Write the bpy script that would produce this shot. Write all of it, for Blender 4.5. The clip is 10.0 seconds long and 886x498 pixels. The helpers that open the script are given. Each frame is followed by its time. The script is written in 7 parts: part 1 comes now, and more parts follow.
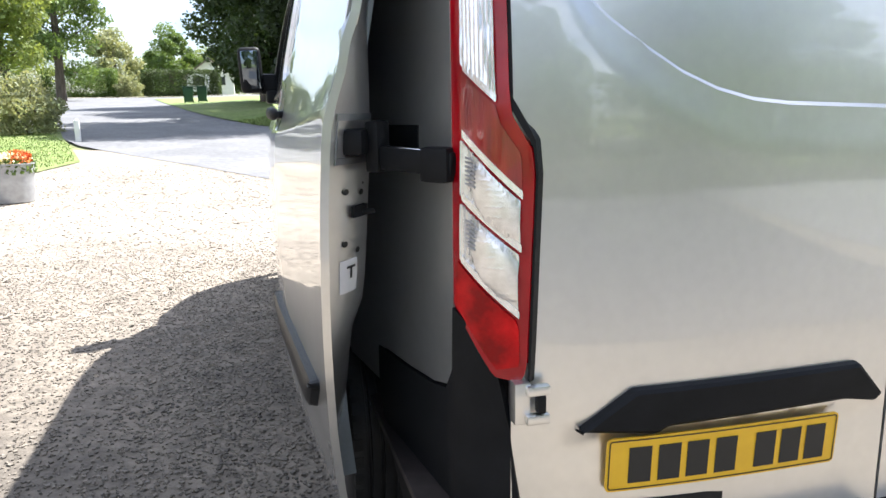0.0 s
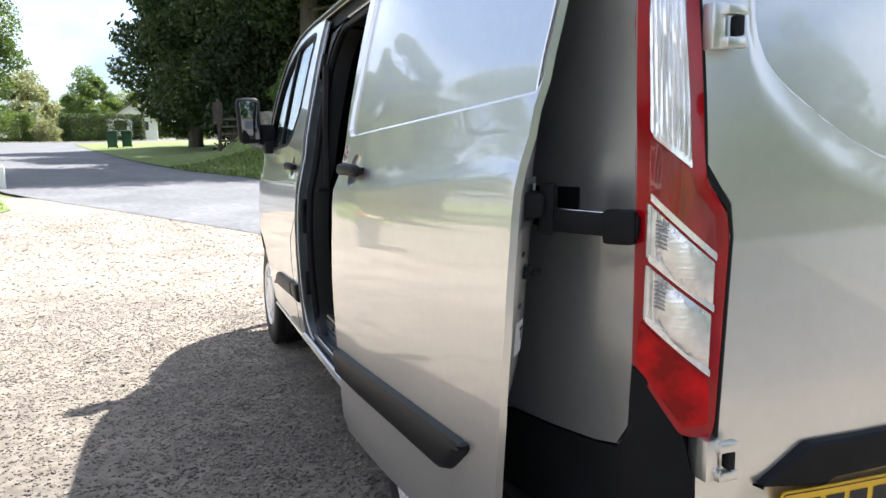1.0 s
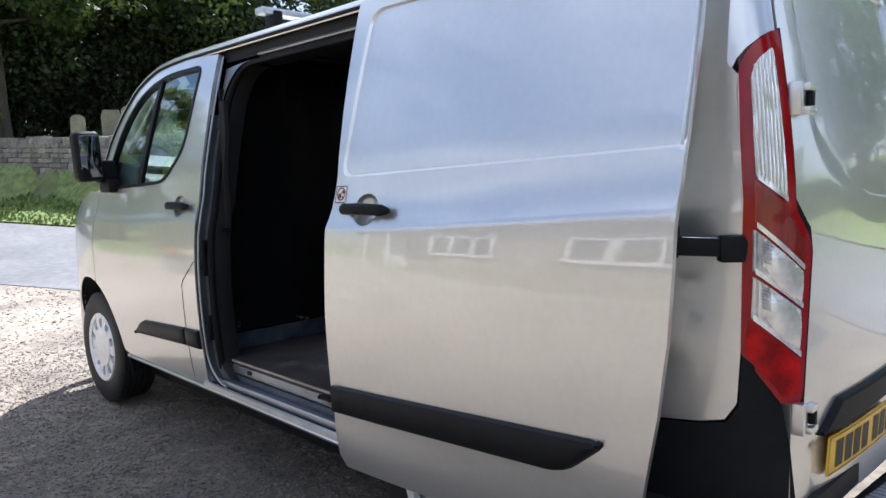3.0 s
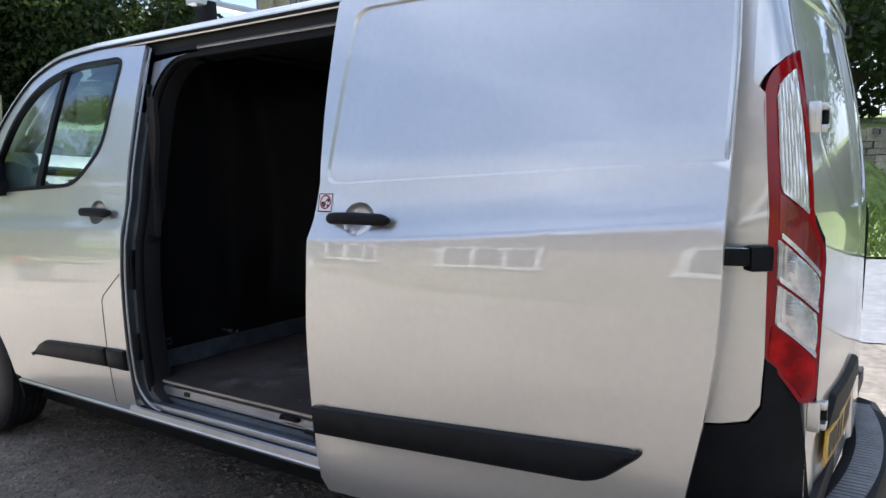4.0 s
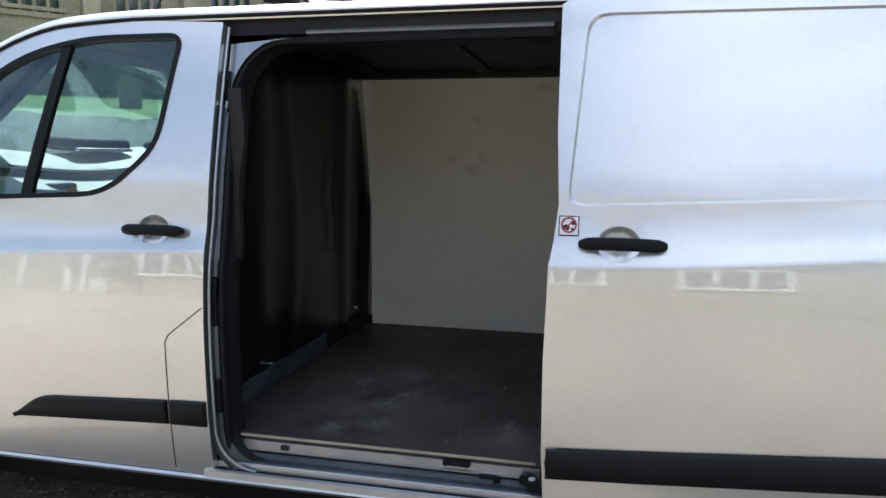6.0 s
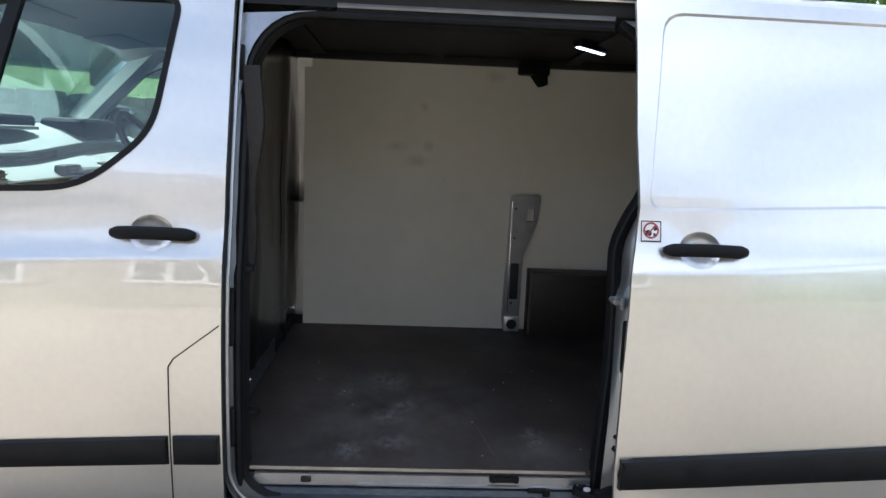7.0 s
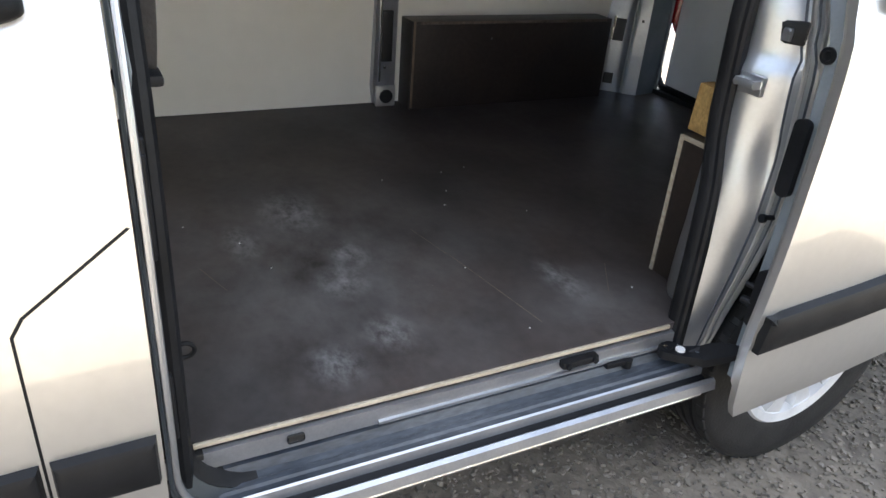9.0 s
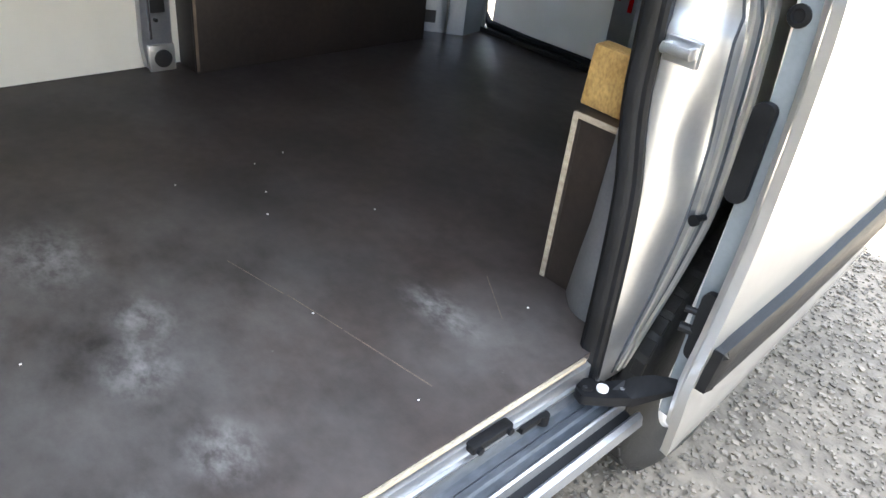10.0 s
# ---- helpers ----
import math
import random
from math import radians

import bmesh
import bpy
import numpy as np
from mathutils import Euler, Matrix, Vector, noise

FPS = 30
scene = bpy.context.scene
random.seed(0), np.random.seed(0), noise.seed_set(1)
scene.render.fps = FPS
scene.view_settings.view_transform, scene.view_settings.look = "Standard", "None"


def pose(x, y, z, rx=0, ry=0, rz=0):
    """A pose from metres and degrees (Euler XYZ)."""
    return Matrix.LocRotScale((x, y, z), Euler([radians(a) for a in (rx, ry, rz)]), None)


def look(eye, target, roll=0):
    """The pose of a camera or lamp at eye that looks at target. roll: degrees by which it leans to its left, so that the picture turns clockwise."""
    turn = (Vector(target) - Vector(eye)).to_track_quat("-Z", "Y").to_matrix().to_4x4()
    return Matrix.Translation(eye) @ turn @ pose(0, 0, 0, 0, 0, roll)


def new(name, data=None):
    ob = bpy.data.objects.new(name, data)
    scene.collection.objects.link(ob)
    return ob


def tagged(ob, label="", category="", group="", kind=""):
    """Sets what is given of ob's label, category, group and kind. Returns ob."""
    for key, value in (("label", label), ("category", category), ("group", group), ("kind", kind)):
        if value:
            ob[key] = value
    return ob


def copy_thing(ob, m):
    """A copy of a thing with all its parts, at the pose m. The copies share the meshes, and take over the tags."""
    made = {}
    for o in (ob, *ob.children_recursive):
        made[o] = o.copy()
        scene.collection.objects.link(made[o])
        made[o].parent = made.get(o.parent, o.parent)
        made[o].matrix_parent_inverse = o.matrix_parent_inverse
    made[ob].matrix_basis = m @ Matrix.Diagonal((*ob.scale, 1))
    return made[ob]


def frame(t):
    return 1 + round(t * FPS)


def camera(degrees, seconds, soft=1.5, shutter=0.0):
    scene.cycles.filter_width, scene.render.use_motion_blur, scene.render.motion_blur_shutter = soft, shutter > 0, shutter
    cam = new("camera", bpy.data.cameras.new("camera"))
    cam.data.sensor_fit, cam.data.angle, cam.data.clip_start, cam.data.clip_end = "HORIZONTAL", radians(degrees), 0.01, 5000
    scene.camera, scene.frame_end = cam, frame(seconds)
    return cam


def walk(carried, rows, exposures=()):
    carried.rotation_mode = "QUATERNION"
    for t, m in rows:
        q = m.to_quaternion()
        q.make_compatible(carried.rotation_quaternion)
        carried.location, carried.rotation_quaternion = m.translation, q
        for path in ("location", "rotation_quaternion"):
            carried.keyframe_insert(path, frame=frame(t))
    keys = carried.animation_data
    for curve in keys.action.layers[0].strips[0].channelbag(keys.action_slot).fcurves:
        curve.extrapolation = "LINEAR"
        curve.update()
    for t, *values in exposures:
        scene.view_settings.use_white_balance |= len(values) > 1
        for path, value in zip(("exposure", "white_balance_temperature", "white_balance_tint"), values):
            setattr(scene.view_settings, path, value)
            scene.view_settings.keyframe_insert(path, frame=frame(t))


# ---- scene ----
cam = camera(62.9, 10.0)
PATH = [
    (0, (-1.170, -1.144, 1.284), (-0.660, 0.751, 0.899), -0.8),
    (0.3, (-1.326, -1.079, 1.291), (-0.840, 0.832, 0.960), -0.7),
    (0.5, (-1.431, -1.072, 1.293), (-0.930, 0.841, 0.999), -0.7),
    (0.8, (-1.550, -1.022, 1.309), (-0.901, 0.853, 1.057), -0.5),
    (1, (-1.618, -1.003, 1.323), (-0.909, 0.848, 1.057), -0.6),
    (1.2, (-1.707, -0.979, 1.308), (-0.904, 0.836, 1.067), -0.3),
    (1.5, (-1.895, -0.969, 1.328), (-0.944, 0.775, 1.096), -0.6),
    (1.7, (-1.989, -0.941, 1.343), (-0.995, 0.779, 1.110), -1.1),
    (2, (-2.128, -0.889, 1.342), (-1.072, 0.795, 1.120), -0.2),
    (2.2, (-2.211, -0.830, 1.334), (-1.094, 0.819, 1.151), -1.3),
    (3.3, (-2.621, -0.539, 1.395), (-1.160, 0.805, 1.151), -0.8),
    (3.5, (-2.682, -0.462, 1.396), (-1.171, 0.822, 1.142), -0.2),
    (3.7, (-2.708, -0.397, 1.377), (-1.138, 0.822, 1.158), 0.5),
    (4, (-2.759, -0.234, 1.418), (-1.115, 0.883, 1.198), -1.0),
    (4.2, (-2.790, -0.130, 1.429), (-1.115, 0.937, 1.194), 0.1),
    (4.5, (-2.898, 0.062, 1.429), (-1.151, 1.013, 1.215), -0.1),
    (4.7, (-2.992, 0.213, 1.447), (-1.193, 1.060, 1.234), -1.0),
    (5, (-3.085, 0.431, 1.475), (-1.244, 1.169, 1.216), -0.1),
    (5.2, (-3.076, 0.582, 1.469), (-1.229, 1.305, 1.209), 0.6),
    (5.5, (-3.107, 0.837, 1.487), (-1.241, 1.503, 1.217), -0.1),
    (5.7, (-3.117, 0.986, 1.503), (-1.234, 1.598, 1.222), 1.6),
    (6, (-3.172, 1.265, 1.513), (-1.239, 1.712, 1.260), 0.5),
    (6.2, (-3.228, 1.436, 1.542), (-1.271, 1.750, 1.272), 0.3),
    (7.3, (-2.924, 2.283, 1.547), (-0.966, 2.031, 1.230), 1.8),
    (7.5, (-2.830, 2.415, 1.565), (-0.896, 2.051, 1.210), 1.1),
    (7.8, (-2.670, 2.547, 1.570), (-0.778, 2.057, 1.144), 2.5),
    (8, (-2.556, 2.580, 1.543), (-0.679, 2.050, 1.099), 2.5),
    (8.2, (-2.400, 2.604, 1.531), (-0.541, 2.046, 1.050), 1.6),
    (8.5, (-2.214, 2.604, 1.497), (-0.448, 1.981, 0.796), 4.1),
    (8.7, (-2.078, 2.622, 1.465), (-0.410, 1.918, 0.615), 4.8),
    (9, (-1.879, 2.628, 1.412), (-0.326, 1.779, 0.481), 4.9),
    (9.2, (-1.749, 2.633, 1.374), (-0.310, 1.694, 0.350), 6.4),
    (9.5, (-1.610, 2.556, 1.344), (-0.256, 1.586, 0.237), 7.6),
    (9.7, (-1.507, 2.515, 1.331), (-0.205, 1.464, 0.235), 7.2),
    (10, (-1.401, 2.423, 1.360), (-0.229, 1.194, 0.303), 7.1),
]
EXPOSURES = [(0.0, 1.78, 5950, 12), (1.5, 1.40, 5900, 13), (3.5, 1.22, 5580, 14), (5.5, 1.32, 5600, 11), (7.5, 1.82, 5750, 10), (8.5, 2.28, 5950, 10), (9.0, 2.95, 6150, 10), (9.5, 3.75, 6200, 9), (10.0, 4.15, 6250, 8)]
walk(cam, [(t, look(eye, target, roll)) for t, eye, target, roll in PATH], EXPOSURES)

# ---- light ----
SUN = Vector((0.60, 0.35, 1.0)).normalized()
world = bpy.data.worlds.new("world")
scene.world = world
world.use_nodes = True
_nt = world.node_tree
_sky = _nt.nodes.new("ShaderNodeTexSky")
_sky.sky_type = "NISHITA"
_sky.sun_disc = False
_sky.sun_elevation = math.asin(SUN.z)
_sky.sun_rotation = math.atan2(SUN.x, SUN.y)
_sky.air_density, _sky.dust_density = 1.0, 1.5
_tc = _nt.nodes.new("ShaderNodeTexCoord")
_cl = _nt.nodes.new("ShaderNodeTexNoise")
_cl.inputs["Scale"].default_value, _cl.inputs["Detail"].default_value, _cl.inputs["Roughness"].default_value = 2.2, 5, 0.5
_mp = _nt.nodes.new("ShaderNodeMapping")
_mp.inputs["Scale"].default_value = (1, 1, 2.2)
_nt.links.new(_tc.outputs["Generated"], _mp.inputs[0])
_nt.links.new(_mp.outputs[0], _cl.inputs["Vector"])
_rg = _nt.nodes.new("ShaderNodeMapRange")
_rg.inputs[1].default_value, _rg.inputs[2].default_value, _rg.inputs[4].default_value = 0.40, 0.68, 0.85
_nt.links.new(_cl.outputs["Fac"], _rg.inputs[0])
_mx = _nt.nodes.new("ShaderNodeMix")
_mx.data_type = "RGBA"
_mx.inputs[7].default_value = (10.5, 10.6, 10.8, 1)
_nt.links.new(_rg.outputs[0], _mx.inputs[0])
_nt.links.new(_sky.outputs[0], _mx.inputs[6])
_bg = _nt.nodes["Background"]
_bg.inputs["Strength"].default_value = 0.070
_nt.links.new(_mx.outputs[2], _bg.inputs["Color"])
sun = new("sun", bpy.data.lights.new("sun", "SUN"))
sun.data.energy, sun.data.angle, sun.data.color = 5.0, radians(0.53), (1.0, 0.935, 0.83)
sun.matrix_world = look(SUN * 50, (0, 0, 0))


# ---- materials ----
def _mix(nt, fac, a, b):
    n = nt.nodes.new("ShaderNodeMix")
    n.data_type = "RGBA"
    n.inputs[6].default_value, n.inputs[7].default_value = (*a, 1), (*b, 1)
    if fac is not None:
        nt.links.new(fac, n.inputs[0])
    return n


def surf(name, col, col2=None, scale=8.0, rough=0.5, metal=0.0, bump=0.0, bscale=60.0, coat=0.0, vary=0.0, fine=0.0,
         stretch=(1, 1, 1), island=False, spec=0.5, lo=0.35, hi=0.65, rvar=0.0):
    """A surface with stains at one scale, grain at another and fine relief."""
    m = bpy.data.materials.new(name)
    m.use_nodes = True
    nt = m.node_tree
    b = nt.nodes["Principled BSDF"]
    b.inputs["Roughness"].default_value, b.inputs["Metallic"].default_value = rough, metal
    b.inputs["Coat Weight"].default_value, b.inputs["Coat Roughness"].default_value = coat, 0.03
    b.inputs["Specular IOR Level"].default_value = spec
    b.inputs["Base Color"].default_value = (*col, 1)
    tc = nt.nodes.new("ShaderNodeTexCoord")
    mp = nt.nodes.new("ShaderNodeMapping")
    mp.inputs["Scale"].default_value = stretch
    nt.links.new(tc.outputs["Object"], mp.inputs[0])
    if col2 is None:
        col2 = tuple(c * 0.82 for c in col)
    n1 = nt.nodes.new("ShaderNodeTexNoise")
    n1.inputs["Scale"].default_value, n1.inputs["Detail"].default_value = scale, 5
    nt.links.new(mp.outputs[0], n1.inputs["Vector"])
    ramp = nt.nodes.new("ShaderNodeMapRange")
    ramp.inputs[1].default_value, ramp.inputs[2].default_value = lo, hi
    nt.links.new(n1.outputs["Fac"], ramp.inputs[0])
    mx = _mix(nt, ramp.outputs[0], col, col2)
    out = mx.outputs[2]
    if rvar:
        r = nt.nodes.new("ShaderNodeMapRange")
        r.inputs[3].default_value, r.inputs[4].default_value = rough - rvar, rough + rvar
        nt.links.new(n1.outputs["Fac"], r.inputs[0])
        nt.links.new(r.outputs[0], b.inputs["Roughness"])
    if fine:
        n2 = nt.nodes.new("ShaderNodeTexNoise")
        n2.inputs["Scale"].default_value, n2.inputs["Detail"].default_value = scale * 14, 3
        nt.links.new(mp.outputs[0], n2.inputs["Vector"])
        hv = nt.nodes.new("ShaderNodeHueSaturation")
        mr = nt.nodes.new("ShaderNodeMapRange")
        mr.inputs[1].default_value, mr.inputs[2].default_value = 0.3, 0.7
        mr.inputs[3].default_value, mr.inputs[4].default_value = 1 - fine, 1 + fine
        nt.links.new(n2.outputs["Fac"], mr.inputs[0])
        nt.links.new(mr.outputs[0], hv.inputs["Value"])
        nt.links.new(out, hv.inputs["Color"])
        out = hv.outputs[0]
    if vary:
        if island:
            g = nt.nodes.new("ShaderNodeNewGeometry")
            rnd = g.outputs["Random Per Island"]
        else:
            g = nt.nodes.new("ShaderNodeObjectInfo")
            rnd = g.outputs["Random"]
        hv = nt.nodes.new("ShaderNodeHueSaturation")
        mr = nt.nodes.new("ShaderNodeMapRange")
        mr.inputs[3].default_value, mr.inputs[4].default_value = 1 - vary, 1 + vary
        nt.links.new(rnd, mr.inputs[0])
        nt.links.new(mr.outputs[0], hv.inputs["Value"])
        nt.links.new(out, hv.inputs["Color"])
        out = hv.outputs[0]
    nt.links.new(out, b.inputs["Base Color"])
    if bump:
        nb = nt.nodes.new("ShaderNodeTexNoise")
        nb.inputs["Scale"].default_value, nb.inputs["Detail"].default_value = bscale, 4
        nt.links.new(mp.outputs[0], nb.inputs["Vector"])
        bp = nt.nodes.new("ShaderNodeBump")
        bp.inputs["Strength"].default_value, bp.inputs["Distance"].default_value = bump, 0.01
        nt.links.new(nb.outputs["Fac"], bp.inputs["Height"])
        nt.links.new(bp.outputs[0], b.inputs["Normal"])
    return m


def glass(name, tint=(0.70, 0.80, 0.78)):
    """Thin window glass: clear, with a mirror gloss that grows at grazing angles."""
    m = bpy.data.materials.new(name)
    m.use_nodes = True
    nt = m.node_tree
    nt.nodes.clear()
    o = nt.nodes.new("ShaderNodeOutputMaterial")
    t = nt.nodes.new("ShaderNodeBsdfTransparent")
    t.inputs[0].default_value = (*tint, 1)
    g = nt.nodes.new("ShaderNodeBsdfGlossy")
    g.inputs["Roughness"].default_value = 0.01
    g.inputs[0].default_value = (0.95, 0.97, 1, 1)
    f = nt.nodes.new("ShaderNodeLayerWeight")
    f.inputs[0].default_value = 0.5
    p = nt.nodes.new("ShaderNodeMath")
    p.operation = "POWER"
    p.inputs[1].default_value = 3.2
    nt.links.new(f.outputs["Facing"], p.inputs[0])
    q = nt.nodes.new("ShaderNodeMath")
    q.operation = "MULTIPLY_ADD"
    q.inputs[1].default_value, q.inputs[2].default_value = 0.75, 0.045
    nt.links.new(p.outputs[0], q.inputs[0])
    x = nt.nodes.new("ShaderNodeMixShader")
    nt.links.new(q.outputs[0], x.inputs[0])
    nt.links.new(t.outputs[0], x.inputs[1])
    nt.links.new(g.outputs[0], x.inputs[2])
    nt.links.new(x.outputs[0], o.inputs[0])
    return m


PAINT = surf("silver_paint", (0.73, 0.725, 0.70), (0.70, 0.695, 0.675), 3, 0.33, 0.87, 0.02, 900, coat=1.0, fine=0.02)
PAINT.node_tree.nodes["Principled BSDF"].inputs["Coat IOR"].default_value = 1.95
# Darker copies of the body silver: shade of jambs and pillars in the colour.
PAINT_IN = surf("darker_silver_inside", (0.40, 0.41, 0.43), (0.33, 0.345, 0.37), 12, 0.30, 0.8, 0.04, 60, coat=0.4, fine=0.05)
JAMBP = surf("darker_silver_jamb", (0.43, 0.445, 0.465), (0.38, 0.395, 0.415), 8, 0.36, 0.84, 0.03, 60, coat=0.4, fine=0.03)
# Jamb silver lowered to dark grey: pillar shade put into the colour.
JAMBD = surf("shaded_jamb_grey", (0.10, 0.112, 0.12), (0.07, 0.08, 0.088), 10, 0.36, 0.5, 0.04, 80, coat=0.2)
# Grey for inner silver standing in shade: the shade is in the colour.
DOORIN = surf("shaded_door_inner_grey", (0.21, 0.235, 0.26), (0.175, 0.20, 0.22), 10, 0.45, 0.2, 0.04, 80, coat=0.2, fine=0.05)
BLACKP = surf("black_textured_plastic", (0.007, 0.0075, 0.0085), (0.011, 0.0115, 0.013), 10, 0.50, 0, 0.12, 700, fine=0.1, spec=0.14)
GREYP = surf("dark_grey_plastic", (0.011, 0.0115, 0.013), (0.008, 0.0085, 0.0095), 10, 0.42, 0, 0.12, 700, fine=0.1, spec=0.18)
RUBBER = surf("black_rubber", (0.006, 0.0065, 0.0075), (0.010, 0.0105, 0.012), 20, 0.5, 0, 0.1, 200, rvar=0.1, spec=0.18)
TYRE = surf("tyre_rubber", (0.012, 0.012, 0.0125), (0.021, 0.0205, 0.020), 14, 0.55, 0, 0.15, 150, fine=0.15, spec=0.3)
ALLOY = surf("silver_wheel_trim", (0.80, 0.81, 0.82), (0.70, 0.71, 0.72), 20, 0.30, 0.45, 0.02, 300, coat=0.5)
CHROME = surf("bright_steel", (0.75, 0.76, 0.78), (0.55, 0.56, 0.58), 30, 0.18, 1.0, 0.02, 200)
# Near-black for roof, ribs and reveals: the bay's shade put into the colour.
DARKIN = surf("shaded_load_bay_inside", (0.009, 0.009, 0.010), (0.014, 0.0135, 0.013), 5, 0.55, 0, 0.1, 120, fine=0.12, spec=0.3)
WHITEP = surf("off_white_ply_lining", (0.80, 0.775, 0.68), (0.70, 0.67, 0.56), 0.9, 0.5, 0, 0.02, 90, fine=0.02, lo=0.45, hi=0.8)


def add_stains(m, spots, colour, strength):
    """Faint smudges at given y, z on a board."""
    nt = m.node_tree
    b = nt.nodes["Principled BSDF"]
    src = b.inputs["Base Color"].links[0].from_socket
    tc = nt.nodes.new("ShaderNodeTexCoord")
    nz = nt.nodes.new("ShaderNodeTexNoise")
    nz.inputs["Scale"].default_value, nz.inputs["Detail"].default_value = 28, 4
    nt.links.new(tc.outputs["Object"], nz.inputs["Vector"])
    for cy, cz, ry, rz in spots:
        mp = nt.nodes.new("ShaderNodeMapping")
        mp.inputs["Location"].default_value = (0, -cy / ry, -cz / rz)
        mp.inputs["Scale"].default_value = (0, 1 / ry, 1 / rz)
        nt.links.new(tc.outputs["Object"], mp.inputs[0])
        ln = nt.nodes.new("ShaderNodeVectorMath")
        ln.operation = "LENGTH"
        nt.links.new(mp.outputs[0], ln.inputs[0])
        r = nt.nodes.new("ShaderNodeMapRange")
        r.inputs[1].default_value, r.inputs[2].default_value, r.inputs[4].default_value = 1.0, 0.1, strength
        nt.links.new(ln.outputs["Value"], r.inputs[0])
        k = nt.nodes.new("ShaderNodeMath")
        k.operation = "MULTIPLY"
        nt.links.new(r.outputs[0], k.inputs[0])
        nt.links.new(nz.outputs["Fac"], k.inputs[1])
        mx = _mix(nt, k.outputs[0], (0, 0, 0), colour)
        nt.links.new(src, mx.inputs[6])
        src = mx.outputs[2]
    nt.links.new(src, b.inputs["Base Color"])


add_stains(WHITEP, ((2.0, 1.716, 0.03, 0.035), (1.974, 1.514, 0.035, 0.04), (2.03, 1.434, 0.08, 0.04), (2.14, 1.507, 0.07, 0.035), (1.63, 1.89, 0.07, 0.035), (1.884, 1.342, 0.008, 0.008)), (0.22, 0.16, 0.09), 0.5)
PLYEDGE = surf("raw_plywood_edge", (0.44, 0.385, 0.30), (0.31, 0.26, 0.195), 30, 0.8, 0, 0.3, 120, fine=0.25, stretch=(1, 0.25, 3))
WOOD = surf("rough_yellow_timber", (0.46, 0.30, 0.11), (0.30, 0.17, 0.05), 14, 0.75, 0, 0.3, 90, fine=0.25, stretch=(1, 4, 0.6))
SEATM = surf("dark_seat_fabric", (0.03, 0.033, 0.04), (0.045, 0.047, 0.055), 60, 0.9, 0, 0.3, 500, fine=0.2)
# Dash paler than its dark grey plastic: sun glare put into the colour.
DASHM = surf("sun_glare_dash_plastic", (0.46, 0.47, 0.47), (0.40, 0.41, 0.41), 20, 0.32, 0, 0.1, 500)
LITTRIM = surf("grey_headliner", (0.11, 0.118, 0.13), (0.09, 0.096, 0.105), 20, 0.8, 0, 0.1, 300)
GLASS = glass("window_glass")
MIRROR = surf("mirror_face", (0.20, 0.23, 0.27), (0.18, 0.21, 0.25), 10, 0.03, 1.0)
YELLOW = surf("yellow_plate_face", (0.80, 0.48, 0.015), (0.74, 0.43, 0.012), 20, 0.32, 0, 0.01, 300)
INK = surf("black_print", (0.015, 0.015, 0.015), None, 20, 0.5)
REDL = surf("red_lamp_lens", (0.56, 0.002, 0.004), (0.20, 0.001, 0.002), 16, 0.12, 0, 0.12, 260, spec=0.15, coat=0.14)
DKRED = surf("dark_red_lamp_lens", (0.33, 0.002, 0.007), (0.24, 0.001, 0.005), 12, 0.10, 0, 0.02, 200, spec=0.3, coat=0.3)
STOPL = surf("deep_red_stop_lens", (0.34, 0.012, 0.016), (0.15, 0.005, 0.008), 12, 0.12, 0.35, 0.15, 90, coat=1.0, stretch=(3, 3, 0.3))
CLEARL = surf("clear_lamp_lens_over_reflector", (0.90, 0.90, 0.91), (0.74, 0.75, 0.76), 24, 0.22, 0.75, 0.06, 40, coat=1.0, stretch=(3, 3, 0.15))
CLEARD = surf("fluted_reversing_lens", (0.86, 0.85, 0.83), (0.66, 0.65, 0.63), 34, 0.24, 0.7, 0.08, 330, coat=1.0)
DKFIN = surf("grey_reflector_fin", (0.30, 0.30, 0.31), (0.22, 0.22, 0.23), 20, 0.3)
WHITEM = surf("white_label", (0.82, 0.81, 0.80), (0.74, 0.73, 0.73), 20, 0.4)
SEAM = surf("grey_seam_sealer", (0.16, 0.17, 0.18), (0.12, 0.13, 0.14), 20, 0.5)
REDINK = surf("red_print", (0.30, 0.04, 0.05), None, 20, 0.5)
YELLOWT = surf("yellow_level_body", (0.62, 0.36, 0.02), (0.5, 0.28, 0.02), 20, 0.4)
ALUM = surf("aluminium", (0.72, 0.73, 0.74), (0.62, 0.63, 0.64), 30, 0.35, 0.9, 0.03, 200)


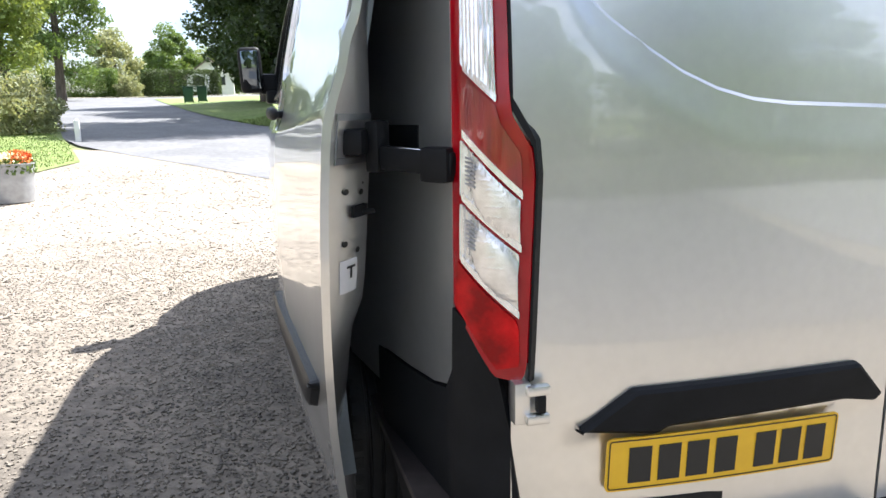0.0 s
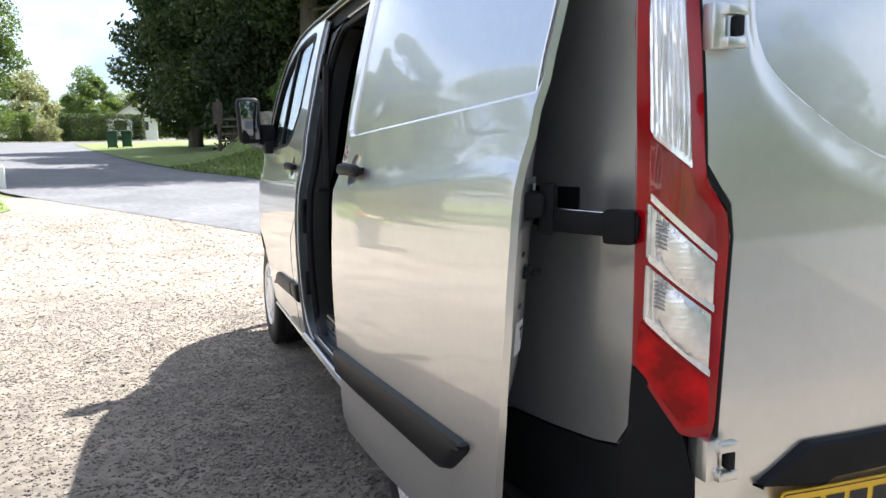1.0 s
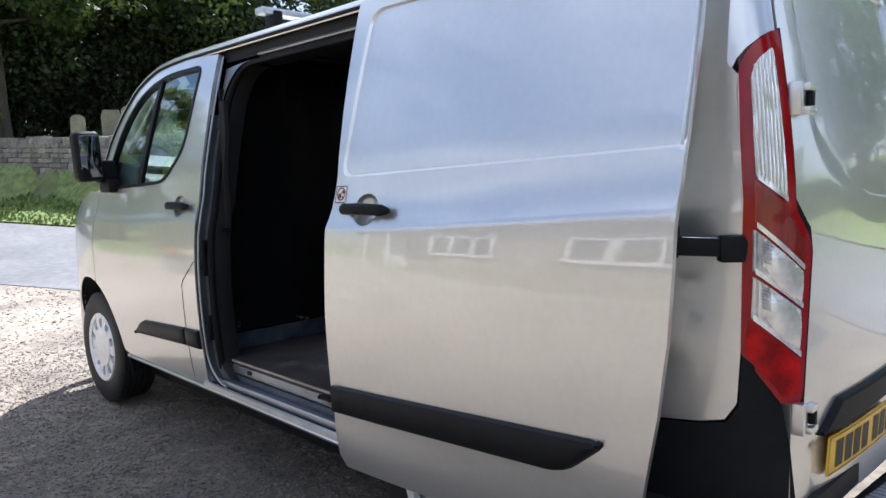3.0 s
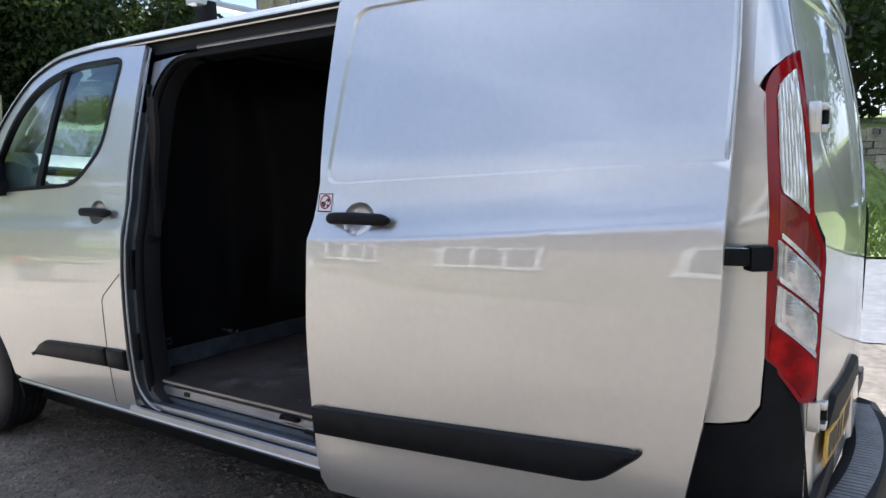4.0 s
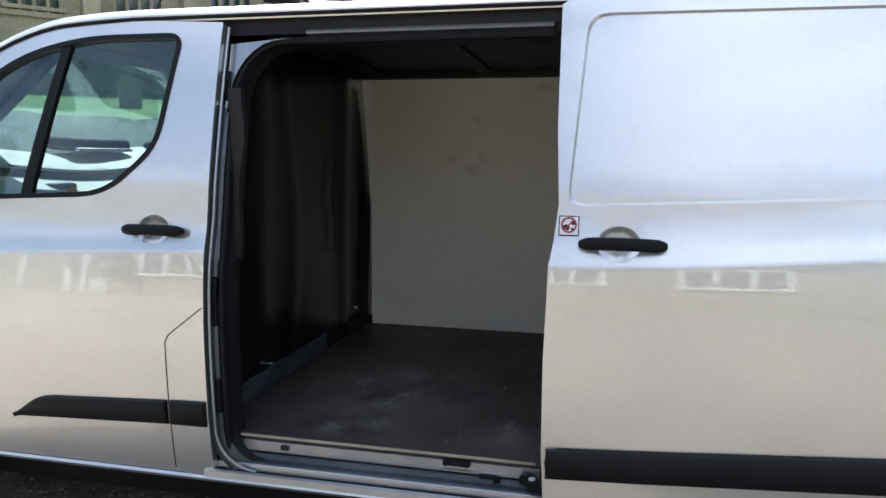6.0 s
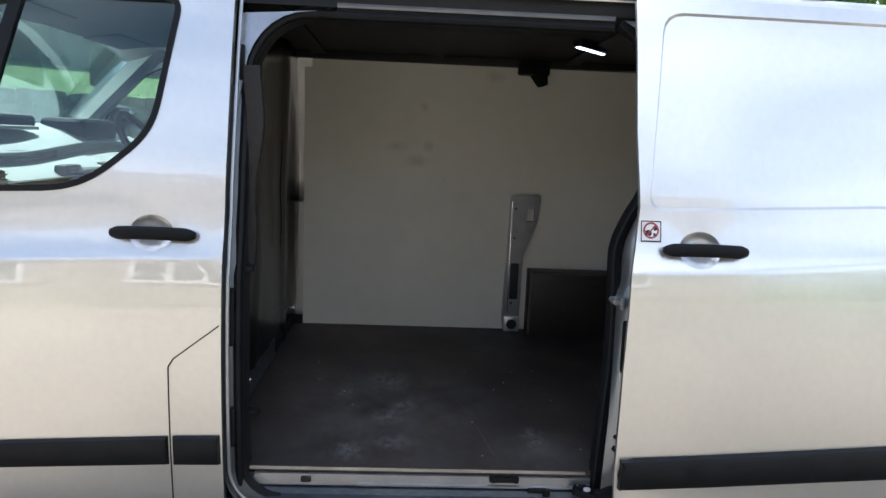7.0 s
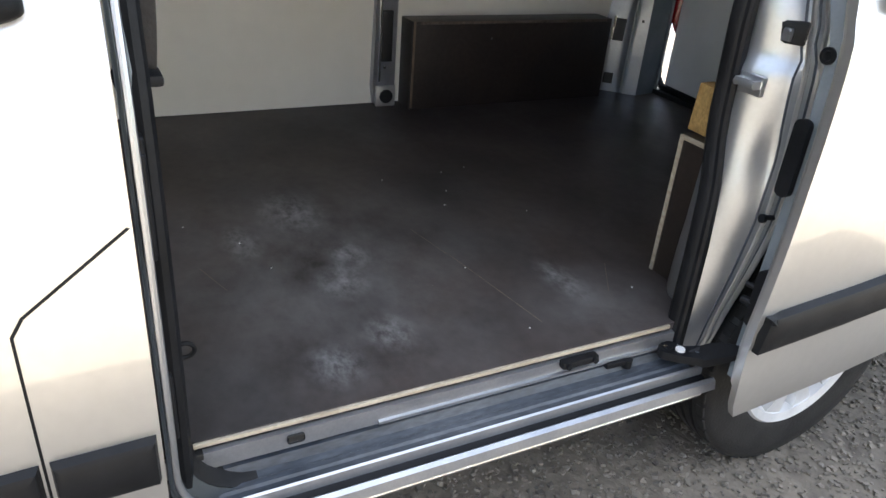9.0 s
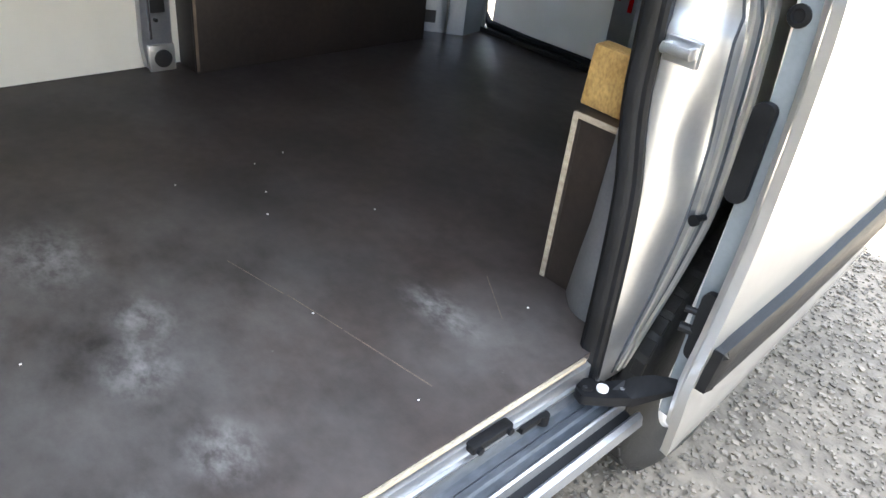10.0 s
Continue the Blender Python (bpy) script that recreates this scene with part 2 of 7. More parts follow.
def floor_material():
    """Dark phenolic ply: brown-black film, dusty scuffs and pale footmarks."""
    m = surf("dark_film_faced_ply", (0.050, 0.038, 0.034), (0.025, 0.021, 0.020), 2.2, 0.52, 0, 0.03, 220, fine=0.20, rvar=0.12, spec=0.4)
    nt = m.node_tree
    b = nt.nodes["Principled BSDF"]
    src = b.inputs["Base Color"].links[0].from_socket
    tc = nt.nodes.new("ShaderNodeTexCoord")

    def blob(cx, cy, rx, ry, soft):
        mp = nt.nodes.new("ShaderNodeMapping")
        mp.vector_type = "POINT"
        mp.inputs["Location"].default_value = (-cx / rx, -cy / ry, 0)
        mp.inputs["Scale"].default_value = (1 / rx, 1 / ry, 0)
        nt.links.new(tc.outputs["Object"], mp.inputs[0])
        ln = nt.nodes.new("ShaderNodeVectorMath")
        ln.operation = "LENGTH"
        nt.links.new(mp.outputs[0], ln.inputs[0])
        r = nt.nodes.new("ShaderNodeMapRange")
        r.inputs[1].default_value, r.inputs[2].default_value = 1.0, 1.0 - soft
        nt.links.new(ln.outputs["Value"], r.inputs[0])
        return r.outputs[0]

    def streak(scale, lo, hi, stretch):
        mp = nt.nodes.new("ShaderNodeMapping")
        mp.inputs["Scale"].default_value = stretch
        mp.inputs["Rotation"].default_value = (0, 0, 0.5)
        nt.links.new(tc.outputs["Object"], mp.inputs[0])
        n = nt.nodes.new("ShaderNodeTexNoise")
        n.inputs["Scale"].default_value, n.inputs["Detail"].default_value, n.inputs["Roughness"].default_value = scale, 7, 0.65
        nt.links.new(mp.outputs[0], n.inputs["Vector"])
        r = nt.nodes.new("ShaderNodeMapRange")
        r.inputs[1].default_value, r.inputs[2].default_value = lo, hi
        nt.links.new(n.outputs["Fac"], r.inputs[0])
        return r.outputs[0]

    def op(kind, a, c):
        n = nt.nodes.new("ShaderNodeMath")
        n.operation = kind
        n.use_clamp = True
        nt.links.new(a, n.inputs[0])
        if isinstance(c, float):
            n.inputs[1].default_value = c
        else:
            nt.links.new(c, n.inputs[1])
        return n.outputs[0]

    haze = op("MULTIPLY", blob(-0.38, 2.14, 0.75, 0.62, 1.0), streak(4.0, 0.28, 0.76, (1, 1.5, 1)))
    haze = op("MULTIPLY", haze, 0.48)
    haze2 = op("MULTIPLY", op("MULTIPLY", blob(-0.78, 1.57, 0.24, 0.25, 1.0), streak(5.0, 0.3, 0.75, (1, 1, 1))), 0.42)
    dust = op("MULTIPLY", streak(2.2, 0.50, 0.85, (1, 1.6, 1)), 0.14)
    marks = None
    for cx, cy, rx, ry in ((-0.70, 2.095, 0.085, 0.07), (-0.765, 2.24, 0.09, 0.07), (-0.35, 2.06, 0.10, 0.07), (-0.465, 2.12, 0.10, 0.08), (-0.06, 2.13, 0.17, 0.11), (-0.63, 1.60, 0.13, 0.06), (-0.20, 2.30, 0.13, 0.06)):
        k = op("MULTIPLY", blob(cx, cy, rx, ry, 1.0), streak(23.0, 0.40, 0.72, (1, 1.6, 1)))
        marks = k if marks is None else op("ADD", marks, k)
    marks = op("MULTIPLY", marks, 0.72)
    specks = op("MULTIPLY", streak(48.0, 0.70, 0.76, (1, 1, 1)), 0.18)
    fac = op("ADD", op("ADD", op("ADD", haze, dust), op("ADD", marks, specks)), haze2)
    mx = _mix(nt, fac, (0, 0, 0), (0.33, 0.322, 0.318))
    nt.links.new(src, mx.inputs[6])
    nt.links.new(mx.outputs[2], b.inputs["Base Color"])
    return m


FLOORM = floor_material()
BOXPLY = surf("brown_black_ply_box", (0.030, 0.022, 0.018), (0.019, 0.015, 0.013), 4, 0.45, 0, 0.06, 200, fine=0.2)

GRAVEL = surf("gravel_bed", (0.190, 0.163, 0.128), (0.120, 0.104, 0.084), 1.1, 0.9, 0, 0.7, 55, fine=0.32)
STONES = surf("gravel_stones", (0.200, 0.175, 0.142), (0.122, 0.108, 0.090), 5, 0.85, 0, 0.3, 300, vary=0.33, island=True)


def paler_up_the_drive(m, gain):
    """Gravel that turns paler, in ragged patches, from the van towards the lane: dust, and sun put into the colour."""
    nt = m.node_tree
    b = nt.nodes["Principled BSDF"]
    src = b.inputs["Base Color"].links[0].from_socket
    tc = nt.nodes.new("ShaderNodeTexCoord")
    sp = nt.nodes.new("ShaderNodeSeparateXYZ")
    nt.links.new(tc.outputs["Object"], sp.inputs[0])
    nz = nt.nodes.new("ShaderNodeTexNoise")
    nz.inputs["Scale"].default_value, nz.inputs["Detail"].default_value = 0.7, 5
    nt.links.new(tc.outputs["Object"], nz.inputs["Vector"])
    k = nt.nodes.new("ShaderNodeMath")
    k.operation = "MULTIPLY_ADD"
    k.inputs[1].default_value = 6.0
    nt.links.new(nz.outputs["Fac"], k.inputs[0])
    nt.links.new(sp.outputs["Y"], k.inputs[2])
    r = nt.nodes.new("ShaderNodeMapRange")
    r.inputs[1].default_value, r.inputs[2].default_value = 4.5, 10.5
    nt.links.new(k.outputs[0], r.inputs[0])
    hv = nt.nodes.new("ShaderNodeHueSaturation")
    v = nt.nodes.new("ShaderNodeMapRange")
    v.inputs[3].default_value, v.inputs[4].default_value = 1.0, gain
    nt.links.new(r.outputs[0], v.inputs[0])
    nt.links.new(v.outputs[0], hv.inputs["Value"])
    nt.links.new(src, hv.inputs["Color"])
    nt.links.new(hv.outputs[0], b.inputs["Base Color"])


paler_up_the_drive(GRAVEL, 1.75)
paler_up_the_drive(STONES, 1.75)
ROADM = surf("worn_asphalt", (0.172, 0.174, 0.180), (0.125, 0.127, 0.132), 0.6, 0.85, 0, 0.4, 90, fine=0.2)
DARKGROUND = surf("dark_reflected_ground", (0.075, 0.076, 0.080), (0.055, 0.056, 0.060), 0.6, 0.85, 0, 0.4, 90, fine=0.2)
GRASSM = surf("mown_grass_soil", (0.14, 0.20, 0.045), (0.19, 0.23, 0.075), 0.5, 0.9, 0, 0.8, 30, fine=0.4)
BLADES = surf("grass_blades", (0.15, 0.22, 0.045), (0.20, 0.25, 0.08), 0.4, 0.8, 0, vary=0.25, island=True)
FIELD = surf("rough_ground", (0.12, 0.17, 0.045), (0.16, 0.16, 0.08), 0.15, 0.95, 0, 0.6, 8, fine=0.3)
BARK = surf("bark", (0.12, 0.095, 0.075), (0.07, 0.055, 0.045), 6, 0.9, 0, 1.0, 16, fine=0.3, stretch=(1, 1, 0.25))
STONEM = surf("limestone", (0.30, 0.27, 0.21), (0.20, 0.18, 0.15), 2, 0.9, 0, 0.7, 25, vary=0.3, fine=0.25)
STONEI = surf("limestone_rubble", (0.30, 0.27, 0.21), (0.20, 0.18, 0.15), 2, 0.9, 0, 0.7, 25, vary=0.35, island=True, fine=0.25)
# Lighter, warmer than the other limestone: sun on the church put into the colour.
CHURCHM = surf("sunlit_church_limestone", (0.48, 0.41, 0.30), (0.34, 0.29, 0.21), 0.8, 0.9, 0, 0.6, 12, fine=0.2)
MORTAR = surf("old_mortar", (0.13, 0.12, 0.10), (0.09, 0.085, 0.07), 5, 0.95, 0, 0.6, 40)
BRICKM = surf("buff_brick", (0.33, 0.285, 0.215), (0.25, 0.21, 0.155), 3, 0.85, 0, 0.5, 40, fine=0.3)
TILEM = surf("weathered_roof_tile", (0.20, 0.165, 0.135), (0.13, 0.11, 0.09), 3, 0.85, 0, 0.5, 40, vary=0.35, island=True, fine=0.2)
WHITEPAINT = surf("white_gloss_paint", (0.80, 0.80, 0.79), (0.72, 0.72, 0.70), 4, 0.35, 0, 0.03, 60)
DARKWIN = surf("dark_window_pane", (0.03, 0.035, 0.04), (0.05, 0.055, 0.06), 1, 0.05, 0, 0, 10, coat=1.0)
BINGREEN = surf("green_bin_plastic", (0.02, 0.075, 0.04), (0.015, 0.055, 0.03), 6, 0.5)
PLANTERM = surf("galvanised_planter", (0.42, 0.44, 0.46), (0.33, 0.34, 0.36), 10, 0.45, 0.5, 0.05, 80)


def leafm(name, a, b):
    m = surf(name, a, b, 0.7, 0.6, 0, vary=0.45, island=True)
    bs = m.node_tree.nodes["Principled BSDF"]
    nt = m.node_tree
    tr = nt.nodes.new("ShaderNodeBsdfTranslucent")
    tr.inputs[0].default_value = (a[0] * 2.2, a[1] * 2.0, a[2] * 1.2, 1)
    x = nt.nodes.new("ShaderNodeMixShader")
    x.inputs[0].default_value = 0.3
    o = nt.nodes["Material Output"]
    nt.links.new(bs.outputs[0], x.inputs[1])
    nt.links.new(tr.outputs[0], x.inputs[2])
    nt.links.new(x.outputs[0], o.inputs[0])
    return m


LEAF_LIGHT = leafm("light_green_leaves", (0.16, 0.205, 0.055), (0.10, 0.15, 0.04))
LEAF_MID = leafm("mid_green_leaves", (0.10, 0.155, 0.04), (0.065, 0.11, 0.028))
LEAF_DARK = leafm("dark_yew_needles", (0.035, 0.06, 0.018), (0.055, 0.075, 0.022))
# Yew green in a darker copy: shade under the trees put into the colour.
LEAF_SHADE = leafm("shaded_evergreen_leaves", (0.022, 0.036, 0.012), (0.034, 0.048, 0.016))
LEAF_GREY = leafm("grey_green_leaves", (0.24, 0.26, 0.15), (0.17, 0.20, 0.11))
FLOWER_R = surf("orange_red_petals", (0.70, 0.10, 0.03), (0.75, 0.28, 0.05), 30, 0.6, 0, vary=0.3, island=True)
FLOWER_Y = surf("pale_yellow_petals", (0.75, 0.62, 0.28), (0.8, 0.75, 0.5), 30, 0.6, 0, vary=0.3, island=True)


# ---- building tools ----
from mathutils.geometry import delaunay_2d_cdt


def pchip(xs, ys):
    """Monotone cubic through given stations; held flat outside."""
    xs, ys = np.array(xs, float), np.array(ys, float)
    h, d = np.diff(xs), np.diff(ys) / np.diff(xs)
    m = np.zeros(len(xs))
    for i in range(1, len(xs) - 1):
        if d[i - 1] * d[i] > 0:
            w1, w2 = 2 * h[i] + h[i - 1], h[i] + 2 * h[i - 1]
            m[i] = (w1 + w2) / (w1 / d[i - 1] + w2 / d[i])
    m[0], m[-1] = d[0], d[-1]

    def f(x):
        x = min(max(x, xs[0]), xs[-1])
        i = min(max(int(np.searchsorted(xs, x)) - 1, 0), len(h) - 1)
        t = (x - xs[i]) / h[i]
        return float((2 * t**3 - 3 * t**2 + 1) * ys[i] + (t**3 - 2 * t**2 + t) * h[i] * m[i]
                     + (-2 * t**3 + 3 * t**2) * ys[i + 1] + (t**3 - t**2) * h[i] * m[i + 1])
    return f


def obj(name, me, material, parent=None, label="", smooth=35):
    if isinstance(me, bmesh.types.BMesh):
        bm, me = me, bpy.data.meshes.new(name)
        bmesh.ops.recalc_face_normals(bm, faces=bm.faces[:])
        bm.to_mesh(me)
        bm.free()
    if smooth:
        me.polygons.foreach_set("use_smooth", [True] * len(me.polygons))
        me.set_sharp_from_angle(angle=radians(smooth))
    if material is not None and not me.materials:
        me.materials.append(material)
    ob = new(name, me)
    if parent is not None:
        ob.parent = parent
        ob.matrix_parent_inverse = parent_world(parent).inverted()
    if label:
        tagged(ob, label)
    return ob


def parent_world(ob):
    m = ob.matrix_basis.copy()
    return parent_world(ob.parent) @ ob.matrix_parent_inverse @ m if ob.parent else m


def part(name, bm, material, parent, label="", smooth=35):
    return obj(name, bm, material, parent, label, smooth)


def thing(name, base, label, category, group="", kind=""):
    e = new(name)
    e.empty_display_size = 0.2
    e.location = base
    return tagged(e, label, category, group, kind)


def box_bm(cx, cy, cz, sx, sy, sz, bevel=0.0, seg=2, rot=None):
    bm = bmesh.new()
    bmesh.ops.create_cube(bm, size=1)
    for v in bm.verts:
        v.co = Vector((v.co.x * sx, v.co.y * sy, v.co.z * sz))
    if bevel:
        bmesh.ops.bevel(bm, geom=bm.edges[:], offset=bevel, segments=seg, profile=0.6, affect="EDGES")
    if rot is not None:
        bmesh.ops.transform(bm, matrix=Euler([radians(a) for a in rot]).to_matrix().to_4x4(), verts=bm.verts)
    bmesh.ops.translate(bm, vec=(cx, cy, cz), verts=bm.verts)
    return bm


def merge(*bms):
    out = bms[0]
    for b in bms[1:]:
        me = bpy.data.meshes.new("tmp")
        b.to_mesh(me)
        b.free()
        out.from_mesh(me)
        bpy.data.meshes.remove(me)
    return out


def cyl_bm(c, axis, r, depth, n=24, r2=None, bevel=0.0):
    bm = bmesh.new()
    bmesh.ops.create_cone(bm, cap_ends=True, segments=n, radius1=r, radius2=r if r2 is None else r2, depth=depth)
    if bevel:
        es = [e for e in bm.edges if abs(e.verts[0].co.z - e.verts[1].co.z) < 1e-6]
        bmesh.ops.bevel(bm, geom=es, offset=bevel, segments=2, profile=0.6, affect="EDGES")
    q = Vector(axis).to_track_quat("Z", "Y").to_matrix().to_4x4()
    bmesh.ops.transform(bm, matrix=Matrix.Translation(c) @ q, verts=bm.verts)
    return bm


def lathe_bm(profile, c, axis, n=40):
    """A turned solid: profile of (radius, height) about the axis through c."""
    bm = bmesh.new()
    q = Vector(axis).to_track_quat("Z", "Y").to_matrix()
    rings = []
    for r, h in profile:
        rings.append([bm.verts.new(Vector(c) + q @ Vector((r * math.cos(a), r * math.sin(a), h))) for a in [2 * math.pi * i / n for i in range(n)]])
    for a, b in zip(rings, rings[1:]):
        for i in range(n):
            bm.faces.new((a[i], a[(i + 1) % n], b[(i + 1) % n], b[i]))
    for ring in (rings[0], rings[-1]):
        bm.faces.new(ring)
    return bm


def sweep_bm(profile, path, side, closed=False, caps=True):
    """A profile of (u, v) drawn along a path; u runs along side (a function of the index or a vector), v at right angles."""
    bm = bmesh.new()
    path = [Vector(p) for p in path]
    n, rings = len(path), []
    for i, p in enumerate(path):
        a = path[(i - 1) % n] if closed or i > 0 else p
        b = path[(i + 1) % n] if closed or i < n - 1 else p
        t = (b - a).normalized()
        s = Vector(side(i) if callable(side) else side)
        s = (s - t * s.dot(t)).normalized()
        w = t.cross(s)
        rings.append([bm.verts.new(p + s * u + w * v) for u, v in profile])
    m = len(profile)
    for i in range(n if closed else n - 1):
        a, b = rings[i], rings[(i + 1) % n]
        for j in range(m):
            bm.faces.new((a[j], a[(j + 1) % m], b[(j + 1) % m], b[j]))
    if caps and not closed:
        bm.faces.new(rings[0][::-1])
        bm.faces.new(rings[-1])
    return bm


def circle(r, n=10, sx=1.0):
    return [(r * sx * math.cos(2 * math.pi * i / n), r * math.sin(2 * math.pi * i / n)) for i in range(n)]


def rounded(pts, r, seg=4):
    """Rounds the corners of a closed outline; r may be one number or one for each corner."""
    out, n = [], len(pts)
    for i in range(n):
        p, a, b = Vector(pts[i]), Vector(pts[i - 1]), Vector(pts[(i + 1) % n])
        rr = r[i] if isinstance(r, (list, tuple)) else r
        if rr <= 0:
            out.append(tuple(p))
            continue
        da, db = (a - p), (b - p)
        k = min(rr, da.length * 0.49, db.length * 0.49)
        s, e = p + da.normalized() * k, p + db.normalized() * k
        for j in range(seg + 1):
            t = j / seg
            out.append(tuple(s * (1 - t) ** 2 + p * 2 * t * (1 - t) + e * t * t))
    return out


def area2(p):
    return sum(p[i - 1][0] * p[i][1] - p[i][0] * p[i - 1][1] for i in range(len(p))) / 2


def inset(poly, d):
    """The outline moved inwards by d."""
    s = 1 if area2(poly) > 0 else -1
    out, n = [], len(poly)
    for i in range(n):
        a, p, b = Vector(poly[i - 1]), Vector(poly[i]), Vector(poly[(i + 1) % n])
        e1, e2 = (p - a).normalized(), (b - p).normalized()
        n1, n2 = Vector((-e1.y, e1.x)) * s, Vector((-e2.y, e2.x)) * s
        m = n1 + n2
        m = m / max(m.dot(n1), 0.35) if m.length > 1e-6 else n1
        out.append(tuple(p + m * d))
    return out


def inside(p, poly):
    x, y, c = p[0], p[1], False
    for i in range(len(poly)):
        (x1, y1), (x2, y2) = poly[i - 1], poly[i]
        if (y1 > y) != (y2 > y) and x < (x2 - x1) * (y - y1) / (y2 - y1) + x1:
            c = not c
    return c


def dense(poly, step, closed=True):
    out = []
    rng = range(len(poly)) if closed else range(len(poly) - 1)
    for i in rng:
        a, b = Vector(poly[i]), Vector(poly[(i + 1) % len(poly)])
        k = max(1, int((b - a).length / step))
        out += [tuple(a + (b - a) * j / k) for j in range(k)]
    if not closed:
        out.append(tuple(poly[-1]))
    return out


def sheet_bm(outline, fn, holes=(), loops=(), lines=(), grid=(0.08, 0.03), thick=0.0, edge=0.05):
    """A curved sheet: a flat outline with holes, mapped by fn(u, v) to space; thick: moved back along its normal to close it."""
    pts, edges = [], []

    def add(poly, closed=True):
        d = dense(poly, edge, closed)
        s = len(pts)
        pts.extend(d)
        n = len(d)
        edges.extend((s + i, s + (i + 1) % n) for i in range(n if closed else n - 1))
        return d
    out = add(outline)
    hs = [add(h) for h in holes]
    for lp in loops:
        add(lp)
    for ln in lines:
        add(ln, False)
    us, vs = [p[0] for p in out], [p[1] for p in out]
    gu, gv = grid
    u = min(us) + gu / 2
    k = 0
    near = np.array(pts)
    while u < max(us):
        v = min(vs) + (gv / 2 if k % 2 else gv)
        while v < max(vs):
            if inside((u, v), out) and not any(inside((u, v), h) for h in hs):
                if np.min(((near - (u, v)) / (gu, gv)) ** 2 @ (1, 1)) > 0.12:
                    pts.append((u, v))
            v += gv
        u += gu
        k += 1
    co, _, faces, *_ = delaunay_2d_cdt([Vector(p) for p in pts], edges, [], 0, 1e-6)
    bm = bmesh.new()
    vf = [bm.verts.new(fn(c.x, c.y)) for c in co]
    vb = None
    if thick:
        vb = []
        for c in co:
            e = 0.004
            p = Vector(fn(c.x, c.y))
            n = (Vector(fn(c.x + e, c.y)) - p).cross(Vector(fn(c.x, c.y + e)) - p).normalized()
            vb.append(bm.verts.new(p - n * thick))
    count = {}
    for f in faces:
        if len(f) != 3:
            continue
        cx, cy = sum(co[i].x for i in f) / 3, sum(co[i].y for i in f) / 3
        if not inside((cx, cy), out) or any(inside((cx, cy), h) for h in hs):
            continue
        bm.faces.new([vf[i] for i in f])
        if thick:
            bm.faces.new([vb[i] for i in reversed(f)])
        for i in range(3):
            a, b = f[i], f[(i + 1) % 3]
            count[(a, b)] = count.get((a, b), 0) + 1
    if thick:
        for (a, b) in count:
            if (b, a) not in count:
                bm.faces.new((vf[b], vf[a], vb[a], vb[b]))
    bmesh.ops.delete(bm, geom=[v for v in bm.verts if not v.link_faces], context="VERTS")
    return bm


def raised_bm(outline, fn, height, bevel, thick=0.004, grid=(0.1, 0.05), edge=0.04, sign=-1):
    """A moulding that stands proud of a surface: fn(u, v, h) maps the outline at height h; its rim is bevelled."""
    inner = inset(outline, bevel)
    mid = inset(outline, bevel * 0.35)

    def f(u, v):
        if inside((u, v), inset(outline, bevel * 0.97)):
            return fn(u, v, height)
        if inside((u, v), inset(outline, bevel * 0.33)):
            return fn(u, v, height * 0.72)
        return fn(u, v, -thick)
    return sheet_bm(outline, f, loops=(inner, mid), grid=grid, edge=edge)


def quads_mesh(name, centers, u, v, material):
    """Many small leaf quads in one mesh: centres and two half-axes, as arrays."""
    n = len(centers)
    co = np.empty((n, 4, 3))
    co[:, 0], co[:, 1], co[:, 2], co[:, 3] = centers - u * 0.35 - v, centers + u, centers + v, centers - u
    me = bpy.data.meshes.new(name)
    me.vertices.add(4 * n)
    me.vertices.foreach_set("co", co.ravel())
    me.loops.add(4 * n)
    me.loops.foreach_set("vertex_index", np.arange(4 * n))
    me.polygons.add(n)
    me.polygons.foreach_set("loop_start", np.arange(0, 4 * n, 4))
    me.polygons.foreach_set("loop_total", np.full(n, 4))
    me.update()
    me.materials.append(material)
    return me


# ---- the site: ground, road, verge, churchyard ----
x_out = pchip([-60, -10, 0.5, 8, 16, 22, 25.6, 48, 90], [16, 11, 9.5, 7, 3.3, 1, -0.6, -5.5, -12])
x_in = pchip([-60, -10, 0, 4, 9.5, 12.7, 17.5, 20, 50, 90], [10, 4.8, 3.8, 2.5, 0.1, -1.6, -4.4, -5.6, -12, -20])
x_wall = pchip([-60, -8, 1, 10, 17, 24, 30, 40], [22, 16.5, 14, 9.2, 5.2, 2.9, 1.85, 1.0])


def smooth01(t):
    t = min(max(t, 0.0), 1.0)
    return t * t * (3 - 2 * t)


def ground_z(x, y):
    """The lie of the land: level at the van, rising ahead, with a bank up to the churchyard."""
    yy = min(max(y - 6, 0), 70)
    z = 0.04 * (yy - 1.5 * (1 - math.exp(-yy / 1.5)))
    xo, xw = x_out(y), x_wall(y)
    if x > xo:
        k = 1 - smooth01((y - 30) / 12)
        z += 0.6 * smooth01((x - xo) / max(xw - xo, 0.5)) * max(k, 0.3)
        if x > xw + 0.25:
            z += k * (1.24 + 0.075 * min(x - xw, 25))
    return z


def land(name, outline, lift, material, label, category, grid=(1.2, 1.2), edge=0.8):
    bm = sheet_bm(outline, lambda u, v: (u, v, ground_z(u, v) + lift), grid=grid, edge=edge)
    return tagged(obj(name, bm, material, smooth=60), label, category, kind="structure")


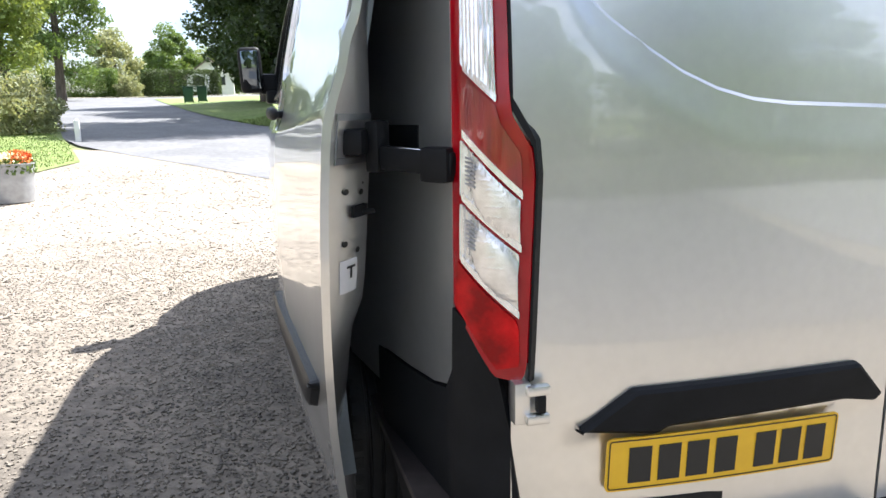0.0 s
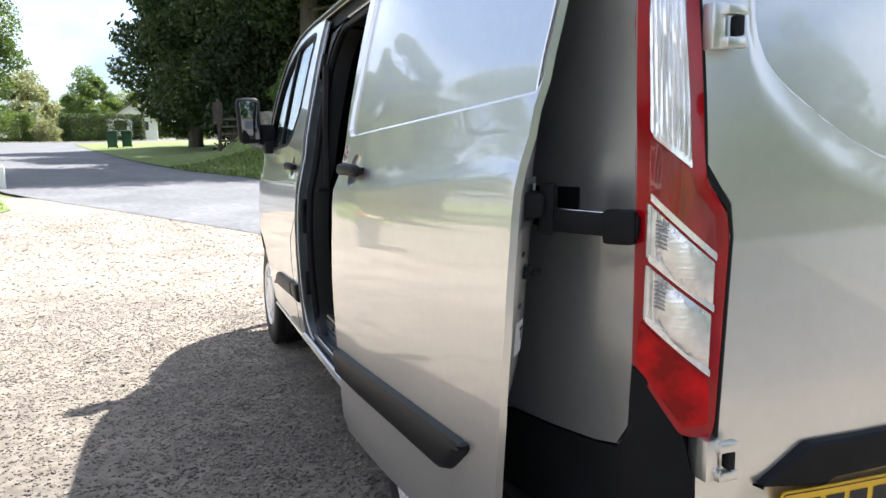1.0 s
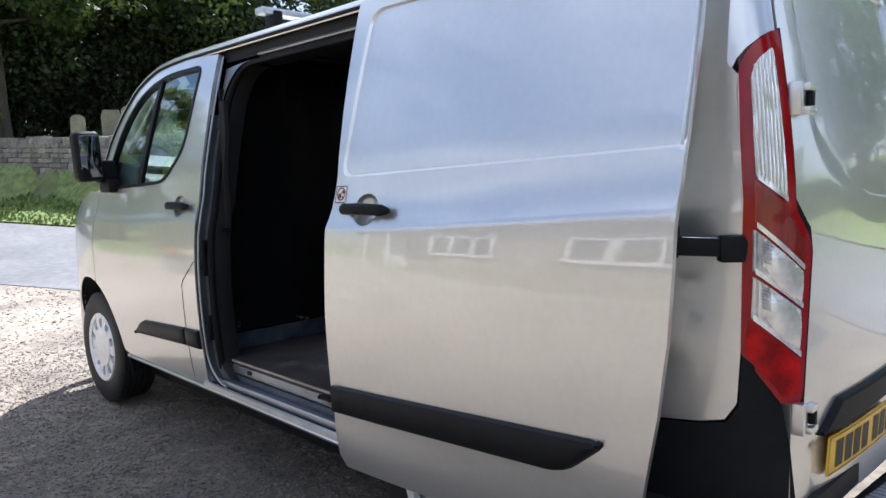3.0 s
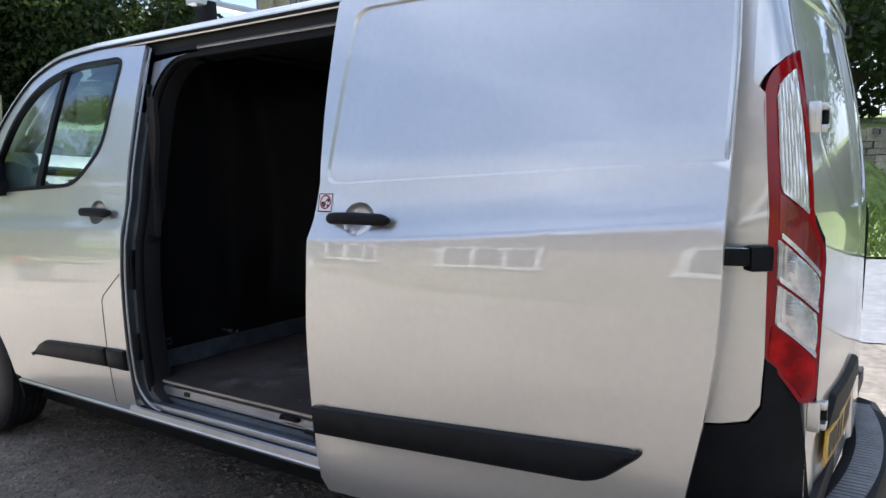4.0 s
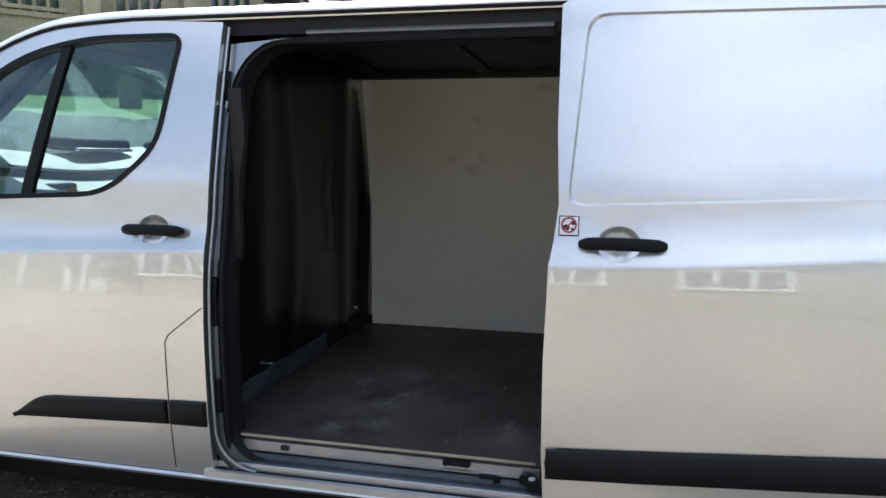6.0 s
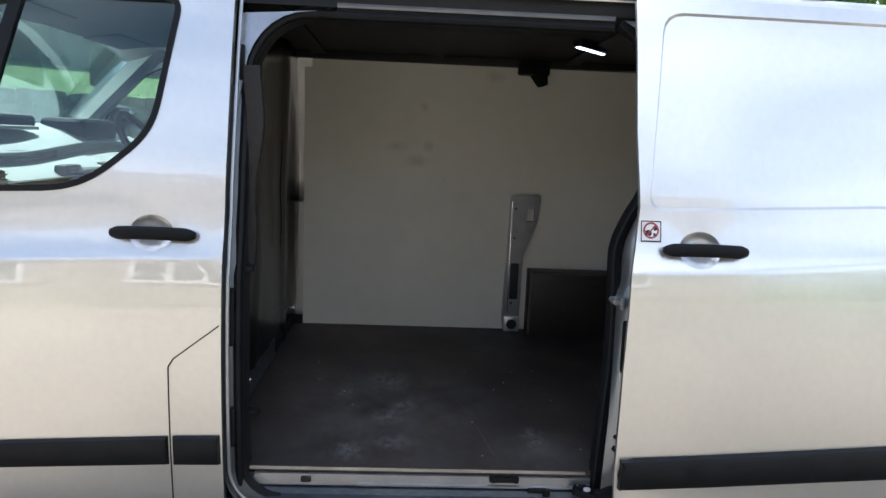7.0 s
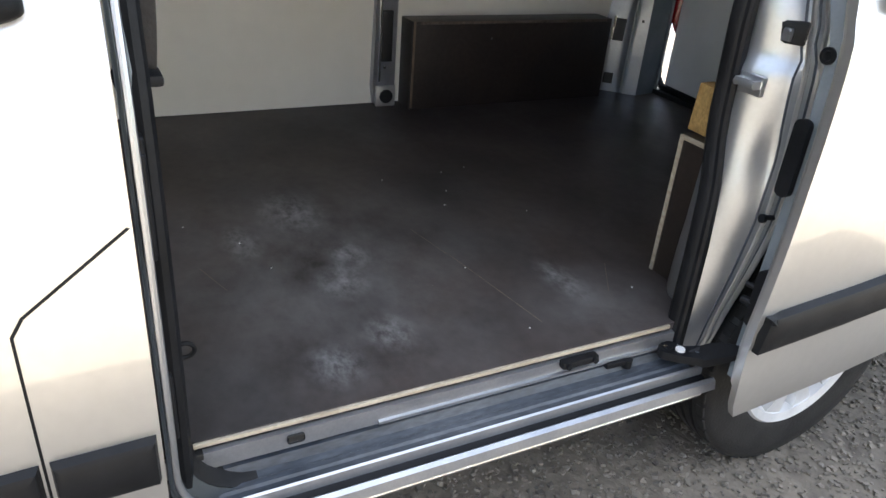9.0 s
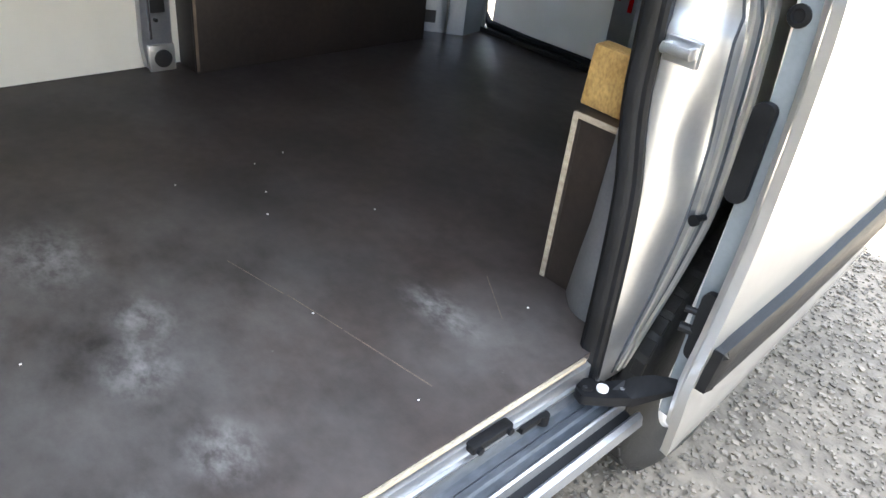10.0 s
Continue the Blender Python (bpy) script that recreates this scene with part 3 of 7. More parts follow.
def ground_sheet():
    xs = np.concatenate([np.linspace(-400, -30, 14)[:-1], np.arange(-30, 45, 1.0), np.linspace(45, 400, 14)])
    ys = np.concatenate([np.linspace(-400, -30, 14)[:-1], np.arange(-30, 70, 1.0), np.linspace(70, 500, 16)])
    bm = bmesh.new()
    vs = [[bm.verts.new((x, y, ground_z(x, y) - 0.06)) for x in xs] for y in ys]
    for j in range(len(ys) - 1):
        for i in range(len(xs) - 1):
            bm.faces.new((vs[j][i], vs[j][i + 1], vs[j + 1][i + 1], vs[j + 1][i]))
    tagged(obj("ground", bm, FIELD), "wide grassy ground reaching to the horizon", "ground", kind="structure")


ground_sheet()
ysr = [-30, -20, -10, -5, 0, 2, 4, 6, 8, 9.5, 11, 12.7, 14, 16, 17.5, 19, 21, 23, 26, 30, 35, 40, 46, 52, 58, 63]
land("gravel_yard", [(x_in(y), y) for y in ysr if y <= 17.5] + [(-5.5, 18.2), (-4.4, 15.0), (-4.9, 13.0), (-6.2, 13.6), (-7.5, 16.5), (-10.5, 18.0), (-10.5, -30)], -0.014, GRAVEL,
     "pale loose gravel forecourt", "gravel", grid=(0.7, 0.7), edge=0.5)
land("road", [(x_in(y), y) for y in ysr] + [(-24, 64), (-24, 69), (12, 69), (12, 64.5)] + [(x_out(y), y) for y in ysr[::-1]], -0.006, ROADM,
     "worn grey asphalt lane curving past the yard", "road")
land("verge", [(x_out(y), y) for y in ysr] + [(x_wall(y) + (0.3 if y < 30 else 3), y) for y in ysr[::-1]], 0.03, GRASSM,
     "mown grass verge rising to a stone wall", "verge")
land("lawn", [(-4.4, 15.0), (-5.3, 18.6), (-6.2, 22), (-9, 34), (-12.5, 50), (-30, 50), (-30, 18.4), (-10.5, 18.1), (-7.5, 16.6), (-6.2, 13.7), (-4.9, 13.0)], 0.002, GRASSM,
     "patchy mown lawn at the edge of the yard", "lawn")
# Unseen dark ground added behind the van to dim the rear doors' reflections.
land("reflected_ground", [(-3.0, -2.9), (3.4, -2.2), (4.7, -8.9), (-5.0, -12.0)], -0.008, DARKGROUND,
     "unseen dark ground added to dim the rear door reflections", "pavement")
land("churchyard_grass", [(x_wall(y) + 0.3, y) for y in ysr if y <= 30] + [(1.9, 36), (60, 48), (60, -30)], 0.03, GRASSM,
     "bright mown churchyard grass", "grass", grid=(2, 2), edge=1.5)


def stone_pile(name, n, xr, yr, size, keep, seed, label, material):
    """Loose stones as small faceted lumps, joined."""
    rng = np.random.default_rng(seed)
    base = np.array([(a, b, c) for a in (-0.72, 0.72) for b in (-0.72, 0.72) for c in (-0.72, 0.72)], float)
    quad = np.array([(0, 1, 3, 2), (4, 6, 7, 5), (0, 4, 5, 1), (2, 3, 7, 6), (0, 2, 6, 4), (1, 5, 7, 3)])
    x, y = rng.uniform(*xr, n), rng.uniform(*yr, n)
    ok = [keep(a, b) for a, b in zip(x, y)]
    x, y = x[ok], y[ok]
    n = len(x)
    s = size * np.minimum(np.exp(rng.normal(0, 0.42, n)), 2.1)
    a = rng.uniform(0, 6.28, n)
    v = base[None] * (s[:, None, None] * rng.uniform(0.55, 1.25, (n, 8, 3)))
    tilt = rng.normal(0, 0.4, n)[:, None]
    v[:, :, 1], v[:, :, 2] = v[:, :, 1] * np.cos(tilt) - v[:, :, 2] * np.sin(tilt), (v[:, :, 1] * np.sin(tilt) + v[:, :, 2] * np.cos(tilt)) * 0.58
    c, sn = np.cos(a)[:, None], np.sin(a)[:, None]
    vx, vy = v[:, :, 0] * c - v[:, :, 1] * sn, v[:, :, 0] * sn + v[:, :, 1] * c
    z0 = np.array([ground_z(p, q) for p, q in zip(x, y)]) - 0.012
    co = np.stack([vx + x[:, None], vy + y[:, None], v[:, :, 2] + z0[:, None] + (0.02 + 0.16 * np.clip((2.2 - y) / 0.8, 0, 1))[:, None] * s[:, None]], -1)
    f = (quad[None] + 8 * np.arange(n)[:, None, None]).reshape(-1, 4)
    me = bpy.data.meshes.new(name)
    me.from_pydata(co.reshape(-1, 3).tolist(), [], f.tolist())
    me.materials.append(material)
    ob = new(name, me)
    return tagged(ob, label, "gravel", kind="stuff")


stone_pile("gravel_stones", 88000, (-3.4, 0.2), (-0.9, 7.0), 0.0055, lambda x, y: random.random() > max((y - 3.0) / 4.0, 0.45 * smooth01((y - 0.8) / 1.5) * smooth01((-1.3 - x) / 0.6)), 3, "loose angular grey and buff gravel stones", STONES)
stone_pile("far_gravel_stones", 20000, (-7.0, 2.0), (3.0, 14.0), 0.0090, lambda x, y: random.random() < (y - 3.0) / 4.0 and x < x_in(y) and (y < 11.5 or x > -4.6), 4, "loose pale gravel stones across the forecourt", STONES)


def grass_tufts(name, n, outline, h, seed, label, lift=0.02):
    rng = np.random.default_rng(seed)
    us, vs = [p[0] for p in outline], [p[1] for p in outline]
    pts = []
    while len(pts) < n:
        p = (rng.uniform(min(us), max(us)), rng.uniform(min(vs), max(vs)))
        if inside(p, outline):
            pts.append((*p, ground_z(*p) + lift))
    c = np.array(pts)
    hh = h * rng.uniform(0.5, 1.4, n)
    a = rng.uniform(0, 6.28, n)
    u = np.stack([np.cos(a) * 0.35 * hh, np.sin(a) * 0.35 * hh, np.zeros(n)], -1)
    v = np.stack([rng.normal(0, 0.35, n) * hh, rng.normal(0, 0.35, n) * hh, hh], -1)
    me = quads_mesh(name, c + v * 0.3, u, v * 0.7, BLADES)
    return tagged(new(name, me), label, "grass", kind="stuff")


grass_tufts("verge_grass", 26000, [(x_out(y), y) for y in np.arange(-2, 30, 2)] + [(x_wall(y), y) for y in np.arange(28, -3, -2)], 0.10, 5, "short green grass blades on the verge")
grass_tufts("lawn_grass", 15000, [(-4.5, 15.0), (-5.3, 18.6), (-6.4, 22), (-9, 33), (-14, 33), (-10, 18.4), (-7.4, 16.8), (-6.2, 13.9), (-5, 13.1)], 0.028, 6, "short green grass blades on the lawn")
grass_tufts("churchyard_tufts", 16000, [(x_wall(y) + 0.5, y) for y in np.arange(-2, 29, 2)] + [(24, 30), (30, -2)], 0.035, 7, "longer grass among the graves")


# ---- churchyard wall of rubble stone ----
def rubble_wall():
    w = thing("wall_churchyard", (5.2, 17, ground_z(5.2, 17)), "weathered limestone rubble wall with rough upright coping", "wall", kind="structure")
    ys = np.arange(-30, 30.01, 0.5)
    bm = bmesh.new()
    rings = []
    for y in ys:
        x = x_wall(y)
        z = ground_z(x, y)
        rings.append([bm.verts.new(p) for p in ((x - 0.16, y, z - 0.3), (x - 0.15, y, z + 1.3), (x + 0.2, y, z + 1.3), (x + 0.22, y, z - 0.3))])
    for a, b in zip(rings, rings[1:]):
        for j in range(3):
            bm.faces.new((a[j], a[j + 1], b[j + 1], b[j]))
    bm.faces.new(rings[0]), bm.faces.new(rings[-1])
    part("core", bm, MORTAR, w, "dark mortar core")
    rng = random.Random(11)
    face, cope = [], []
    verts, faces = [], []

    def lump(x, y, z, sx, sy, sz, store_part):
        k = 0.25
        tx = (x_wall(y + 0.3) - x_wall(y - 0.3)) / 0.6
        lv = []
        for iz in (-1, 1):
            for ix, iy in ((-1, -1), (1, -1), (1, 1), (-1, 1)):
                j = lambda: 1 + rng.uniform(-k, k) * 0.5
                dy = iy * sy / 2 * j()
                lv.append((x + ix * sx / 2 * j() + tx * dy, y + dy, z + iz * sz / 2 * j()))
        fs = [(0, 3, 2, 1), (4, 5, 6, 7), (0, 1, 5, 4), (1, 2, 6, 5), (2, 3, 7, 6), (3, 0, 4, 7)]
        if store_part:
            b = bmesh.new()
            vv = [b.verts.new(p) for p in lv]
            for f in fs:
                b.faces.new([vv[i] for i in f])
            bmesh.ops.bevel(b, geom=b.edges[:], offset=0.012, segments=1, affect="EDGES")
            part("stone", b, STONEM, w)
        else:
            o = len(verts)
            verts.extend(lv)
            faces.extend([tuple(o + i for i in f) for f in fs])
    made = 0
    for row in range(10):
        y = -10.0 + rng.uniform(0, 0.3)
        while y < 30:
            ln, h = rng.uniform(0.18, 0.48), rng.uniform(0.11, 0.135)
            x = x_wall(y + ln / 2)
            near = 14 < y < 24 and row >= 5 and made < 190
            made += near
            lump(x - 0.14, y + ln / 2, ground_z(x, y) + 0.06 + row * 0.135, 0.12, ln - 0.025, h, near)
            y += ln
    y = -10.0
    while y < 30:
        ln = rng.uniform(0.10, 0.24)
        x = x_wall(y + ln / 2)
        near = 15 < y < 22 and made < 260
        made += near
        lump(x, y + ln / 2, ground_z(x, y) + 1.38 + rng.uniform(-0.02, 0.03), 0.40, ln - 0.015, rng.uniform(0.13, 0.24), near)
        y += ln
    me = bpy.data.meshes.new("rubble")
    me.from_pydata(verts, [], faces)
    me.materials.append(STONEI)
    ob = new("rubble", me)
    ob.parent, ob.matrix_parent_inverse = w, parent_world(w).inverted()
    tagged(ob, kind="stuff")


rubble_wall()


# ---- trees ----
def tree(name, base, height, spread, trunk_r, leaf, leafmat, n, seed, label, crown_from=0.3, clumps=26, lean=0.0, drop=0.0):
    rng = np.random.default_rng(seed)
    x0, y0 = base
    z0 = ground_z(x0, y0) - 0.05
    t = thing(name, (x0, y0, z0), label, "tree")
    bm = bmesh.new()

    def limb(p, q, r0, r1, bend, k=6, sides=8):
        path = []
        for i in range(k + 1):
            s = i / k
            c = p.lerp(q, s) + Vector((bend[0], bend[1], 0)) * math.sin(math.pi * s)
            path.append((c, r0 + (r1 - r0) * s))
        rings = []
        for i, (c, r) in enumerate(path):
            a = path[max(i - 1, 0)][0]
            b = path[min(i + 1, k)][0]
            d = (b - a).normalized()
            s1 = d.cross(Vector((0.3, 1, 0.1))).normalized()
            s2 = d.cross(s1)
            rings.append([bm.verts.new(c + (s1 * math.cos(6.283 * j / sides) + s2 * math.sin(6.283 * j / sides)) * r * (1 + rng.uniform(-0.12, 0.12))) for j in range(sides)])
        for a, b in zip(rings, rings[1:]):
            for j in range(sides):
                bm.faces.new((a[j], a[(j + 1) % sides], b[(j + 1) % sides], b[j]))
        bm.faces.new(rings[-1])
    root = Vector((x0, y0, z0))
    top = root + Vector((lean, lean * 0.4, height * 0.85))
    limb(root, top, trunk_r * 1.25, trunk_r * 0.18, (rng.normal(0, 0.02 * height), rng.normal(0, 0.02 * height)), k=10, sides=12)
    cs = []
    for i in range(clumps):
        s = crown_from + (1 - crown_from) * ((i + 0.5) / clumps)
        a = 2.4 * i + rng.uniform(-0.5, 0.5)
        prof = math.sin(math.pi * min(max((s - crown_from) / (1 - crown_from) * 0.85 + 0.13, 0), 1)) ** 0.7
        rad = spread * prof * rng.uniform(0.45, 1.0)
        c = root.lerp(top, min(s, 1.0)) + Vector((math.cos(a) * rad, math.sin(a) * rad, height * 0.12 * rng.uniform(-0.6, 1) - drop * rad))
        cs.append((c, spread * rng.uniform(0.22, 0.42)))
        if i % 2 == 0:
            p = root.lerp(top, s * 0.78)
            limb(p, c, trunk_r * 0.35 * (1.1 - s), 0.02, (rng.normal(0, 0.2), rng.normal(0, 0.2)), k=4, sides=5)
    part("trunk", bm, BARK, t, "rough brown bark trunk and limbs")
    per = n // clumps
    cen = []
    for c, r in cs:
        d = rng.normal(0, 1, (per, 3))
        d /= np.linalg.norm(d, axis=1)[:, None]
        rr = r * rng.uniform(0.35, 1.0, (per, 1)) ** 0.5
        cen.append(np.array(c) + d * rr * np.array((1, 1, 0.72)) + rng.normal(0, r * 0.12, (per, 3)))
    cen = np.concatenate(cen)
    k = len(cen)
    u = rng.normal(0, 1, (k, 3))
    u /= np.linalg.norm(u, axis=1)[:, None]
    w = rng.normal(0, 1, (k, 3))
    v = np.cross(u, w)
    v /= np.linalg.norm(v, axis=1)[:, None]
    s = leaf * rng.uniform(0.5, 1.4, (k, 1))
    me = quads_mesh("crown", cen, u * s, v * s * 0.6, leafmat)
    ob = new("crown", me)
    ob.parent, ob.matrix_parent_inverse = t, parent_world(t).inverted()
    tagged(ob, kind="stuff")
    return t


def bush(name, base, size, leaf, leafmat, n, seed, label, category="bush", flat=False):
    """A leafy mound or a clipped hedge block."""
    rng = np.random.default_rng(seed)
    x0, y0 = base
    z0 = ground_z(x0, y0)
    t = thing(name, (x0, y0, z0), label, category)
    bm = bmesh.new()
    for i in range(9):
        a = rng.uniform(0, 6.28)
        q = Vector((x0 + math.cos(a) * size[0] * 0.3, y0 + math.sin(a) * size[1] * 0.3, z0 + size[2] * 0.75))
        d = cyl_bm(((Vector((x0, y0, z0 - 0.02)) + q) / 2), q - Vector((x0, y0, z0)), 0.03, (q - Vector((x0, y0, z0))).length, 6, 0.01)
        bm = merge(bm, d)
    part("stems", bm, BARK, t)
    d = rng.uniform(-1, 1, (n * 3, 3))
    if flat:
        keep = np.max(np.abs(d), axis=1) > 0.72
        c = d[keep][:n] * np.array(size) * np.array((0.5, 0.5, 0.5))
        c += rng.normal(0, 0.03 * min(size), c.shape)
        c[:, 2] += size[2] * 0.5
    else:
        q = np.linalg.norm(d, axis=1)
        keep = (q < 1) & (q > 0.55) & (d[:, 2] > -0.5)
        c = d[keep][:n]
        lump = 1 + 0.22 * np.sin(c[:, 0:1] * 7 + seed) * np.cos(c[:, 1:2] * 6) + 0.15 * np.sin(c[:, 2:3] * 9)
        c = c * lump * np.array(size) * np.array((0.5, 0.5, 0.62))
        c[:, 2] += size[2] * 0.36
        c[:, 2] = np.maximum(c[:, 2], 0.02)
    c = c + np.array((x0, y0, z0))
    k = len(c)
    u = rng.normal(0, 1, (k, 3))
    u /= np.linalg.norm(u, axis=1)[:, None]
    v = np.cross(u, rng.normal(0, 1, (k, 3)))
    v /= np.linalg.norm(v, axis=1)[:, None]
    s = leaf * rng.uniform(0.5, 1.4, (k, 1))
    me = quads_mesh("foliage", c, u * s, v * s * 0.6, leafmat)
    ob = new("foliage", me)
    ob.parent, ob.matrix_parent_inverse = t, parent_world(t).inverted()
    tagged(ob, kind="stuff")
    return t


# dark trees over the churchyard wall
DARK = "broad dark churchyard tree with drooping boughs"
for tx, ty, th, tsp, tr, lf, lm, n, sd, lab, cf, dr in (
        (4.3, 29.5, 15, 5.0, 0.40, 0.085, LEAF_DARK, 30000, 21, "tall dark tree with a straight bare trunk behind the wall", 0.42, 0.15),
        (8.5, 35, 15, 6.5, 0.5, 0.10, LEAF_DARK, 26000, 22, DARK, 0.12, 0.1),
        (17.5, 33.5, 13, 6.0, 0.5, 0.10, LEAF_DARK, 26000, 23, DARK, 0.15, 0.2),
        (2.2, 39, 14, 4.6, 0.4, 0.10, LEAF_DARK, 24000, 24, "tall dark tree at the bend of the lane", 0.1, 0.0),
        (0.4, 47, 15, 4.0, 0.4, 0.11, LEAF_DARK, 22000, 25, "leafy dark green tree over the verge", 0.12, 0.05),
        (13, 36, 13, 5.5, 0.5, 0.10, LEAF_DARK, 22000, 26, DARK, 0.15, 0.1),
        (27, 3, 13, 6.0, 0.5, 0.11, LEAF_DARK, 20000, 27, "broad dark tree behind the graves", 0.1, 0.1),
        (24, -9, 12, 6.0, 0.5, 0.12, LEAF_MID, 14000, 28, "leafy tree behind the churchyard wall", 0.1, 0.0),
        (6.0, 46, 16, 6.0, 0.5, 0.13, LEAF_DARK, 18000, 29, "dense dark tree at the back of the churchyard", 0.05, 0.0),
        (19, 41, 13, 5.5, 0.5, 0.14, LEAF_DARK, 14000, 30, "dense dark tree at the back of the churchyard", 0.05, 0.0)):
    tree("yew_tree", (tx, ty), th, tsp, tr, lf * 1.35, lm, int(n * 1.7), sd, lab, cf, 40, drop=dr)
# lighter trees along the lane
for tx, ty, th, tsp, tr, lf, lm, n, sd, lab, cf in (
        (-10.2, 29.5, 10.5, 2.5, 0.22, 0.075, LEAF_LIGHT, 30000, 31, "light green garden tree beside the lane", 0.22),
        (-13.0, 26, 11, 3.6, 0.25, 0.08, LEAF_LIGHT, 22000, 32, "tall light green garden tree", 0.1),
        (-14.2, 60, 14, 3.9, 0.3, 0.12, LEAF_MID, 22000, 33, "mid green tree over a clipped hedge", 0.24),
        (-19.5, 66, 15, 4.6, 0.35, 0.13, LEAF_LIGHT, 18000, 34, "light green tree over a clipped hedge", 0.2)):
    tree("garden_tree", (tx, ty), th, tsp, tr, lf, lm, n, sd, lab, cf, 32)
for tx, ty, th, tsp, lm, sd, lab in (
        (-10.0, 105, 9.5, 3.6, LEAF_MID, 35, "tall distant leafy green tree"), (-5.5, 112, 7.5, 4.4, LEAF_LIGHT, 36, "distant leafy tree beyond a bungalow"),
        (0.5, 104, 8.5, 4.6, LEAF_MID, 37, "distant leafy tree beyond a bungalow"), (-16.5, 100, 9.0, 3.6, LEAF_GREY, 38, "distant pale green leafy tree"),
        (8.0, 100, 10, 5.0, LEAF_MID, 39, "tall distant leafy green tree"), (-13.0, 118, 8.0, 4.0, LEAF_MID, 40, "tall distant leafy green tree")):
    tree("distant_tree", (tx, ty), th, tsp, 0.3, 0.17, lm, 12000, sd, lab, 0.08, 26)
for tx, ty, th, tsp, sd in ((-7.5, -19, 9.5, 3.6, 71), (0.5, -22, 11, 4.2, 72), (8.0, -18, 10, 4.0, 73), (15, -20, 11, 4.4, 74)):
    tree("boundary_tree", (tx, ty), th, tsp, 0.28, 0.16, LEAF_MID, 12000, sd, "leafy green tree at the yard boundary", 0.12, 28)
bush("hedge", (-15.2, 72), (6.4, 1.5, 2.5), 0.07, LEAF_MID, 16000, 41, "clipped dark green hedge along the far lane", "hedge", True)
bush("hedge", (-6.6, 74), (7.2, 1.5, 2.4), 0.07, LEAF_DARK, 16000, 42, "clipped dark hedge before a bungalow", "hedge", True)
bush("hedge", (-24, 72), (10, 1.5, 2.6), 0.10, LEAF_MID, 8000, 49, "clipped green hedge along the far lane", "hedge", True)
bush("shrub", (-11.0, 71.5), (2.4, 2.0, 1.9), 0.07, LEAF_GREY, 5000, 43, "rounded pale shrub by the hedge")
bush("shrub", (-7.6, 24.0), (2.0, 2.6, 1.7), 0.05, LEAF_GREY, 9000, 44, "feathery pale shrub at the lane corner")
bush("shrub", (-7.0, 16.2), (1.5, 2.0, 2.2), 0.04, LEAF_GREY, 10000, 45, "dry brownish-green shrub by the lawn")
bush("shrub", (-9.6, 21.0), (2.6, 3.0, 3.6), 0.055, LEAF_GREY, 14000, 46, "loose grey-green garden shrub beside the lawn")
bush("shrub", (3.2, 27.6), (1.6, 1.5, 1.9), 0.06, LEAF_MID, 6000, 47, "dark rounded bush behind the wall")
bush("hedge", (5.5, -9.5), (11, 1.6, 3.0), 0.07, LEAF_MID, 16000, 50, "clipped hedge at the end of the yard", "hedge", True)
bush("hedge", (-14.0, -3.5), (1.4, 14, 2.0), 0.07, LEAF_MID, 6000, 48, "garden hedge behind the yard", "hedge", True)
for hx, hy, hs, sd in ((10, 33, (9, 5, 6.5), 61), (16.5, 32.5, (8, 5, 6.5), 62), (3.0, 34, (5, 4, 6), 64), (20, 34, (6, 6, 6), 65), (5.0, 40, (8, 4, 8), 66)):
    bush("evergreen_thicket", (hx, hy), hs, 0.11, LEAF_SHADE, 20000, sd, "dense evergreen thicket under the churchyard trees, shade in its leaf colour", "thicket")
land("pavement", [(-30, 69.3), (14, 69.8), (14, 70.8), (-30, 70.3)], 0.03, BRICKM, "reddish pavement beyond the far lane", "pavement")


# ---- gravestones ----
def gravestone(x, y, w, h, lean, yaw, round_top, label):
    z = ground_z(x, y)
    g = thing("gravestone", (x, y, z), label, "gravestone", "gravestones in the churchyard")
    pts = [(-w / 2, -0.1), (w / 2, -0.1), (w / 2, h * 0.8)]
    if round_top:
        pts += [(w / 2 * math.cos(a), h * 0.8 + h * 0.2 * math.sin(a)) for a in np.linspace(0.25, math.pi - 0.25, 9)]
    else:
        pts += [(w * 0.38, h), (-w * 0.38, h)]
    pts += [(-w / 2, h * 0.8)]
    bm = bmesh.new()
    f = [bm.verts.new((p, -0.06, q)) for p, q in pts]
    b = [bm.verts.new((p, 0.06, q)) for p, q in pts]
    bm.faces.new(f), bm.faces.new(b[::-1])
    for i in range(len(f)):
        bm.faces.new((f[i - 1], f[i], b[i], b[i - 1]))
    bmesh.ops.bevel(bm, geom=[e for e in bm.edges if len(e.link_faces) == 2 and e.calc_face_angle(0) > 0.8], offset=0.012, segments=1, affect="EDGES")
    bmesh.ops.transform(bm, matrix=pose(x, y, z, lean, lean * 0.7, yaw), verts=bm.verts)
    part("slab", bm, STONEM, g)


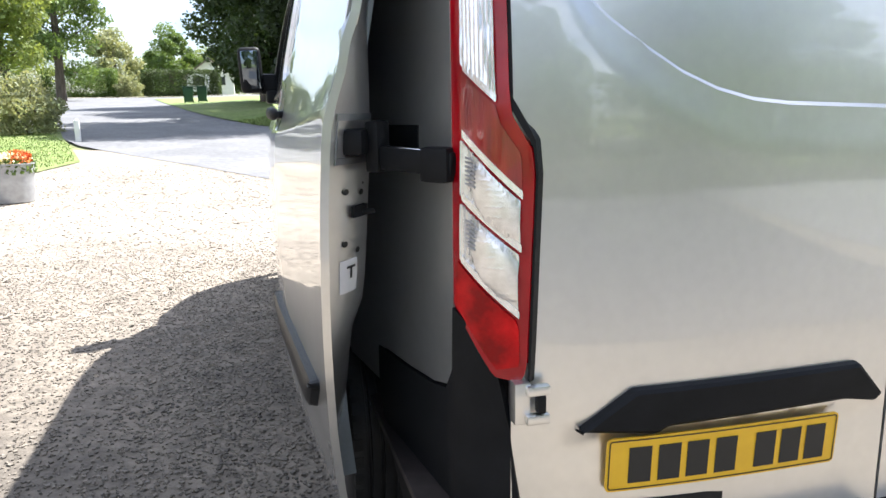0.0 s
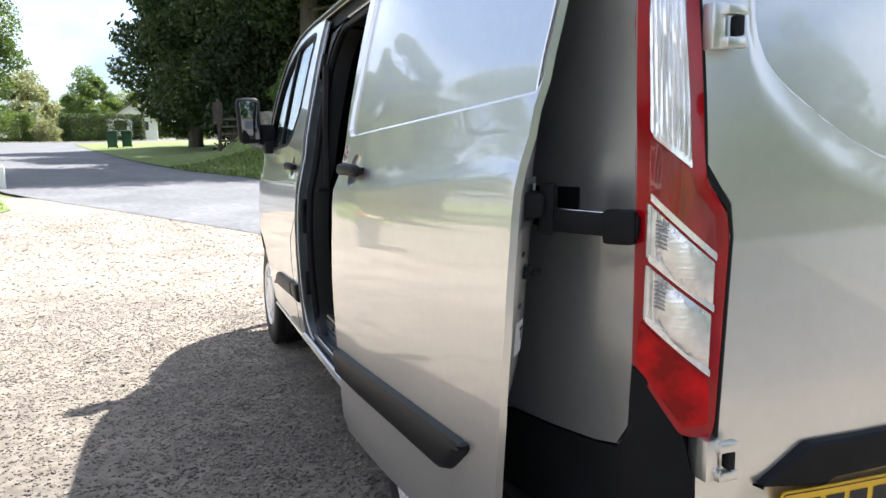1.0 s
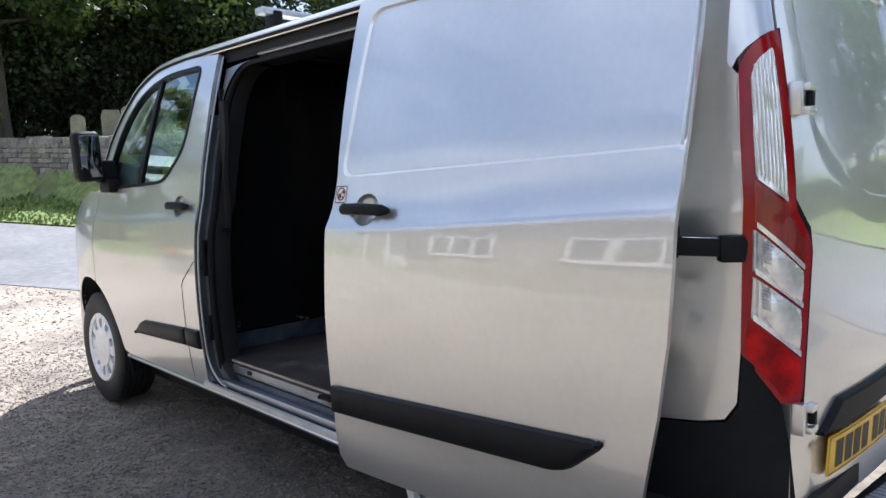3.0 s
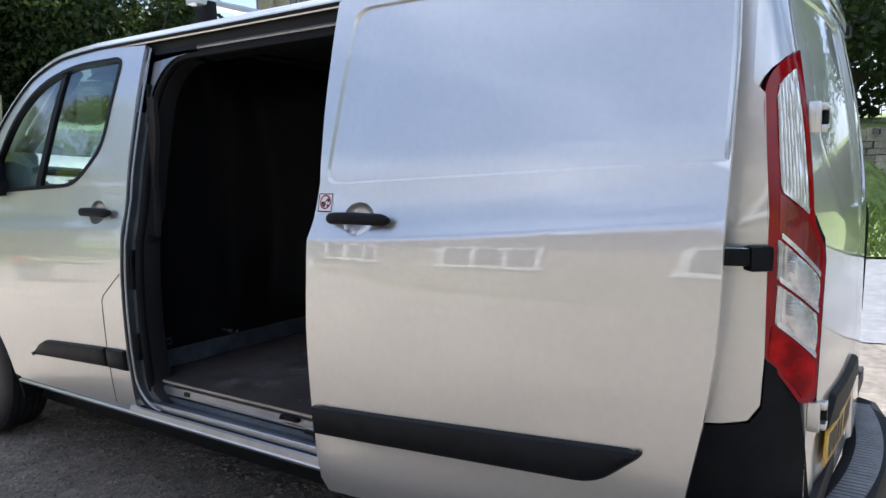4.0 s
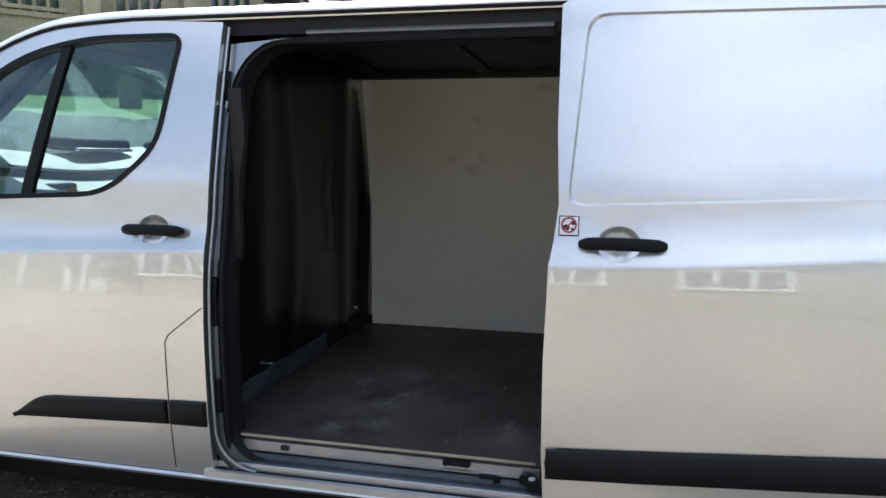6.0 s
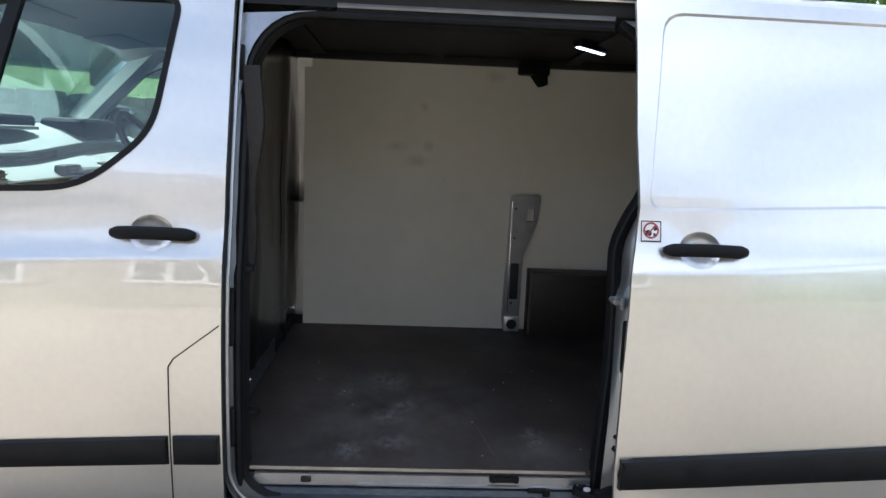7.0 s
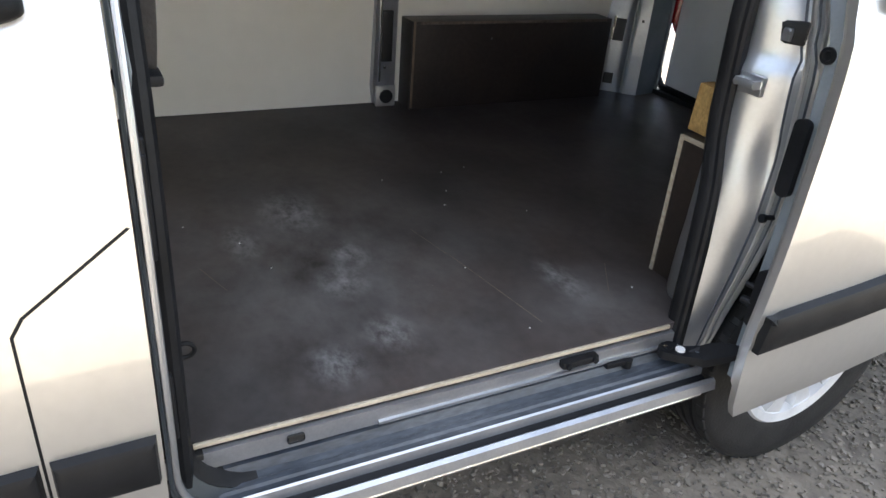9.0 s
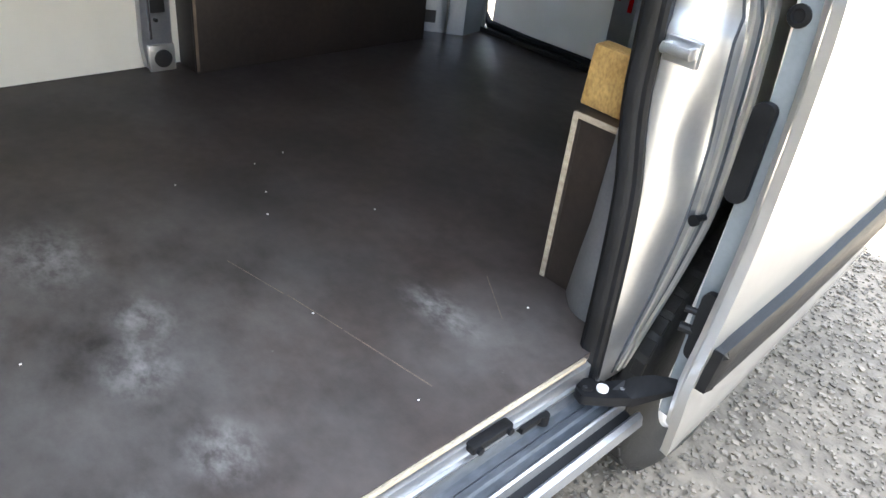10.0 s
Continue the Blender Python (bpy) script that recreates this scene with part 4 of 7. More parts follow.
for gx, gy, gw, gh, gl, gyaw, rt in ((5.8, 25.5, 0.45, 0.85, 3, -20, True), (6.5, 24.3, 0.62, 0.95, -2, -25, False), (7.5, 25.2, 0.5, 1.1, -8, -20, True), (8.9, 25.6, 0.65, 1.2, 5, -25, True), (10.6, 16.9, 0.8, 1.5, 2, -40, True), (11.6, 19.0, 0.7, 1.2, -3, -40, False),
                                     (10.5, 22.5, 0.7, 1.25, 4, -35, True), (12.5, 18.0, 0.7, 1.1, 5, -45, True),
                                     (15.0, 14.5, 0.6, 0.95, -4, -50, True), (17.5, 10.5, 0.65, 1.05, 3, -60, False), (19.5, 5.0, 0.6, 1.0, -3, -70, True),
                                     (18.0, -1.0, 0.6, 0.9, 4, -80, True), (10.8, 16.0, 0.55, 0.9, -3, -40, True)):
    gravestone(gx, gy, gw, gh, gl, gyaw, rt, "leaning weathered limestone gravestone in the grass" if abs(gl) > 3 else "weathered limestone gravestone in the grass")


# ---- church ----
def church():
    cx, cy = 29.9, 19.5
    z = ground_z(cx, cy)
    c = thing("church", (cx, cy, z), "old limestone church with buttresses and tall lancet windows", "church")
    R = pose(cx, cy, z, 0, 0, -42)

    def put(name, bm, m, label=""):
        bmesh.ops.transform(bm, matrix=R, verts=bm.verts)
        return part(name, bm, m, c, label)
    put("wall", box_bm(0, 4, 4.5, 22, 8, 9.4, 0.05), CHURCHM)
    roof = bmesh.new()
    a = [roof.verts.new(p) for p in ((-11.3, -0.4, 9.2), (11.3, -0.4, 9.2), (11.3, 8.4, 9.2), (-11.3, 8.4, 9.2), (-11.3, 4, 13), (11.3, 4, 13))]
    for f in ((0, 1, 5, 4), (2, 3, 4, 5), (0, 4, 3), (1, 2, 5), (0, 3, 2, 1)):
        roof.faces.new([a[i] for i in f])
    put("roof", roof, TILEM, "clay tiled roof")
    for i in range(6):
        x = -10.6 + i * 4.2
        put("buttress", merge(box_bm(x, -0.45, 3.0, 0.7, 0.9, 6.2, 0.04), box_bm(x, -0.25, 6.8, 0.6, 0.5, 1.6, 0.04)), CHURCHM)
        if i < 5:
            put("string_course", box_bm(x + 2.1, -0.06, 3.1, 2.9, 0.16, 0.22, 0.03), CHURCHM)
            for k in range(4):
                xl = x + 2.1 + (k - 1.5) * 0.52
                put("lancet_window", merge(box_bm(xl, 0.0, 5.2, 0.34, 0.05, 4.0, 0.01), cyl_bm((xl, 0.0, 7.2), (0, 1, 0), 0.17, 0.05, 12)), DARKWIN, "dark leaded lancet window")
                if k:
                    put("mullion", box_bm(xl - 0.26, -0.05, 5.3, 0.14, 0.14, 4.3, 0.02), CHURCHM)
            put("window_sill", box_bm(x + 2.1, -0.08, 3.35, 2.4, 0.24, 0.16, 0.02), CHURCHM)


church()


# ---- small things along the lane ----
def bungalow():
    x, y = -4.4, 88
    z = ground_z(x, y)
    b = thing("bungalow", (x, y, z), "white rendered bungalow with a gabled roof behind a hedge", "house")
    part("wall", box_bm(x, y, z + 1.1, 5, 6, 2.3, 0.03), WHITEPAINT, b)
    g = bmesh.new()
    v = [g.verts.new(p) for p in ((x - 2.5, y - 3.02, z + 2.2), (x + 2.5, y - 3.02, z + 2.2), (x, y - 3.02, z + 3.9), (x - 2.5, y - 2.8, z + 2.2), (x + 2.5, y - 2.8, z + 2.2), (x, y - 2.8, z + 3.9))]
    for f in ((0, 1, 2), (3, 5, 4), (0, 3, 4, 1), (1, 4, 5, 2), (2, 5, 3, 0)):
        g.faces.new([v[i] for i in f])
    part("gable", g, WHITEPAINT, b)
    for s in (-1, 1):
        r = bmesh.new()
        q = [r.verts.new(p) for p in ((x + s * 2.9, y - 3.4, z + 2.0), (x, y - 3.4, z + 4.1), (x, y + 3.4, z + 4.1), (x + s * 2.9, y + 3.4, z + 2.0),
                                     (x + s * 2.9, y - 3.4, z + 1.85), (x, y - 3.4, z + 3.9), (x, y + 3.4, z + 3.9), (x + s * 2.9, y + 3.4, z + 1.85))]
        for f in ((0, 1, 2, 3), (4, 7, 6, 5), (0, 4, 5, 1), (2, 6, 7, 3), (0, 3, 7, 4)):
            r.faces.new([q[i] for i in f])
        part("roof", r, TILEM, b, "brown tiled roof slope")
    for dx in (-1.2, 1.0):
        w = part("window", box_bm(x + dx, y - 3.02, z + 1.6, 1.4, 0.08, 1.1, 0.01), WHITEPAINT, b)
        part("pane", box_bm(x + dx, y - 3.07, z + 1.6, 1.2, 0.02, 0.9), DARKWIN, w)


bungalow()


def wheelie_bin(x, y):
    z = ground_z(x, y) + 0.03
    b = thing("wheelie_bin", (x, y, z), "dark green wheelie bin with a closed lid on the verge", "bin", "pair of green bins")
    bm = bmesh.new()
    lo = [bm.verts.new((x + p * 0.26, y + q * 0.28, z + 0.06)) for p, q in ((-1, -1), (1, -1), (1, 1), (-1, 1))]
    hi = [bm.verts.new((x + p * 0.33, y + q * 0.36, z + 0.98)) for p, q in ((-1, -1), (1, -1), (1, 1), (-1, 1))]
    bm.faces.new(lo[::-1]), bm.faces.new(hi)
    for i in range(4):
        bm.faces.new((lo[i - 1], lo[i], hi[i], hi[i - 1]))
    bmesh.ops.bevel(bm, geom=bm.edges[:], offset=0.03, segments=2, affect="EDGES")
    part("body", bm, BINGREEN, b)
    part("lid", merge(box_bm(x, y - 0.02, z + 1.03, 0.72, 0.80, 0.07, 0.025), cyl_bm((x, y + 0.4, z + 1.0), (1, 0, 0), 0.025, 0.6, 10)), BINGREEN, b)
    for s in (-1, 1):
        part("wheel", cyl_bm((x + s * 0.27, y + 0.26, z + 0.10), (1, 0, 0), 0.10, 0.06, 16, bevel=0.01), RUBBER, b)


wheelie_bin(-4.55, 50.5)
wheelie_bin(-3.7, 51.0)


def marker_post(x, y, h=0.55):
    z = ground_z(x, y)
    p = thing("marker_post", (x, y, z), "short white painted marker post at the lane edge", "post")
    part("shaft", merge(box_bm(x, y, z + h / 2 - 0.05, 0.13, 0.13, h + 0.1, 0.015), cyl_bm((x, y, z + h + 0.02), (0, 0, 1), 0.062, 0.06, 4, 0.02)), WHITEPAINT, p)


marker_post(-5.45, 20.3)
marker_post(-7.5, 24.0, 0.7)


def gate_posts():
    x, y = 1.6, 30.6
    z = ground_z(x, y)
    g = thing("gate", (x, y, z), "weathered wooden gate posts and notice board at the wall end", "gate")
    part("post", box_bm(x, y, z + 0.7, 0.2, 0.2, 1.6, 0.02), BARK, g)
    part("post", box_bm(x - 0.9, y + 0.6, z + 1.0, 0.14, 0.14, 2.2, 0.02), BARK, g)
    part("board", box_bm(x - 0.95, y + 0.5, z + 1.5, 0.4, 0.05, 0.9, 0.01), BARK, g)
    for k in range(4):
        part("rail", box_bm(x - 0.45, y + 0.3, z + 0.35 + k * 0.3, 0.9, 0.05, 0.09, 0.01, rot=(0, 0, -33)), BARK, g)


gate_posts()


def planter():
    x, y = -4.25, 9.9
    z = ground_z(x, y) - 0.012
    p = thing("planter", (x, y, z), "round galvanised tub planted with red and yellow flowers on gravel", "planter")
    part("tub", lathe_bm([(0.24, 0.0), (0.25, 0.01), (0.29, 0.50), (0.305, 0.515), (0.305, 0.53), (0.285, 0.53), (0.275, 0.46)], (x, y, z), (0, 0, 1), 36), PLANTERM, p, "ribbed galvanised tub")
    part("soil", cyl_bm((x, y, z + 0.455), (0, 0, 1), 0.276, 0.03, 30), BARK, p)
    rng = np.random.default_rng(51)
    for nm, n, m, r0, h0, s in (("leaves", 700, LEAF_MID, 0.30, 0.52, 0.035), ("red_flowers", 260, FLOWER_R, 0.26, 0.64, 0.024), ("yellow_flowers", 320, FLOWER_Y, 0.30, 0.62, 0.024)):
        a, r = rng.uniform(0, 6.28, n), r0 * np.sqrt(rng.uniform(0, 1, n))
        if nm == "red_flowers":
            a = rng.normal(0.2, 0.7, n)
        if nm == "yellow_flowers":
            a = rng.normal(3.2, 1.1, n)
        c = np.stack([x + r * np.cos(a), y + r * np.sin(a), z + h0 + rng.uniform(-0.06, 0.08, n) - 0.2 * r], -1)
        u = rng.normal(0, 1, (n, 3))
        u /= np.linalg.norm(u, axis=1)[:, None]
        v = np.cross(u, rng.normal(0, 1, (n, 3)))
        v /= np.linalg.norm(v, axis=1)[:, None]
        ob = new(nm, quads_mesh(nm, c, u * s, v * s * 0.8, m))
        ob.parent, ob.matrix_parent_inverse = p, parent_world(p).inverted()
        tagged(ob, kind="stuff")


planter()


# ---- the house across the yard, mirrored in the van's paint and glass ----
def house():
    X, z = -11.5, 0.0
    h = thing("house", (X, 3, z), "brick house with a tiled roof and white framed windows", "house")
    part("wall", box_bm(X - 2.3, 4.5, 1.45, 4.6, 19, 2.95, 0.01), BRICKM, h)
    verts, faces = [], []
    rng = random.Random(9)
    for r in range(12):
        for c in range(68):
            y = -5.2 + c * 0.285 + (0.14 if r % 2 else 0)
            x0, z0 = X + 0.35 - r * 0.2, 2.80 + r * 0.165
            d = rng.uniform(0, 0.008)
            o = len(verts)
            verts += [(x0 + 0.02, y, z0 + 0.03 + d), (x0 + 0.02, y + 0.272, z0 + 0.03 + d), (x0 - 0.26, y + 0.272, z0 + 0.225), (x0 - 0.26, y, z0 + 0.225),
                      (x0 + 0.01, y, z0 + 0.005), (x0 + 0.01, y + 0.272, z0 + 0.005), (x0 - 0.27, y + 0.272, z0 + 0.20), (x0 - 0.27, y, z0 + 0.20)]
            faces += [(o, o + 1, o + 2, o + 3), (o, o + 4, o + 5, o + 1), (o + 4, o + 7, o + 6, o + 5), (o, o + 3, o + 7, o + 4), (o + 1, o + 5, o + 6, o + 2)]
    me = bpy.data.meshes.new("roof_tiles")
    me.from_pydata(verts, [], faces)
    me.materials.append(TILEM)
    ob = new("roof_tiles", me)
    ob.parent, ob.matrix_parent_inverse = h, parent_world(h).inverted()
    tagged(ob, kind="stuff")
    rb = bmesh.new()
    v = [rb.verts.new(p) for p in ((X + 0.2, -5.2, 2.74), (X + 0.2, 14.2, 2.74), (X - 2.2, 14.2, 4.70), (X - 2.2, -5.2, 4.70), (X - 4.7, -5.2, 2.74), (X - 4.7, 14.2, 2.74))]
    for f in ((0, 1, 2, 3), (3, 2, 5, 4), (0, 3, 4), (1, 5, 2), (0, 4, 5, 1)):
        rb.faces.new([v[i] for i in f])
    part("roof", rb, TILEM, h, "brown tiled roof")
    part("gutter", cyl_bm((X + 0.42, 4.5, 2.74), (0, 1, 0), 0.055, 19.2, 12), BLACKP, h, "black gutter")
    for wy, ww in ((-1.6, 1.7), (1.8, 1.7), (5.8, 2.0), (9.5, 1.7)):
        w = part("window", merge(box_bm(X + 0.02, wy, 2.02, 0.10, ww + 0.16, 0.12, 0.01), box_bm(X + 0.03, wy, 0.90, 0.16, ww + 0.24, 0.14, 0.01),
                                 *[box_bm(X + 0.02, wy - ww / 2 + k * ww / 3, 1.46, 0.10, 0.12, 1.1, 0.01) for k in range(4)]), WHITEPAINT, h, "white timber window frame")
        for k in range(3):
            part("pane", box_bm(X + 0.02, wy - ww / 2 + (k + 0.5) * ww / 3, 1.46, 0.02, ww / 3 - 0.08, 1.08), DARKWIN, w)
    d = part("door", box_bm(X + 0.03, 11.6, 1.05, 0.07, 1.05, 2.1, 0.01), WHITEPAINT, h, "white front door")
    part("porch", merge(box_bm(X + 0.5, 11.6, 2.28, 1.1, 1.6, 0.14, 0.02), box_bm(X + 0.9, 10.9, 1.12, 0.11, 0.11, 2.25, 0.01), box_bm(X + 0.9, 12.3, 1.12, 0.11, 0.11, 2.25, 0.01)), WHITEPAINT, h)
    part("door_knob", cyl_bm((X + 0.09, 11.95, 1.0), (1, 0, 0), 0.03, 0.05, 12), CHROME, d)


house()


# ---- the van: body shape ----
W_LOW = pchip([0.28, 0.36, 0.44, 0.55, 0.65, 0.90, 1.00, 1.06, 1.12, 1.195], [0.965, 0.988, 1.004, 1.018, 1.028, 1.038, 1.0365, 1.033, 1.0285, 1.0205])
W_TOP = pchip([1.195, 1.24, 1.31, 1.42, 1.54, 1.70, 1.80, 1.90, 1.97, 2.01], [1.0205, 1.003, 0.988, 0.973, 0.948, 0.913, 0.889, 0.863, 0.842, 0.828])


def W(z):
    return W_LOW(z) if z < 1.195 else W_TOP(z)


WREAR = pchip([0.28, 0.7, 1.2, 1.6, 1.8, 1.95, 2.01], [0.80, 0.815, 0.815, 0.808, 0.788, 0.75, 0.725])
CREASE = pchip([0.1, 1.46, 2.6, 3.5], [1.285, 1.20, 1.19, 1.155])
TAIL = pchip([0.10, 0.20, 0.35, 0.60, 1.0, 1.4], [1.0, 0.93, 0.83, 0.65, 0.35, 0.05])
NOSE = pchip([3.5, 4.0, 4.4, 4.7, 4.95], [0.0, 0.006, 0.05, 0.15, 0.34])


def half(y, z):
    return W(z + (1.195 - CREASE(y)) * math.exp(-((z - 1.25) / 0.28) ** 2))


def side(y, z):
    """Half width of the shut body at y, z."""
    k = TAIL(y)
    return half(y, z) * (1 - k) + WREAR(z) * k - NOSE(y)


def side_fn(out=0.0, s=-1):
    return lambda y, z: (s * (side(y, z) + out), y, z)


def rear_y(x, z):
    """The rear doors: a slight bow, leaning forward towards the roof."""
    c = abs(x)
    return -0.03 + 0.045 * (c / 0.74) ** 3 + 0.11 * max(0.0, (z - 1.25) / 0.7) ** 1.7


van = thing("van", (0, 2.4, 0), "silver panel van, side load door slid open, parked on gravel", "van")
CREASE_LINE = lambda y0, y1, dz=0.0: [(y, CREASE(y) + dz) for y in np.linspace(y0, y1, 12)]


# front door
HUB_F, HUB_R = (4.10, 0.347), (1.00, 0.347)


def arch(c, r, a0, a1, n=14):
    return [(c[0] + r * math.cos(radians(a)), c[1] + r * math.sin(radians(a))) for a in np.linspace(a0, a1, n)]


WINDOW = rounded([(2.74, 1.925), (2.80, 1.54), (2.99, 1.375), (3.70, 1.345), (3.80, 1.40), (3.62, 1.70), (3.42, 1.855), (3.15, 1.925)],
                 [0.05, 0.08, 0.10, 0.03, 0.04, 0.3, 0.3, 0.3])


def cup_outline(y0, y1, z, k=1.0):
    yc = (y0 + y1) / 2 + 0.01
    return [(yc + 0.062 * k * math.cos(a), z + 0.052 * k * math.sin(a)) for a in np.linspace(0, 2 * math.pi, 22)[:-1]]


HEAD = pchip([2.588, 2.95, 3.22, 3.46, 3.66, 3.82, 3.905], [1.965, 1.985, 1.972, 1.905, 1.76, 1.57, 1.40])
HEAD_Y = np.concatenate([np.linspace(2.95, 3.5, 10), np.linspace(3.54, 3.905, 12)])


def front_door(s, name, label):
    d_out = [(2.588, 0.395), (2.588, 1.0), (2.588, 1.965), *[(float(y), HEAD(y)) for y in HEAD_Y],
             (3.93, 1.30), (3.96, 1.05), (3.955, 0.78)] + arch(HUB_F, 0.455, 112, 172, 9)[1:] + [(3.58, 0.395)]
    d = part(name, sheet_bm(d_out, side_fn(0, s), holes=(WINDOW, cup_outline(2.66, 2.90, 1.255)), lines=(CREASE_LINE(2.62, 3.9), CREASE_LINE(2.62, 3.9, 0.035), CREASE_LINE(2.62, 3.9, 0.012), CREASE_LINE(2.62, 3.9, -0.012)), thick=s * 0.03), PAINT, van, label)
    fr = sheet_bm(rounded(inset(WINDOW, -0.009), 0.02), side_fn(0.004, s), holes=(inset(WINDOW, 0.008),), grid=(0.2, 0.1), thick=s * 0.03)
    part("window_seal", fr, RUBBER, d, "black rubber window seal")
    g = part("window_glass", sheet_bm(inset(WINDOW, 0.005), side_fn(-0.012, s), grid=(0.15, 0.08), thick=s * 0.004), GLASS, d)
    g.visible_shadow = False
    card = part("door_card", sheet_bm(inset(d_out[2:-10], 0.03), side_fn(-0.036, s), holes=(inset(WINDOW, -0.016),), grid=(0.2, 0.12), thick=s * 0.006), LITTRIM, d, "grey inner door frame trim")
    bar = [(3.30, 1.355), (3.345, 1.355), (3.215, 1.925), (3.18, 1.925)]
    part("window_bar", sheet_bm(bar, side_fn(-0.002, s), grid=(0.1, 0.05), thick=s * 0.02), RUBBER, d, "black quarter-light bar")
    return d


fdoor = front_door(-1, "front_door", "shut silver passenger door")
rfdoor = front_door(1, "front_door", "shut silver driver door")


def pull_handle(door, y0, y1, z, fn, out):
    """A black bar handle over a silver scooped cup."""
    yc = (y0 + y1) / 2 + 0.01
    cup = cup_outline(y0, y1, z)

    def f(u, v):
        r = min(1.0, math.hypot((u - yc) / 0.062, (v - z) / 0.052))
        p = fn(u, v)
        return (p[0] + 0.016 * math.sqrt(max(0.0, 1 - r * r)), p[1], p[2])
    lip = sheet_bm(cup, f, grid=(0.012, 0.012), edge=0.02)
    part("handle_cup", lip, PAINT, door, "silver scooped handle cup")
    h = bmesh.new()
    n, m = 25, 14
    rings = []
    for i in range(n):
        t = i / (n - 1)
        t = 0.5 - 0.5 * math.cos(math.pi * t)
        y = y0 + (y1 - y0) * t
        e = min(1.0, 0.30 + 0.70 * math.sqrt(min(1.0, 9.0 * min(t, 1 - t))))
        b = fn(y, z)
        cx = b[0] - 0.032 * (0.55 + 0.45 * math.sin(math.pi * t) ** 0.5)
        rings.append([h.verts.new((cx + 0.013 * e * math.cos(6.283 * j / m), y, z + 0.004 * math.sin(3 * t) + 0.019 * e * math.sin(6.283 * j / m))) for j in range(m)])
    for a, b in zip(rings, rings[1:]):
        for j in range(m):
            h.faces.new((a[j], a[(j + 1) % m], b[(j + 1) % m], b[j]))
    h.faces.new(rings[0]), h.faces.new(rings[-1])
    hd = part("handle", h, BLACKP, door, "black bar handle", smooth=70)
    for y in (y0 + 0.042, y1 - 0.046):
        b = fn(y, z)
        part("handle_foot", box_bm(b[0] - 0.004, y, z, 0.046, 0.034, 0.022, 0.008), BLACKP, hd)


pull_handle(fdoor, 2.66, 2.90, 1.255, side_fn(), 1)
part('handle_cup', sheet_bm(cup_outline(2.66, 2.90, 1.255), side_fn(-0.01, 1), grid=(0.03, 0.03)), PAINT, rfdoor)

# fuel flap shut line, and lower door trims
FLAP = [(2.591, 1.00), (2.72, 0.90), (2.735, 0.875), (2.735, 0.41)]
part("flap_seam", sheet_bm([(y, z) for y, z in FLAP] + [(y + 0.0038, z + 0.002) for y, z in FLAP[::-1]], side_fn(0.0012), grid=(0.2, 0.2), thick=-0.002), RUBBER, fdoor, "dark shut line of the filler flap")


def trim_fn(fn):
    return lambda u, v, h: (fn(u, v)[0] - h, u, v)


FD_TRIM = rounded([(2.741, 0.575), (3.40, 0.548), (3.38, 0.565), (3.27, 0.642), (2.741, 0.668)], [0, 0.01, 0.01, 0.06, 0])
part("side_trim", raised_bm(FD_TRIM, trim_fn(side_fn()), 0.020, 0.018), GREYP, fdoor, "dark grey plastic rubbing strip")
part("side_trim", raised_bm([(2.593, 0.578), (2.731, 0.576), (2.731, 0.668), (2.593, 0.672)], trim_fn(side_fn()), 0.020, 0.014), GREYP, fdoor, "dark grey plastic rubbing strip")

# sliding door, pushed back along the side
def slide_out(u, v):
    """How far the open door stands off the body: its front edge is swung out a little more."""
    k = min(max((u - 0.30) / 1.1, 0.0), 1.0)
    return 0.012 + 0.022 * min(max((u - 0.15) / 1.0, 0.0), 1.0) + k * (0.021 + 0.020 * smooth01((0.60 - v) / 0.22) + 0.006 * math.exp(-((v - 1.2) / 0.12) ** 2))


def slide_fn(u, v):
    return (-(half(u, v) + slide_out(u, v)), u, v)


SLIDE = [(1.420, 0.40), (1.395, 0.357), (1.0, 0.365), (0.60, 0.39), (0.275, 0.425), (0.238, 0.60), (0.195, 0.80), (0.170, 0.98), (0.161, 1.15), (0.160, 1.40), (0.162, 1.70),
         (0.175, 1.955), (0.195, 1.975), (1.405, 1.985), (1.428, 1.97), (1.425, 1.60), (1.413, 1.38), (1.424, 1.27), (1.436, 1.20), (1.438, 1.08), (1.443, 0.92), (1.442, 0.62), (1.434, 0.48)]
def press_line(d):
    """The pressed field of the sliding door, open towards its rear edge; d inwards."""
    return rounded([(0.170, 1.940 - d), (1.348 - d, 1.940 - d), (1.390 - d, 1.372 + d), (0.168, 1.424 + d)], [0, 0.06, 0.05, 0])


PRESS_TEST = press_line(0.0045) + [(0.05, 1.430), (0.05, 1.935)]


def slide_skin(u, v):
    x = slide_fn(u, v)[0]
    return (x + (0.010 if inside((u, v), PRESS_TEST) else 0.0), u, v)


slide = part("sliding_door", sheet_bm(SLIDE, slide_skin, holes=(cup_outline(1.105, 1.352, 1.268),), lines=(press_line(0), press_line(0.007), CREASE_LINE(0.17, 1.44), CREASE_LINE(0.17, 1.44, 0.035), CREASE_LINE(0.17, 1.44, 0.012), CREASE_LINE(0.17, 1.44, -0.012), CREASE_LINE(0.17, 1.44, -0.035)), thick=-0.016), PAINT, van,
             "silver sliding load door standing open")
END_Y = pchip([0.425, 0.60, 0.80, 0.98, 1.15, 1.40, 1.70, 1.955], [0.275, 0.238, 0.195, 0.170, 0.161, 0.160, 0.162, 0.175])
EDGE_Y = lambda z: END_Y(min(max(z, 0.425), 1.955)) + 0.125
SLIDE_IN = [(min(max(y, EDGE_Y(z) if y < 0.6 else y), 1.408), max(z, 0.452)) for y, z in dense(inset(SLIDE, 0.014), 0.08, True)]
